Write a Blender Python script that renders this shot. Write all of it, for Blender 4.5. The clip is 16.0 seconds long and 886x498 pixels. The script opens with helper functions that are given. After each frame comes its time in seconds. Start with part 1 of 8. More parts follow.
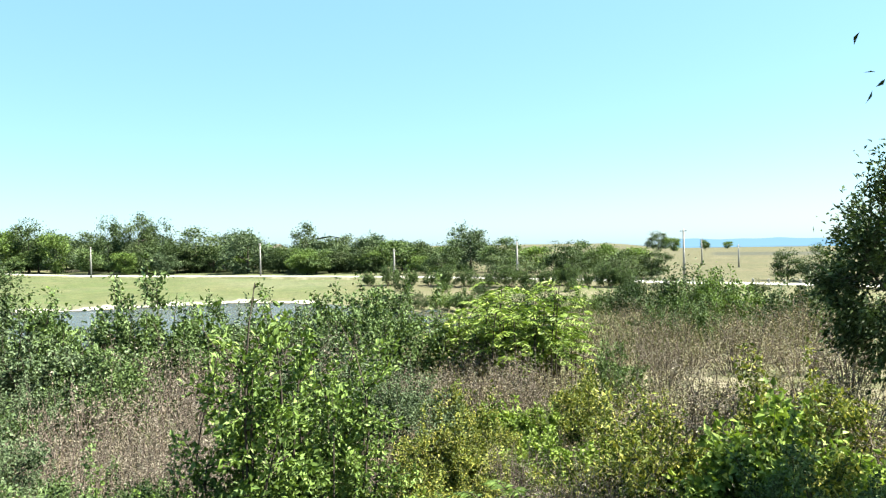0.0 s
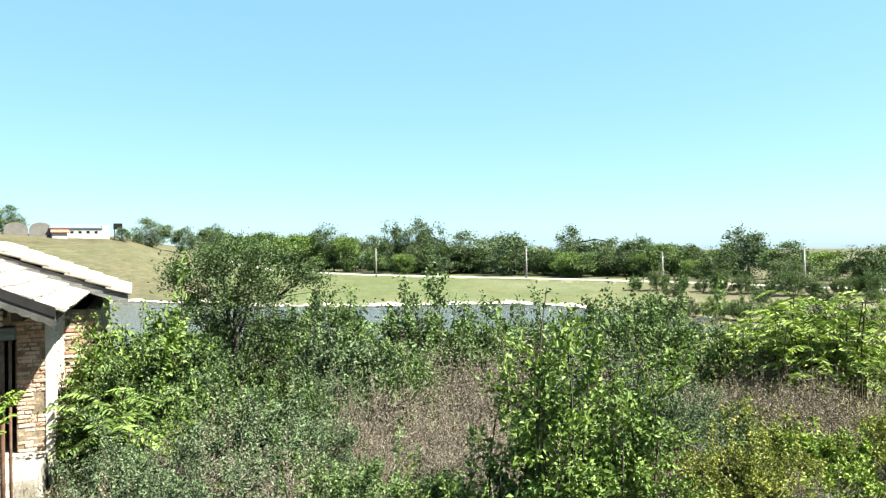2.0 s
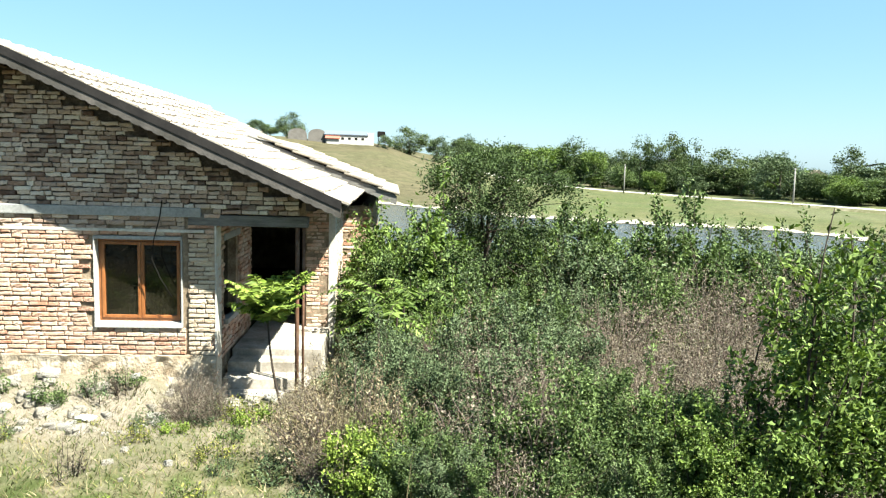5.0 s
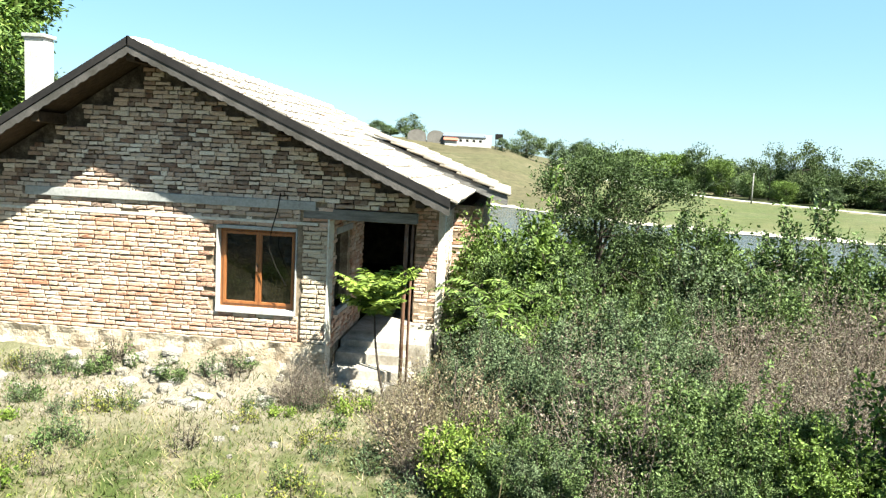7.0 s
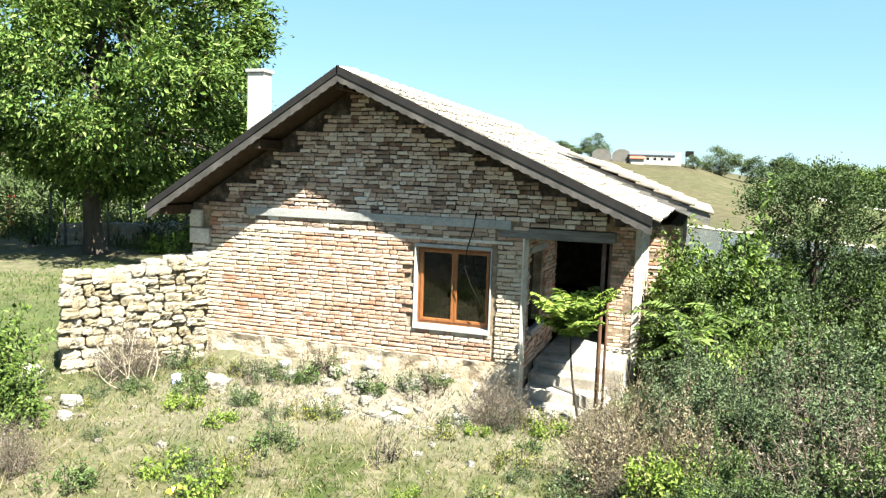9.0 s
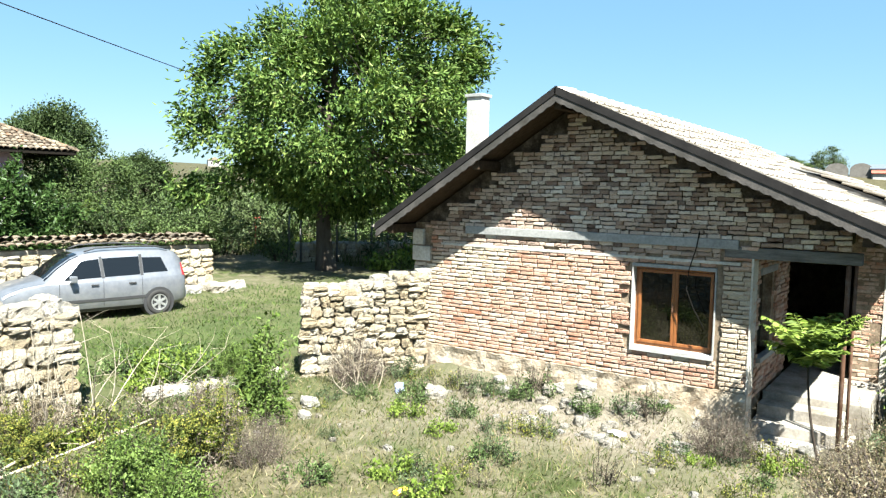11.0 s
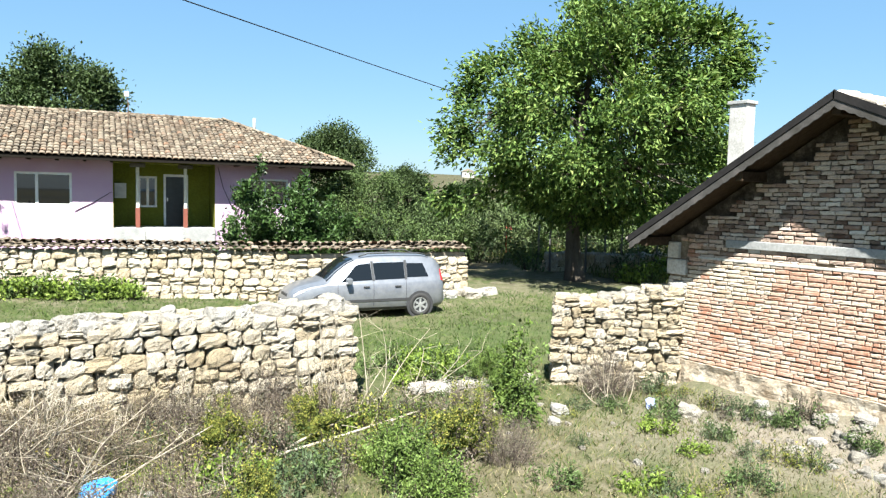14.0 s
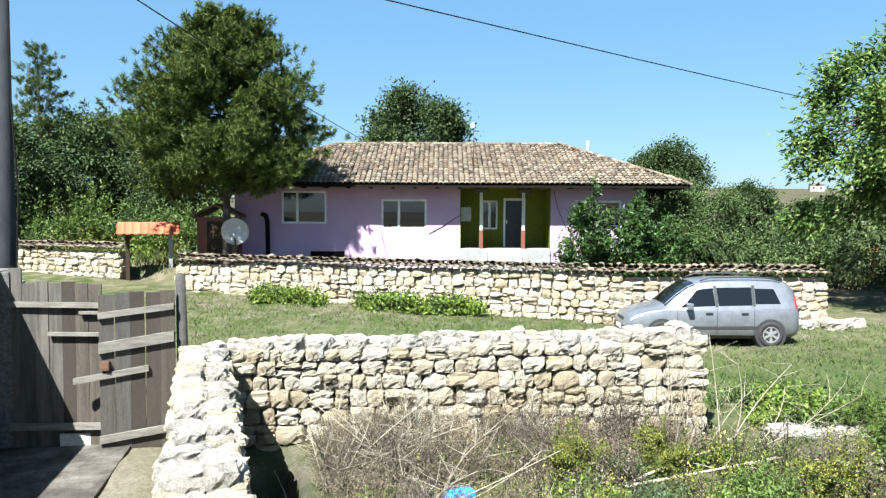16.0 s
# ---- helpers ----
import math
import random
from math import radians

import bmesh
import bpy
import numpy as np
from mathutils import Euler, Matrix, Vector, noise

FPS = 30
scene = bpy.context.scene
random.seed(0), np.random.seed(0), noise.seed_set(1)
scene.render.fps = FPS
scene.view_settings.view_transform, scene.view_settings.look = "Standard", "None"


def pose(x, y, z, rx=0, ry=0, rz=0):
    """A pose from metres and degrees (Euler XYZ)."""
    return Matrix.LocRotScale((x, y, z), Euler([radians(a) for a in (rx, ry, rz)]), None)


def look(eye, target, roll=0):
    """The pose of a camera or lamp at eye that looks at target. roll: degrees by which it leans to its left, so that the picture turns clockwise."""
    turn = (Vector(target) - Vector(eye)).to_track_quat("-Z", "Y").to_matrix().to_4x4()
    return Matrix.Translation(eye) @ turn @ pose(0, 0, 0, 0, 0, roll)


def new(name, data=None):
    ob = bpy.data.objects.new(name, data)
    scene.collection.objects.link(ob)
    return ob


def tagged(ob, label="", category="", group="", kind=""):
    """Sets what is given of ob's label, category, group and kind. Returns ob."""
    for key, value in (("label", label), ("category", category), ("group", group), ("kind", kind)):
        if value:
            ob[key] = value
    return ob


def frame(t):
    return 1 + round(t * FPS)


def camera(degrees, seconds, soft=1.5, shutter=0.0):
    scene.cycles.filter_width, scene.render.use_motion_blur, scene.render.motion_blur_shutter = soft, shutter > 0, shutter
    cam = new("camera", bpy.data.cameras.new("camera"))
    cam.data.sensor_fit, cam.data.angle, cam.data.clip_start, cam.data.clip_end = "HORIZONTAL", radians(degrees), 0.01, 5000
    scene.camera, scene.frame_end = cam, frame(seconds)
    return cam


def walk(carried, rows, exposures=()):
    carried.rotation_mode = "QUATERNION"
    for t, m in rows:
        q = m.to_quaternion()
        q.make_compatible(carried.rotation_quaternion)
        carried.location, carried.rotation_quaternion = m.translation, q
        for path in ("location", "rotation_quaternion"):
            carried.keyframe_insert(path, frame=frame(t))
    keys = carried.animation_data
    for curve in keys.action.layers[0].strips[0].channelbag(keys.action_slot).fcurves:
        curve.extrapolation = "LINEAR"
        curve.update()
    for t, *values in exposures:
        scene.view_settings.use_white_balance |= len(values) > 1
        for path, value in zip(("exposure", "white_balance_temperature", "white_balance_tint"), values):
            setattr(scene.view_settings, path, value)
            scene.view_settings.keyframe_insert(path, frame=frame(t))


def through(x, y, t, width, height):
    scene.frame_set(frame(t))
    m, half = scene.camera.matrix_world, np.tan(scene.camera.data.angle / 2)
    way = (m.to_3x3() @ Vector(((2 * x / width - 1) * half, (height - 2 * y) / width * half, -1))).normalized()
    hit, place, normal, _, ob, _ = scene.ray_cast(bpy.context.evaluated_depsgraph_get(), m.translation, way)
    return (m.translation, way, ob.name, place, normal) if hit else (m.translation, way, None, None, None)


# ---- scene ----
cam = camera(61.86, 16.0, soft=1.3)
PATH = [
    (0.0, -0.004, -0.073, 3.191, 47.04, -0.18, 1.23),
    (0.5, -0.068, -0.130, 3.209, 52.90, 1.83, 2.36),
    (1.0, -0.112, -0.217, 3.222, 58.50, 1.26, 2.37),
    (1.5, -0.110, -0.319, 3.236, 63.62, 1.29, 1.60),
    (2.0, -0.101, -0.323, 3.229, 67.26, 0.40, 0.78),
    (2.5, -0.021, -0.390, 3.234, 69.91, -0.50, 1.11),
    (3.0, 0.082, -0.437, 3.225, 75.40, -1.98, 2.50),
    (5.5, -0.154, -0.496, 3.152, 88.43, -6.69, -2.69),
    (6.0, -0.181, -0.471, 3.151, 90.88, -7.12, -2.95),
    (6.5, -0.186, -0.428, 3.139, 92.41, -7.62, -2.00),
    (7.0, -0.134, -0.410, 3.120, 95.13, -6.53, -3.00),
    (7.5, -0.185, -0.473, 3.103, 98.37, -5.56, -2.86),
    (8.0, -0.222, -0.523, 3.089, 101.73, -5.30, -2.73),
    (8.5, -0.242, -0.576, 3.079, 106.01, -5.91, -2.34),
    (9.0, -0.242, -0.610, 3.078, 109.15, -5.53, -2.00),
    (9.5, -0.262, -0.681, 3.073, 113.12, -5.43, -2.26),
    (10.0, -0.207, -0.742, 3.046, 119.02, -5.96, -1.90),
    (12.5, -0.078, -0.598, 3.058, 129.48, -3.21, -1.54),
    (13.0, -0.045, -0.601, 3.066, 132.95, -3.91, -1.46),
    (13.5, 0.051, -0.593, 3.087, 138.08, -3.41, -1.28),
    (14.0, 0.121, -0.595, 3.082, 144.03, -4.04, -1.26),
    (14.5, 0.192, -0.639, 3.102, 147.73, -6.48, -2.60),
    (15.0, 0.342, -0.651, 3.127, 158.55, -7.66, -0.04),
    (15.5, 0.336, -0.788, 3.107, 166.28, -5.13, -0.17),
    (16.0, 0.330, -0.805, 3.148, 168.89, -2.87, -0.23),
]
walk(cam, [(t, pose(x, y, z, 90 + pitch, roll, yaw)) for t, x, y, z, yaw, pitch, roll in PATH],
     exposures=[(0.0, 2.71, 6500, 2), (2.0, 2.61, 6450, 2), (3.0, 2.46, 6400, 2), (5.5, 2.46, 6500, 2), (7.0, 2.55, 6500, 2), (9.0, 2.55, 6500, 3), (10.0, 2.50, 6400, 4), (12.5, 2.16, 6000, 5), (14.5, 2.16, 6150, 7), (16.0, 2.11, 5850, 6)])
# ---- world and sun ----
SUN = Vector((0.44, 0.57, 1.0)).normalized()
world = bpy.data.worlds.new("sky")
scene.world = world
world.use_nodes = True
wn = world.node_tree
sky = wn.nodes.new("ShaderNodeTexSky")
sky.sky_type = "NISHITA"
sky.sun_disc = False
sky.sun_elevation = math.asin(SUN.z)
sky.sun_rotation = math.atan2(SUN.x, SUN.y)
sky.altitude = 100
sky.air_density = 1.0
sky.dust_density = 0.7
sky.ozone_density = 1.5
tone = wn.nodes.new("ShaderNodeHueSaturation")
tone.inputs["Saturation"].default_value = 1.1
tone.inputs["Value"].default_value = 0.64
haze = wn.nodes.new("ShaderNodeMix")
haze.data_type = "RGBA"
haze.inputs[0].default_value = 0.42
haze.inputs[7].default_value = (3.3, 5.8, 8.3, 1)
wn.links.new(sky.outputs[0], haze.inputs[6])
wn.links.new(haze.outputs[2], tone.inputs["Color"])
wn.links.new(tone.outputs[0], wn.nodes["Background"].inputs[0])
wn.nodes["Background"].inputs[1].default_value = 0.05
sun_data = bpy.data.lights.new("sun", "SUN")
sun_data.energy = 5.0
sun_data.angle = radians(0.53)
sun_data.color = (1.0, 0.95, 0.87)
sun = new("sun", sun_data)
sun.matrix_world = look(SUN * 50, (0, 0, 0))
# ---- materials ----
def material(name):
    m = bpy.data.materials.new(name)
    m.use_nodes = True
    nt = m.node_tree
    return m, nt, nt.nodes["Principled BSDF"]


def node(nt, kind, **inputs):
    n = nt.nodes.new(kind)
    for key, value in inputs.items():
        n.inputs[key.replace("_", " ")].default_value = value
    return n


def ramp(nt, source, stops):
    r = nt.nodes.new("ShaderNodeValToRGB")
    r.color_ramp.elements[0].position, r.color_ramp.elements[0].color = stops[0][0], (*stops[0][1], 1)
    r.color_ramp.elements[1].position, r.color_ramp.elements[1].color = stops[-1][0], (*stops[-1][1], 1)
    for p, c in stops[1:-1]:
        r.color_ramp.elements.new(p).color = (*c, 1)
    nt.links.new(source, r.inputs[0])
    return r.outputs[0]


def mix(nt, factor, a, b, mode="MIX"):
    m = nt.nodes.new("ShaderNodeMix")
    m.data_type, m.blend_type = "RGBA", mode
    for value, slot in ((factor, 0), (a, 6), (b, 7)):
        if isinstance(value, (int, float)):
            m.inputs[slot].default_value = value
        elif isinstance(value, tuple):
            m.inputs[slot].default_value = (*value, 1)
        else:
            nt.links.new(value, m.inputs[slot])
    return m.outputs[2]


def noise_tex(nt, scale, detail=4, rough=0.6, coord="Object", stretch=None):
    co = nt.nodes.new("ShaderNodeTexCoord").outputs[coord]
    if stretch:
        mp = nt.nodes.new("ShaderNodeMapping")
        mp.inputs["Scale"].default_value = stretch
        nt.links.new(co, mp.inputs[0])
        co = mp.outputs[0]
    n = node(nt, "ShaderNodeTexNoise", Scale=scale, Detail=detail, Roughness=rough)
    nt.links.new(co, n.inputs["Vector"])
    return n.outputs["Fac"]


def bump(nt, bsdf, height, strength, distance=0.02):
    b = node(nt, "ShaderNodeBump", Strength=strength, Distance=distance)
    nt.links.new(height, b.inputs["Height"])
    nt.links.new(b.outputs[0], bsdf.inputs["Normal"])


def random_value(nt, single):
    """single: pieces that are objects of their own; else pieces joined in one mesh."""
    if single:
        return nt.nodes.new("ShaderNodeObjectInfo").outputs["Random"]
    return nt.nodes.new("ShaderNodeNewGeometry").outputs["Random Per Island"]


def surface(name, colours, scale=3.0, fine=40.0, rough=0.85, relief=0.4, distance=0.01, metal=0.0, stretch=None, coord="Object"):
    """A weathered surface: two scales of noise over a run of colours."""
    m, nt, b = material(name)
    big = noise_tex(nt, scale, 5, 0.65, coord, stretch)
    small = noise_tex(nt, fine, 3, 0.6, coord, stretch)
    k = len(colours) - 1
    base = ramp(nt, big, [(0.3 + 0.4 * i / k, c) for i, c in enumerate(colours)])
    grain = ramp(nt, small, [(0.3, (0.78, 0.78, 0.78)), (0.7, (1.12, 1.12, 1.12))])
    nt.links.new(mix(nt, 1.0, base, grain, "MULTIPLY"), b.inputs["Base Color"])
    b.inputs["Roughness"].default_value = rough
    b.inputs["Specular IOR Level"].default_value = 0.12 if rough > 0.75 else 0.4
    b.inputs["Metallic"].default_value = metal
    if relief:
        bump(nt, b, small, relief, distance)
    return m


def pieces(name, stops, single, scale=9.0, fine=60.0, rough=0.9, relief=0.7, dirt=(0.5, 0.48, 0.44), distance=0.012, dirt_mix=0.45, stretch=None, pits=0.72):
    """Bricks, stones and tiles: each piece its own shade, with stains and grain."""
    m, nt, b = material(name)
    shade = ramp(nt, random_value(nt, single), stops)
    stain = ramp(nt, noise_tex(nt, scale, 5, 0.7, "Object", stretch), [(0.42, (0, 0, 0)), (0.68, (1, 1, 1))])
    f = nt.nodes.new("ShaderNodeMath")
    f.operation = "MULTIPLY"
    f.inputs[1].default_value = dirt_mix
    nt.links.new(stain, f.inputs[0])
    col = mix(nt, f.outputs[0], shade, dirt)
    small = noise_tex(nt, fine, 4, 0.7, "Object", stretch)
    grain = ramp(nt, small, [(0.3, (pits, pits, pits * 0.96)), (0.6, (1.08, 1.08, 1.08))])
    nt.links.new(mix(nt, 1.0, col, grain, "MULTIPLY"), b.inputs["Base Color"])
    b.inputs["Roughness"].default_value = rough
    b.inputs["Specular IOR Level"].default_value = 0.12
    bump(nt, b, small, relief, distance)
    return m


def leaf(name, stops, through=0.35, gloss=0.55):
    """Leaves: a shade for each, light shining through them."""
    m, nt, b = material(name)
    col = ramp(nt, random_value(nt, False), stops)
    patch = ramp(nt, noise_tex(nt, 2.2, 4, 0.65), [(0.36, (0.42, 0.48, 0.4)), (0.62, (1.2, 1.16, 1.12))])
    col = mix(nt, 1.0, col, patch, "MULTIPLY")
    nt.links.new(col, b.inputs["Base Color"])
    b.inputs["Roughness"].default_value = gloss
    b.inputs["Specular IOR Level"].default_value = 0.12
    tr = nt.nodes.new("ShaderNodeBsdfTranslucent")
    nt.links.new(mix(nt, 1.0, col, (1.0, 1.1, 0.45), "MULTIPLY"), tr.inputs[0])
    ms = nt.nodes.new("ShaderNodeMixShader")
    ms.inputs[0].default_value = through * 0.5
    nt.links.new(b.outputs[0], ms.inputs[1])
    nt.links.new(tr.outputs[0], ms.inputs[2])
    nt.links.new(ms.outputs[0], nt.nodes["Material Output"].inputs[0])
    return m


def plain(name, colour, rough=0.6, metal=0.0, relief=0.0):
    m, nt, b = material(name)
    v = ramp(nt, noise_tex(nt, 6, 4), [(0.3, tuple(0.85 * c for c in colour)), (0.7, tuple(min(1, 1.1 * c) for c in colour))])
    nt.links.new(v, b.inputs["Base Color"])
    b.inputs["Roughness"].default_value = rough
    b.inputs["Specular IOR Level"].default_value = 0.15 if rough > 0.75 else 0.5
    b.inputs["Metallic"].default_value = metal
    if relief:
        bump(nt, b, noise_tex(nt, 50, 4), relief, 0.004)
    return m


def glass(name, tint=(0.03, 0.035, 0.04), rough=0.03, shine=0.6):
    m, nt, b = material(name)
    b.inputs["Base Color"].default_value = (*tint, 1)
    b.inputs["Roughness"].default_value = rough
    b.inputs["Specular IOR Level"].default_value = shine
    return m


# ---- mesh helpers ----
RNG = np.random.default_rng(7)


def mesh_np(name, verts, faces, mat, smooth=False):
    """A mesh from arrays; faces is (n, 3) or (n, 4)."""
    verts, faces = np.asarray(verts, np.float32), np.asarray(faces, np.int32)
    me = bpy.data.meshes.new(name)
    k = faces.shape[1]
    me.vertices.add(len(verts))
    me.vertices.foreach_set("co", verts.ravel())
    me.loops.add(faces.size)
    me.loops.foreach_set("vertex_index", faces.ravel())
    me.polygons.add(len(faces))
    me.polygons.foreach_set("loop_start", np.arange(len(faces), dtype=np.int32) * k)
    me.polygons.foreach_set("use_smooth", np.full(len(faces), bool(smooth)))
    me.update(calc_edges=True)
    if mat:
        me.materials.append(mat)
    return me


def child(name, me, parent, label="", at=None):
    ob = new(name, me)
    if at is not None:
        ob.matrix_world = at
    ob.parent = parent
    if label:
        tagged(ob, label)
    return ob


def part(name, bm, mat, parent, label="", smooth=False, bevel=0.0):
    """One mesh object from a bmesh, under a thing or a part (or at top level)."""
    if bevel:
        bmesh.ops.bevel(bm, geom=bm.edges[:], offset=bevel, segments=2, affect="EDGES", profile=0.6)
    bmesh.ops.recalc_face_normals(bm, faces=bm.faces[:])
    me = bpy.data.meshes.new(name)
    bm.to_mesh(me)
    bm.free()
    me.materials.append(mat)
    if smooth:
        me.polygons.foreach_set("use_smooth", [True] * len(me.polygons))
    ob = new(name, me)
    ob.parent = parent
    if label:
        tagged(ob, label)
    return ob


def empty(name, label, category, at=None, group="", kind=""):
    ob = new(name)
    ob.empty_display_size = 0.2
    if at is not None:
        ob.matrix_world = at
    return tagged(ob, label, category, group, kind)


def box(bm, lo, hi, m=None):
    """Adds a box between two corners to bm, moved by m."""
    vs = [bm.verts.new((x, y, z)) for x in (lo[0], hi[0]) for y in (lo[1], hi[1]) for z in (lo[2], hi[2])]
    for q in ((0, 1, 3, 2), (4, 6, 7, 5), (0, 4, 5, 1), (2, 3, 7, 6), (0, 2, 6, 4), (1, 5, 7, 3)):
        bm.faces.new([vs[i] for i in q])
    if m is not None:
        bmesh.ops.transform(bm, matrix=m, verts=vs)
    return vs


def boxes(*pairs, m=None):
    bm = bmesh.new()
    for lo, hi in pairs:
        box(bm, lo, hi, m)
    return bm


def extrude_outline(points, depth, m=None):
    """A prism: an outline in x and z, deep along y."""
    bm = bmesh.new()
    a = [bm.verts.new((x, 0, z)) for x, z in points]
    b = [bm.verts.new((x, depth, z)) for x, z in points]
    bm.faces.new(a)
    bm.faces.new(b[::-1])
    for i in range(len(a)):
        j = (i + 1) % len(a)
        bm.faces.new((a[i], b[i], b[j], a[j]))
    if m is not None:
        bmesh.ops.transform(bm, matrix=m, verts=bm.verts[:])
    return bm


def tube_bm(points, radii, sides=8):
    v, f = tubes([(np.array(points, float), np.array(radii, float))], sides)
    bm = bmesh.new()
    vs = [bm.verts.new(p) for p in v]
    for q in f:
        bm.faces.new([vs[i] for i in q])
    n = len(points)
    bm.faces.new(vs[:sides][::-1])
    bm.faces.new(vs[(n - 1) * sides:n * sides])
    return bm


def tubes(lines, sides=5):
    """Tapered tubes along lines of points: arrays of vertices and quads."""
    V, F, base = [], [], 0
    ang = np.arange(sides) * 2 * np.pi / sides
    for pts, rad in lines:
        n = len(pts)
        t = np.gradient(pts, axis=0)
        t /= np.linalg.norm(t, axis=1)[:, None] + 1e-9
        ref = np.array([1.0, 0, 0]) if abs(t[0][2]) > 0.7 else np.array([0, 0, 1.0])
        a = np.cross(t, ref)
        a /= np.linalg.norm(a, axis=1)[:, None] + 1e-9
        b = np.cross(t, a)
        ring = pts[:, None] + rad[:, None, None] * (np.cos(ang)[None, :, None] * a[:, None] + np.sin(ang)[None, :, None] * b[:, None])
        V.append(ring.reshape(-1, 3))
        i = np.arange(n - 1)[:, None] * sides
        j = np.arange(sides)[None]
        k = (j + 1) % sides
        F.append(np.stack([i + j, i + k, i + sides + k, i + sides + j], -1).reshape(-1, 4) + base)
        base += n * sides
    return np.concatenate(V), np.concatenate(F)


def leaf_arrays(at, along, size, width=0.45, rng=RNG, fold=0.25):
    """Folded leaves at points, pointing along unit vectors: vertices and triangles."""
    n = len(at)
    r = rng.normal(size=(n, 3)) * 0.7 + np.array([0.1, 0.15, 0.6])
    side = np.cross(along, r)
    side /= np.linalg.norm(side, axis=1)[:, None] + 1e-9
    up = np.cross(side, along)
    L = (size * rng.uniform(0.65, 1.25, n))[:, None]
    v = np.stack([at, at + along * L * 0.45 + side * L * width * 0.5 + up * L * fold * 0.4, at + along * L - up * L * 0.1,
                  at + along * L * 0.45 - side * L * width * 0.5 + up * L * fold * 0.4], 1).reshape(-1, 3)
    k = np.arange(n)[:, None] * 4
    f = np.concatenate([k + [0, 1, 2], k + [0, 2, 3]])
    return v, f


def curve_line(a, b, bend, n=6, rng=RNG):
    """A bent line from a to b."""
    t = np.linspace(0, 1, n)[:, None]
    mid = (np.asarray(a) + np.asarray(b)) / 2 + rng.normal(size=3) * bend
    return (1 - t) ** 2 * np.asarray(a) + 2 * t * (1 - t) * mid + t ** 2 * np.asarray(b)
# ---- ground ----
EYE = np.array([0.0, -0.5])
FAR_WALL = [(6.8, -30.5), (9.9, -32.2), (14.0, -34.4)]
BACK_WALL = [(-14.5, -19.6), (-8.9, -20.7), (-3.6, -23.6), (2.2, -26.9), (4.3, -28.0)]
RK = np.array([0.1, 6, 10, 18, 30, 50, 66, 82, 108, 125, 150, 180, 230, 320, 600, 1500, 4900])
PROFILES = {}


def profile(az, *heights):
    """Heights of the ground at the distances RK along one bearing."""
    PROFILES[az] = heights


profile(-180, 0.0, 0.0, 0.0, 0.0, 0.4, 1.2, 1.5, 2.0, 3.0, 3.5, 4.0, 5.0, 6.0, 8.0, 14.0, 30.0, 60.0)
profile(-160, 0.0, 0.0, 0.0, 0.0, 0.6, 1.2, 1.5, 2.0, 3.0, 3.5, 4.0, 5.0, 6.0, 8.0, 14.0, 30.0, 60.0)
profile(-60, 0.0, 0.0, 0.0, 0.0, 0.0, 0.0, 0.0, 0.0, 0.0, 0.0, 0.0, 0.0, 0.0, 0.0, 0.0, 0.0, 0.0)
profile(0, 0.0, -.1, -.3, -.6, -1.0, -1.8, -2.2, -2.4, -2.3, -2.4, -2.4, -2.4, -2.4, -2.4, -2.0, -1.0, 0.0)
profile(18, 0.0, -.1, -.3, -.7, -1.4, -2.4, -2.9, -2.6, -2.3, -2.6, -2.8, -2.8, -2.8, -3.0, -5.0, -10.0, -60.0)
profile(29, 0.0, -.1, -.3, -.75, -1.6, -2.7, -3.2, -3.0, -2.3, -2.5, -2.7, -2.7, -2.6, -2.8, -4.0, -9.0, -52.0)
profile(35, 0.0, -.1, -.3, -.8, -1.7, -2.9, -3.4, -3.3, -2.3, -2.4, -2.6, -2.6, -2.4, -2.0, -0.5, 3.0, 1.0)
profile(46, 0.0, -.1, -.3, -.9, -1.9, -3.3, -4.2, -4.0, -3.2, -2.2, -2.2, -2.0, -1.6, -1.0, 1.0, 5.0, 4.0)
profile(63, 0.0, -.1, -.3, -1.0, -2.2, -3.7, -4.6, -4.8, -4.0, -3.2, -2.4, -2.1, -1.4, 0.0, 3.0, 6.0, 6.0)
profile(74, 0.0, -.1, -.3, -1.0, -2.3, -3.8, -4.8, -5.2, -3.9, -3.3, -2.8, -2.2, -1.4, 0.5, 5.0, 10.0, 8.0)
profile(80, 0.0, -.1, -.3, -.9, -2.2, -3.8, -4.8, -5.2, -4.1, -3.2, -2.7, -2.0, -0.6, 2.0, 7.0, 12.0, 10.0)
profile(86, 0.0, -.1, -.2, -.7, -2.0, -3.6, -4.8, -5.2, -5.0, -4.0, -2.8, -0.6, 3.4, 7.6, 10.0, 14.0, 12.0)
profile(92, 0.0, 0.0, 0.0, -.4, -1.8, -3.4, -4.7, -5.2, -5.2, -4.7, -3.4, 2.2, 9.4, 12.2, 15.0, 18.0, 20.0)
profile(100, 0.0, 0.0, 0.0, 0.0, -1.0, -2.8, -4.0, -4.2, -4.0, -3.6, -2.0, 2.0, 11.0, 13.0, 14.0, 20.0, 30.0)
profile(120, 0.0, 0.0, 0.0, 0.0, 0.0, 0.0, -0.4, -0.5, 0.0, 0.5, 1.0, 2.5, 6.0, 9.0, 16.0, 34.0, 60.0)
profile(150, 0.0, 0.0, 0.0, 0.0, 0.0, 0.2, 0.4, 0.8, 1.2, 1.6, 2.0, 3.0, 6.0, 10.0, 20.0, 50.0, 90.0)
profile(180, 0.0, 0.0, 0.0, 0.0, 0.4, 1.2, 1.5, 2.0, 3.0, 3.5, 4.0, 5.0, 6.0, 8.0, 14.0, 30.0, 60.0)
AZ = np.radians(list(PROFILES))
ZK = np.array(list(PROFILES.values()))


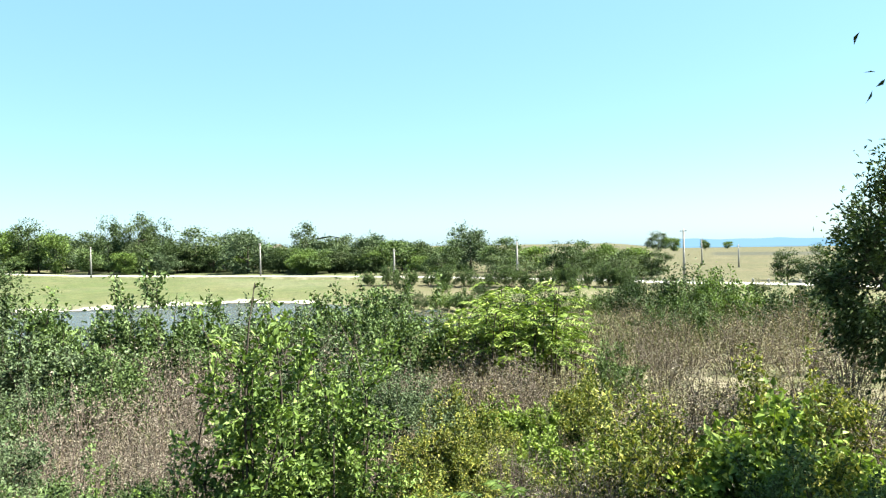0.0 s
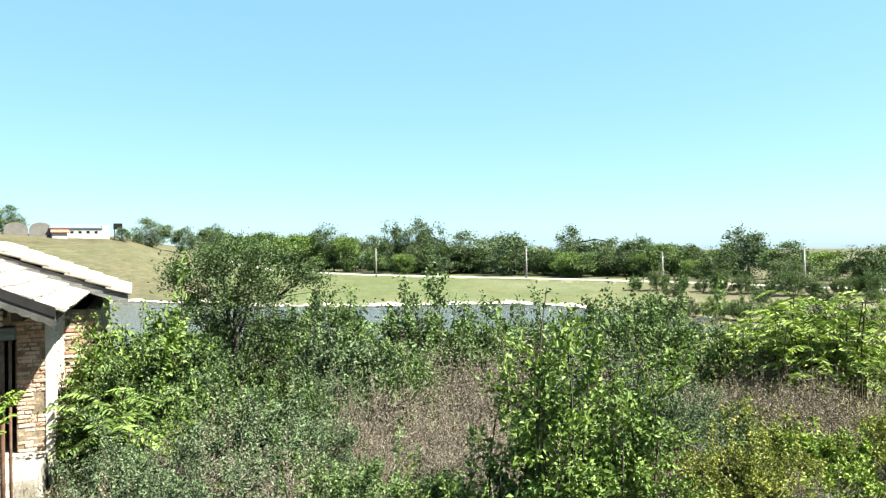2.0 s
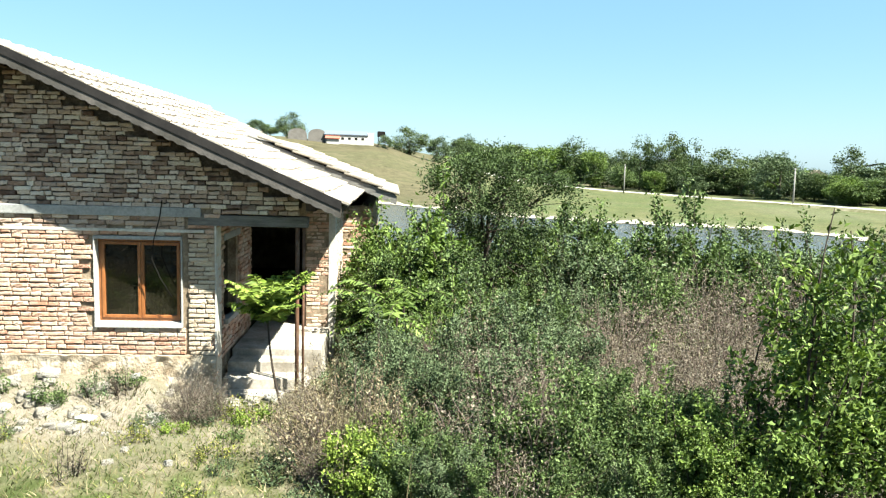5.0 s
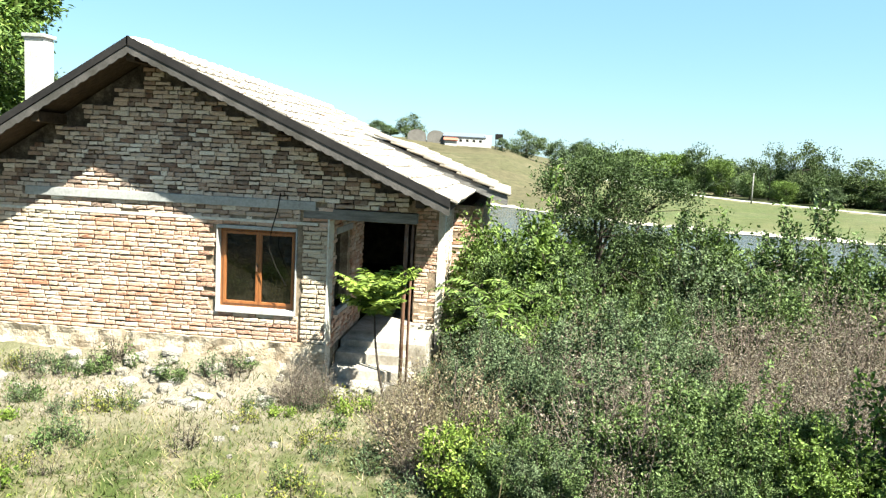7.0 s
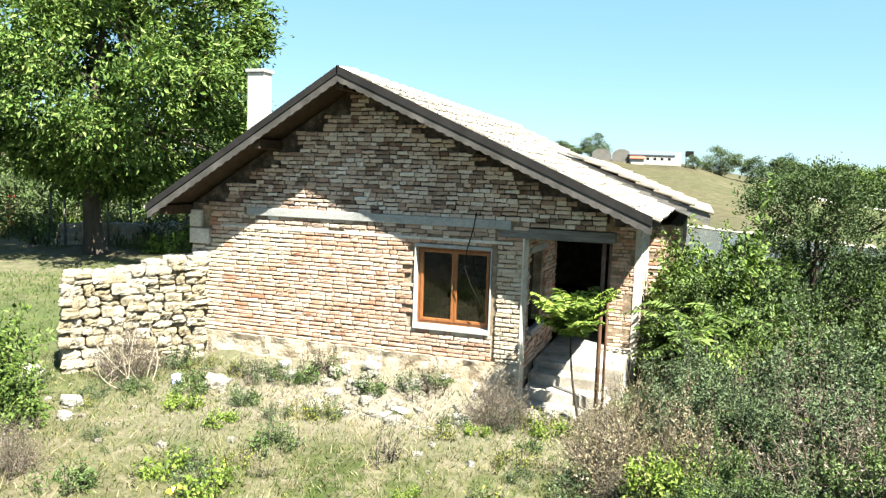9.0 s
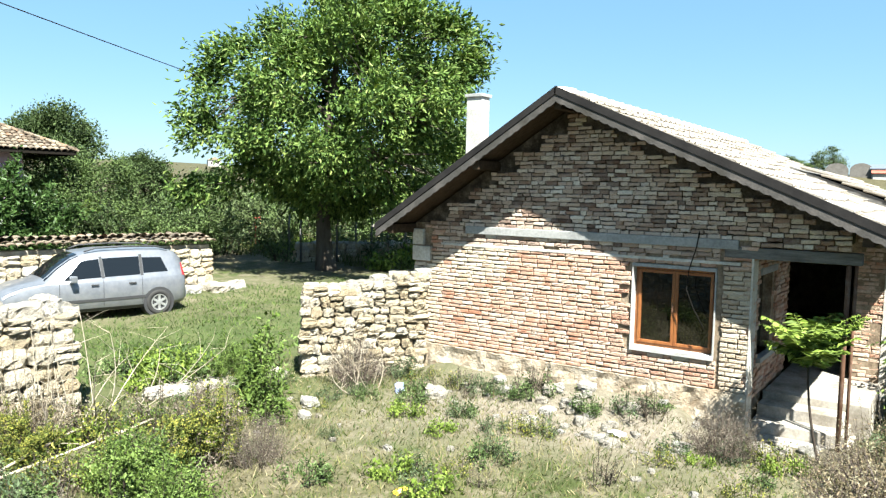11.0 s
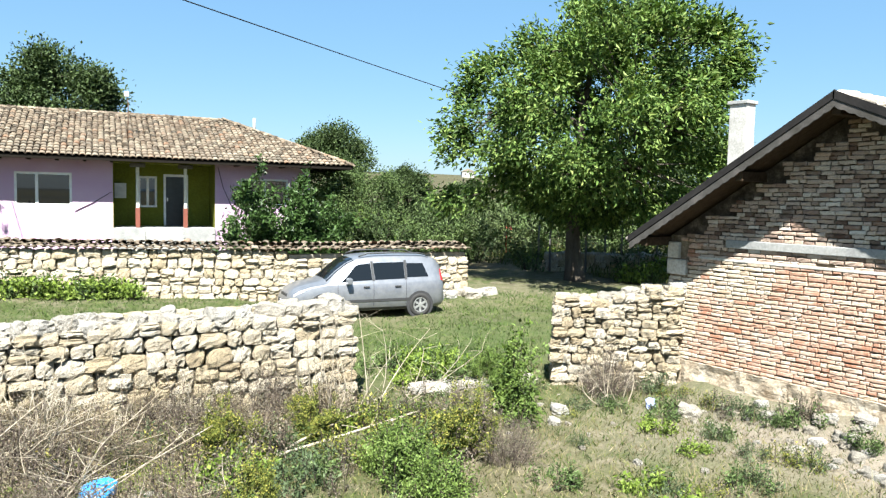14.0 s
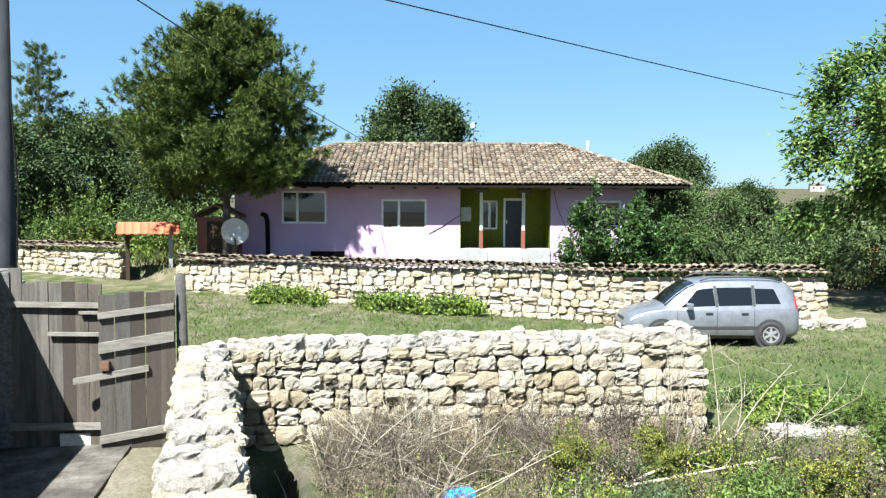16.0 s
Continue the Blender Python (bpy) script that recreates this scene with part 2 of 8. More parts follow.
def wall_side(x, y):
    """How far behind the back wall a place is, in metres (negative: before it)."""
    d = np.full(np.shape(x), 1e9)
    s = np.zeros(np.shape(x))
    line = [(-60.0, -14.0)] + BACK_WALL + FAR_WALL + [(60.0, -60.0)]
    for (ax, ay), (bx, by) in zip(line, line[1:]):
        ux, uy = bx - ax, by - ay
        k = np.clip(((x - ax) * ux + (y - ay) * uy) / (ux * ux + uy * uy), 0, 1)
        e = np.hypot(x - ax - k * ux, y - ay - k * uy)
        side = np.sign(ux * (y - ay) - uy * (x - ax))
        s = np.where(e < d, -side * e, s)
        d = np.minimum(d, e)
    return s


def smooth01(t):
    t = np.clip(t, 0, 1)
    return t * t * (3 - 2 * t)


def height(x, y):
    """Height of the ground at x, y (arrays)."""
    x, y = np.asarray(x, float), np.asarray(y, float)
    dx, dy = x - EYE[0], y - EYE[1]
    r = np.maximum(np.hypot(dx, dy), 0.11)
    a = np.arctan2(-dx, dy)
    i = np.clip(np.searchsorted(AZ, a) - 1, 0, len(AZ) - 2)
    j = np.clip(np.searchsorted(RK, r) - 1, 0, len(RK) - 2)
    u = smooth01((a - AZ[i]) / (AZ[i + 1] - AZ[i]))
    w = (r - RK[j]) / (RK[j + 1] - RK[j])
    z = (ZK[i, j] * (1 - u) + ZK[i + 1, j] * u) * (1 - w) + (ZK[i, j + 1] * (1 - u) + ZK[i + 1, j + 1] * u) * w
    back = wall_side(x, y)
    z = z + 0.45 * smooth01((back - 0.55) / 0.6) * smooth01((x + 14.2) / 5.0) * (r < 45) * (np.abs(a) > 2.3)
    # the dip before the near garden wall, and small unevenness
    z = z - 0.2 * np.exp(-((x + 3.0) / 3.0) ** 2 - ((y + 9.4) / 1.6) ** 2)
    z = z + 0.3 * np.exp(-((x + 9.85) / 0.55) ** 2) * smooth01((y + 8.3) / 0.8) * smooth01((-3.0 - y) / 0.8)
    # trench by the side wall, its depth made up to keep the floor in shade
    z = z - 2.3 * smooth01((x - 0.28) / 0.3) * smooth01((1.06 - x) / 0.2) * smooth01((y + 10.9) / 1.2) * smooth01((-3.6 - y) / 1.2)
    z = z - 0.22 * np.exp(-((x + 9.5) / 5.0) ** 2 - ((y + 17.2) / 2.6) ** 2)
    z = z + np.where(r < 200, 0.05 * np.sin(1.7 * x + 0.6 * y) * np.sin(1.3 * y - 0.4 * x) + 0.025 * np.sin(4.1 * x - 2.2 * y + 1.0) * np.sin(3.3 * y + 1.9 * x), 0)
    return z


def ground_z(x, y):
    return float(height(np.array([x]), np.array([y]))[0])


def polar(az, r):
    """A place by its bearing (degrees, from +y towards -x) and distance from the walk."""
    return EYE[0] - r * math.sin(radians(az)), EYE[1] + r * math.cos(radians(az))


def ground_material():
    m, nt, b = material("ground")
    co = nt.nodes.new("ShaderNodeTexCoord").outputs["Object"]
    big, mid, fine = (noise_tex(nt, s, 5, 0.65) for s in (0.12, 0.9, 14.0))
    grass = ramp(nt, mid, [(0.3, (0.031, 0.046, 0.011)), (0.5, (0.052, 0.065, 0.02)), (0.7, (0.086, 0.086, 0.037))])
    dry = ramp(nt, fine, [(0.3, (0.068, 0.058, 0.034)), (0.7, (0.123, 0.107, 0.065))])
    mask = ramp(nt, big, [(0.42, (0, 0, 0)), (0.6, (1, 1, 1))])
    col = mix(nt, mask, grass, dry)
    soil = ramp(nt, noise_tex(nt, 1.9, 6, 0.72), [(0.46, (0, 0, 0)), (0.64, (0.85, 0.85, 0.85))])
    col = mix(nt, soil, col, ramp(nt, fine, [(0.3, (0.105, 0.087, 0.06)), (0.7, (0.2, 0.17, 0.125))]))
    at = nt.nodes.new("ShaderNodeAttribute")
    at.attribute_name = "bare"
    earth = ramp(nt, fine, [(0.3, (0.125, 0.102, 0.078)), (0.7, (0.218, 0.19, 0.157))])
    col = mix(nt, at.outputs["Fac"], col, earth)
    at2 = nt.nodes.new("ShaderNodeAttribute")
    at2.attribute_name = "lawn"
    lawn = ramp(nt, mid, [(0.3, (0.028, 0.049, 0.012)), (0.5, (0.044, 0.068, 0.021)), (0.7, (0.068, 0.083, 0.03))])
    worn = ramp(nt, noise_tex(nt, 2.6, 6, 0.75), [(0.44, (0, 0, 0)), (0.66, (0.35, 0.35, 0.35))])
    lawn = mix(nt, worn, lawn, dry)
    stretch = ramp(nt, noise_tex(nt, 0.09, 6, 0.7), [(0.4, (0, 0, 0)), (0.64, (0.75, 0.75, 0.75))])
    lawn = mix(nt, stretch, lawn, ramp(nt, fine, [(0.3, (0.06, 0.062, 0.027)), (0.7, (0.1, 0.098, 0.05))]))
    lawn = mix(nt, 1.0, lawn, ramp(nt, noise_tex(nt, 0.35, 6, 0.75), [(0.32, (0.62, 0.68, 0.6)), (0.68, (1.35, 1.3, 1.3))]), "MULTIPLY")
    col = mix(nt, at2.outputs["Fac"], col, lawn)
    at3 = nt.nodes.new("ShaderNodeAttribute")
    at3.attribute_name = "field"
    far = ramp(nt, noise_tex(nt, 0.035, 6, 0.7), [(0.3, (0.042, 0.039, 0.021)), (0.45, (0.076, 0.067, 0.041)), (0.55, (0.062, 0.06, 0.033)), (0.7, (0.105, 0.09, 0.06))])
    far = mix(nt, 1.0, far, ramp(nt, noise_tex(nt, 0.5, 6, 0.75), [(0.3, (0.6, 0.64, 0.55)), (0.7, (1.35, 1.32, 1.3))]), "MULTIPLY")
    col = mix(nt, at3.outputs["Fac"], col, far)
    # ploughed strips, and the painted shade of the pit by the side wall
    at4 = nt.nodes.new("ShaderNodeAttribute")
    at4.attribute_name = "plough_shade"
    col = mix(nt, at4.outputs["Fac"], col, (0.035, 0.036, 0.03))
    speck = ramp(nt, noise_tex(nt, 60, 3, 0.7), [(0.35, (0.7, 0.7, 0.7)), (0.65, (1.2, 1.2, 1.2))])
    nt.links.new(mix(nt, 1.0, col, speck, "MULTIPLY"), b.inputs["Base Color"])
    b.inputs["Roughness"].default_value = 0.95
    b.inputs["Specular IOR Level"].default_value = 0.08
    bump(nt, b, noise_tex(nt, 22, 5, 0.7), 0.6, 0.03)
    return m


def blob(x, y, cx, cy, rx, ry):
    return np.exp(-((x - cx) / rx) ** 2 - ((y - cy) / ry) ** 2)


def build_ground():
    na = 540
    r = np.concatenate([np.linspace(0.4, 40, 110), np.geomspace(41, 4800, 110)])
    a = np.linspace(-np.pi, np.pi, na, endpoint=False)
    R, A = np.meshgrid(r, a, indexing="ij")
    x, y = EYE[0] - R * np.sin(A), EYE[1] + R * np.cos(A)
    z = height(x, y)
    v = np.stack([x, y, z], -1).reshape(-1, 3)
    v = np.concatenate([[[EYE[0], EYE[1], 0.0]], v])
    i = np.arange(len(r) - 1)[:, None] * na
    j = np.arange(na)[None]
    k = (j + 1) % na
    f = (np.stack([i + j, i + na + j, i + na + k, i + k], -1) + 1).reshape(-1, 4)
    me = mesh_np("ground", v, f, ground_material(), True)
    bm = bmesh.new()
    bm.from_mesh(me)
    bm.verts.ensure_lookup_table()
    for q in range(na):
        bm.faces.new((bm.verts[0], bm.verts[1 + q], bm.verts[1 + (q + 1) % na])).smooth = True
    bmesh.ops.recalc_face_normals(bm, faces=bm.faces[:])
    bm.to_mesh(me)
    bm.free()
    X, Y = v[:, 0], v[:, 1]
    az = np.degrees(np.arctan2(-(X - EYE[0]), Y - EYE[1]))
    rr = np.hypot(X - EYE[0], Y - EYE[1])
    bare = 0.9 * blob(X, Y, -9.2, -4.2, 1.2, 2.6) + 0.5 * blob(X, Y, -8.4, -6.5, 1.6, 1.2) + 0.5 * blob(X, Y, -9.6, -18.2, 3.5, 0.9) + 0.2 * blob(X, Y, -17, -19.5, 4, 2) + 0.8 * blob(X, Y, 3, -9.5, 1.5, 2.0)
    bare = bare + 0.8 * ((rr > 104) & (rr < 116) & (az > 60) & (az < 92) & (v[:, 2] > -4.1) & (v[:, 2] < -3.3))
    lawn = blob(X, Y, -8.5, -13, 6, 4.2) + 0.6 * blob(X, Y, -2, -19, 7, 3) + 0.8 * smooth01((rr - 100) / 14) * smooth01((225 - rr) / 20) * smooth01((az - 42) / 16) * smooth01((87 - az) / 5) + 0.6 * blob(X, Y, -20, -14, 6, 5) + 0.5 * blob(X, Y, 2, -8, 0.6, 1.5)
    field = np.clip((rr - 95) / 20, 0, 1) * np.maximum(smooth01((az - 82) / 6), smooth01((58 - az) / 14))
    wear = 0.5 + 0.5 * np.sin(0.21 * X + 1.3 * np.sin(0.11 * Y)) * np.sin(0.17 * Y + 0.9 * np.sin(0.13 * X))
    for a, r, u, w in ((59.8, 140, 10, 6), (57.6, 131, 8, 5), (62.6, 146, 12, 4), (60.5, 131, 9, 4)):
        bare = bare + 0.95 * blob(X, Y, *polar(a, r), u, w)
    bare = bare + 0.35 * (az > 64) * (az < 96) * (rr > 108) * (rr < 240) * smooth01((wear - 0.62) / 0.3)
    field = np.maximum(field, 0.1 * smooth01((rr - 100) / 14) * smooth01((260 - rr) / 20) * smooth01((az - 42) / 16))
    plough_shade = 0.9 * ((rr > 1250) & (az < 33) & (az > -20)) + 0.7 * ((rr > 330) & (rr < 470) & (az < 27) & (az > -20)) + 0.6 * ((rr > 700) & (rr < 820) & (az > 33) & (az < 50))
    # the side wall's black shadow in the pit, put into the ground colour
    plough_shade = plough_shade + 1.0 * blob(X, Y, 0.62, -8.2, 0.5, 3.0)
    for name, w in (("bare", bare), ("lawn", lawn), ("field", field), ("plough_shade", plough_shade)):
        at = me.attributes.new(name, "FLOAT", "POINT")
        at.data.foreach_set("value", np.clip(w, 0, 1).astype(np.float32))
    return tagged(new("ground", me), "rough ground of dry grass, weeds and bare earth", "ground", kind="structure")


ground = build_ground()


def build_water():
    m, nt, b = material("water")
    b.inputs["Base Color"].default_value = (0.05, 0.047, 0.036, 1)
    b.inputs["Roughness"].default_value = 0.15
    b.inputs["Specular IOR Level"].default_value = 0.3
    bump(nt, b, noise_tex(nt, 1.6, 4, 0.6), 0.5, 0.12)
    pts = [polar(a, r) for a, r in ((42, 45), (42, 112), (60, 125), (75, 125), (88, 165), (100, 165), (100, 45), (75, 38))]
    bm = bmesh.new()
    top = [bm.verts.new((x, y, -4.0)) for x, y in pts]
    bm.faces.new(top)
    return tagged(part("water", bm, m, None), "still brown-green lake water below the hill", "water", kind="structure")


build_water()


def build_road():
    """The pale road along the far shore, laid on the ground."""
    m = surface("road", [(0.3, 0.28, 0.245), (0.37, 0.355, 0.32), (0.44, 0.425, 0.39)], 0.5, 8, 0.9, 0.2)
    keys = [(5, 88), (18, 93), (29.5, 99), (38, 111), (46, 123), (55, 141), (63, 160), (71, 184), (78, 209), (82, 224), (85.5, 238)]
    az = np.linspace(5, 85.5, 160)
    r = np.interp(az, [k[0] for k in keys], [k[1] for k in keys])
    ker = np.ones(9) / 9
    r = np.convolve(np.pad(r, 4, mode="edge"), ker, "valid")
    c = np.array([polar(a, q) for a, q in zip(az, r)])
    t = np.gradient(c, axis=0)
    t /= np.linalg.norm(t, axis=1)[:, None]
    nrm = np.stack([-t[:, 1], t[:, 0]], 1)
    zc = np.maximum(height(c[:, 0], c[:, 1]), -2.25 + 0 * az) + 0.25
    zc = np.convolve(np.pad(zc, 4, mode="edge"), ker, "valid")
    rows = []
    for off, dz in ((-5.5, -2.2), (-2.0, 0.0), (0, 0.05), (2.0, 0.0), (5.5, -2.2)):
        rows.append(np.column_stack([c + nrm * off, zc + dz]))
    v = np.stack(rows, 1)
    n, k = v.shape[:2]
    i = np.arange(n - 1)[:, None] * k
    j = np.arange(1, k - 2)[None]
    f = np.stack([i + j, i + k + j, i + k + j + 1, i + j + 1], -1).reshape(-1, 4)
    ob = tagged(new("road", mesh_np("road", v.reshape(-1, 3), f, m, True)), "pale dusty country road along the lake", "road", kind="structure")
    jj = np.array([[0, 3]])
    f2 = np.stack([i + jj, i + k + jj, i + k + jj + 1, i + jj + 1], -1).reshape(-1, 4)
    bank = surface("road_bank", [(0.075, 0.08, 0.033), (0.12, 0.115, 0.06), (0.24, 0.21, 0.155)], 0.3, 4, 0.95, 0.5)
    tagged(new("embankment", mesh_np("embankment", v.reshape(-1, 3), f2, bank, True)), "grassy earth bank of the road", "embankment", kind="structure")
    return c, zc


ROAD, ROAD_Z = build_road()


def build_shore():
    """The pale dried mud along the far waterline."""
    m = surface("dried_mud", [(0.2, 0.18, 0.14), (0.29, 0.265, 0.215), (0.37, 0.34, 0.285)], 0.35, 3.0, 0.95, 0.5)
    az = np.linspace(56, 97, 240)
    v = []
    for k, a in enumerate(az):
        rr = np.linspace(82, 190, 220)
        xs, ys = EYE[0] - rr * math.sin(radians(a)), EYE[1] + rr * math.cos(radians(a))
        z = height(xs, ys)
        low = int(np.argmin(np.where(rr < 112, z, 99)))
        hit = low + int(np.argmax(z[low:] > -4.05))
        wide = 3.4 + 1.4 * math.sin(k * 0.23) + 1.0 * math.sin(k * 0.71 + 1)
        for q in (-0.6, 0.3 * wide, wide):
            x, y = polar(a, rr[hit] + q)
            v.append((x, y, max(ground_z(x, y), -4.0) + 0.07))
    f = [(3 * i + j, 3 * i + j + 1, 3 * i + j + 4, 3 * i + j + 3) for i in range(len(az) - 1) for j in range(2)]
    tagged(new("shore", mesh_np("shore", v, f, m, True)), "pale dried mud along the lake's edge", "shore", kind="structure")


build_shore()
# ---- plants ----
BARK = surface("bark", [(0.042, 0.034, 0.026), (0.071, 0.059, 0.046), (0.105, 0.092, 0.076)], 3, 30, 0.95, 0.9, 0.02, stretch=(1, 1, 0.25))
TWIG = surface("twig", [(0.034, 0.027, 0.021), (0.063, 0.05, 0.04)], 4, 30, 0.95, 0.3)
DEAD = surface("dead_twig", [(0.066, 0.048, 0.039), (0.102, 0.079, 0.066), (0.153, 0.128, 0.11)], 4, 30, 0.95, 0.3)
CANE = surface("dry_cane", [(0.224, 0.186, 0.135), (0.329, 0.285, 0.216), (0.42, 0.374, 0.299)], 4, 30, 0.9, 0.3)
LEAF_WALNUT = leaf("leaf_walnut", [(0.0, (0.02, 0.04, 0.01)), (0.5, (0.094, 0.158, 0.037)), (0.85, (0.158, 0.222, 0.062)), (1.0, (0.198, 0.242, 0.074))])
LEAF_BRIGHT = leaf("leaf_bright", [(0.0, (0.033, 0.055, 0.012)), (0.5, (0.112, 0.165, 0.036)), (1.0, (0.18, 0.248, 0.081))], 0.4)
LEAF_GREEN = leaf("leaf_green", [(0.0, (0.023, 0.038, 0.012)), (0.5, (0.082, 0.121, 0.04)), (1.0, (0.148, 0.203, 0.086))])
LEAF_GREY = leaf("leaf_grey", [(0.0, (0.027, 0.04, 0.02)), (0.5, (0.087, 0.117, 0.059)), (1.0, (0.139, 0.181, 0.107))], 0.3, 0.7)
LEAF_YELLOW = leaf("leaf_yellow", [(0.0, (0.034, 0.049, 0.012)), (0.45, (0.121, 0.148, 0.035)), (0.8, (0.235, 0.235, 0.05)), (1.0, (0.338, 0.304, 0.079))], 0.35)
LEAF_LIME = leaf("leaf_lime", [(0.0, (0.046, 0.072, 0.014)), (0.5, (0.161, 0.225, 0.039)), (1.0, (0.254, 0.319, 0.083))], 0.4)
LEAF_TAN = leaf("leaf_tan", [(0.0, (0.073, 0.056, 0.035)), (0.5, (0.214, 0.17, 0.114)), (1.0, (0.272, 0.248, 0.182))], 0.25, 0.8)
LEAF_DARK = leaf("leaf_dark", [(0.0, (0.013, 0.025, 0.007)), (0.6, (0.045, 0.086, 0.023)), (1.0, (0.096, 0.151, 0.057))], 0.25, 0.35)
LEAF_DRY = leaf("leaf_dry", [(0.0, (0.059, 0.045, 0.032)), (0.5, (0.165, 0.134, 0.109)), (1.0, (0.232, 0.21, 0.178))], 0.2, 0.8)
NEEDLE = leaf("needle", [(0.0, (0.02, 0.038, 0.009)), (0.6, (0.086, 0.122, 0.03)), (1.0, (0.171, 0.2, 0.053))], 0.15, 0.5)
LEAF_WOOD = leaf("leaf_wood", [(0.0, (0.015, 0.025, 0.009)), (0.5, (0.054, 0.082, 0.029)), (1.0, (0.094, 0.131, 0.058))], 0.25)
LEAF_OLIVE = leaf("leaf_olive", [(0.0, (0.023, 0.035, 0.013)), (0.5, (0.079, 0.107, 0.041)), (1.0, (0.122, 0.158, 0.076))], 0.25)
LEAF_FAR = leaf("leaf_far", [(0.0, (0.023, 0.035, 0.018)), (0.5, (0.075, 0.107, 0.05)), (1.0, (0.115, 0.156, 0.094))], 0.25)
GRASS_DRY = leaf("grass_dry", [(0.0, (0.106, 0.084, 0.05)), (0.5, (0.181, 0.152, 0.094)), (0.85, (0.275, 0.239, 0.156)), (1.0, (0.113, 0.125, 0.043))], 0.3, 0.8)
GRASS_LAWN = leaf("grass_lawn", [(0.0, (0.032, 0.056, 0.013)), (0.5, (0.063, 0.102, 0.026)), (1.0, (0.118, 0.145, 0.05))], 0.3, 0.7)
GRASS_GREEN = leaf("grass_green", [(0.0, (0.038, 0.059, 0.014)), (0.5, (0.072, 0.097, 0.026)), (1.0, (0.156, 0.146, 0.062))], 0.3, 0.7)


def unit(v):
    return v / (np.linalg.norm(v, axis=-1, keepdims=True) + 1e-9)


def crown_points(rng, n, centre, radii, shell=0.55, lump=0.28):
    """Points in a lumpy ellipsoid, more of them near its outside."""
    d = unit(rng.normal(size=(n, 3)))
    k = rng.normal(size=(9, 3)) * 2.2
    ph = rng.uniform(0, 6.28, 9)
    w = 1 + lump * np.sin(d @ k.T + ph).mean(1) * 2.2
    t = shell + (1 - shell) * rng.uniform(0, 1, n) ** 0.6
    return np.asarray(centre) + d * (t * w)[:, None] * np.asarray(radii)


def tree_meshes(name, seed, tall, crown, leaves, size, mat, bark=BARK, trunk=0.22, clumps=160, spread=0.45, limbs=9, width=0.45, low=0.35, lump=0.28, shell=0.5, droop=0.2, lean=0.0, twigs=True):
    """Trunk with limbs, and a crown of leaves in clumps. crown: centre height and three radii."""
    rng = np.random.default_rng(seed)
    cz, rx, ry, rz = crown
    tips = crown_points(rng, clumps, (lean, 0, cz), (rx, ry, rz), shell, lump)
    tips[:, 2] = np.maximum(tips[:, 2], low)
    lines = []
    top = np.array([lean * 0.8, 0, cz + 0.3 * rz])
    tp = curve_line((0, 0, -0.3), top, 0.06 * tall * 0.4, 9, rng)
    lines.append((tp, np.linspace(trunk, trunk * 0.3, 9) + trunk * 0.5 * np.exp(-np.arange(9) * 1.6)))
    ends = []
    for i in range(limbs):
        s = tp[3 + i % 5]
        e = crown_points(rng, 1, (lean, 0, cz), (rx * 0.62, ry * 0.62, rz * 0.62), 0.8, 0.2)[0]
        if e[2] < s[2] + 0.1:
            e[2] = s[2] + 0.1 + rng.uniform(0, 0.3)
        ln = curve_line(s, e, 0.1 * rx, 7, rng)
        lines.append((ln, np.linspace(trunk * 0.42, trunk * 0.1, 7)))
        ends.append(ln[2:])
    ends = np.concatenate(ends)
    for p in tips if twigs else ():
        q = ends[np.argmin(np.linalg.norm(ends - p, axis=1) + 0.3 * np.maximum(ends[:, 2] - p[2], 0))]
        lines.append((curve_line(q, p, 0.06 * rx, 4, rng), np.linspace(trunk * 0.1, trunk * 0.025, 4)))
    wood = mesh_np(name + "_wood", *tubes(lines, 6 if twigs else 4), bark, True)
    per = rng.multinomial(leaves, rng.dirichlet(np.full(clumps, 3.0)))
    c = np.repeat(tips, per, axis=0)
    at = c + rng.normal(size=(len(c), 3)) * spread * np.array([1, 1, 0.75])
    out = unit(unit(at - np.array([0, 0, cz])) + rng.normal(size=at.shape) * 0.8 + np.array([0, 0, -droop]))
    green = mesh_np(name + "_leaves", *leaf_arrays(at, out, size, width, rng), mat)
    return wood, green


def put_tree(meshes, name, label, category, m, group="", names=("trunk", "crown"), sub=None):
    top = empty(name, label, category, m, group)
    for nm, me in zip(names, meshes):
        ob = new(nm, me)
        ob.parent = top
    return top


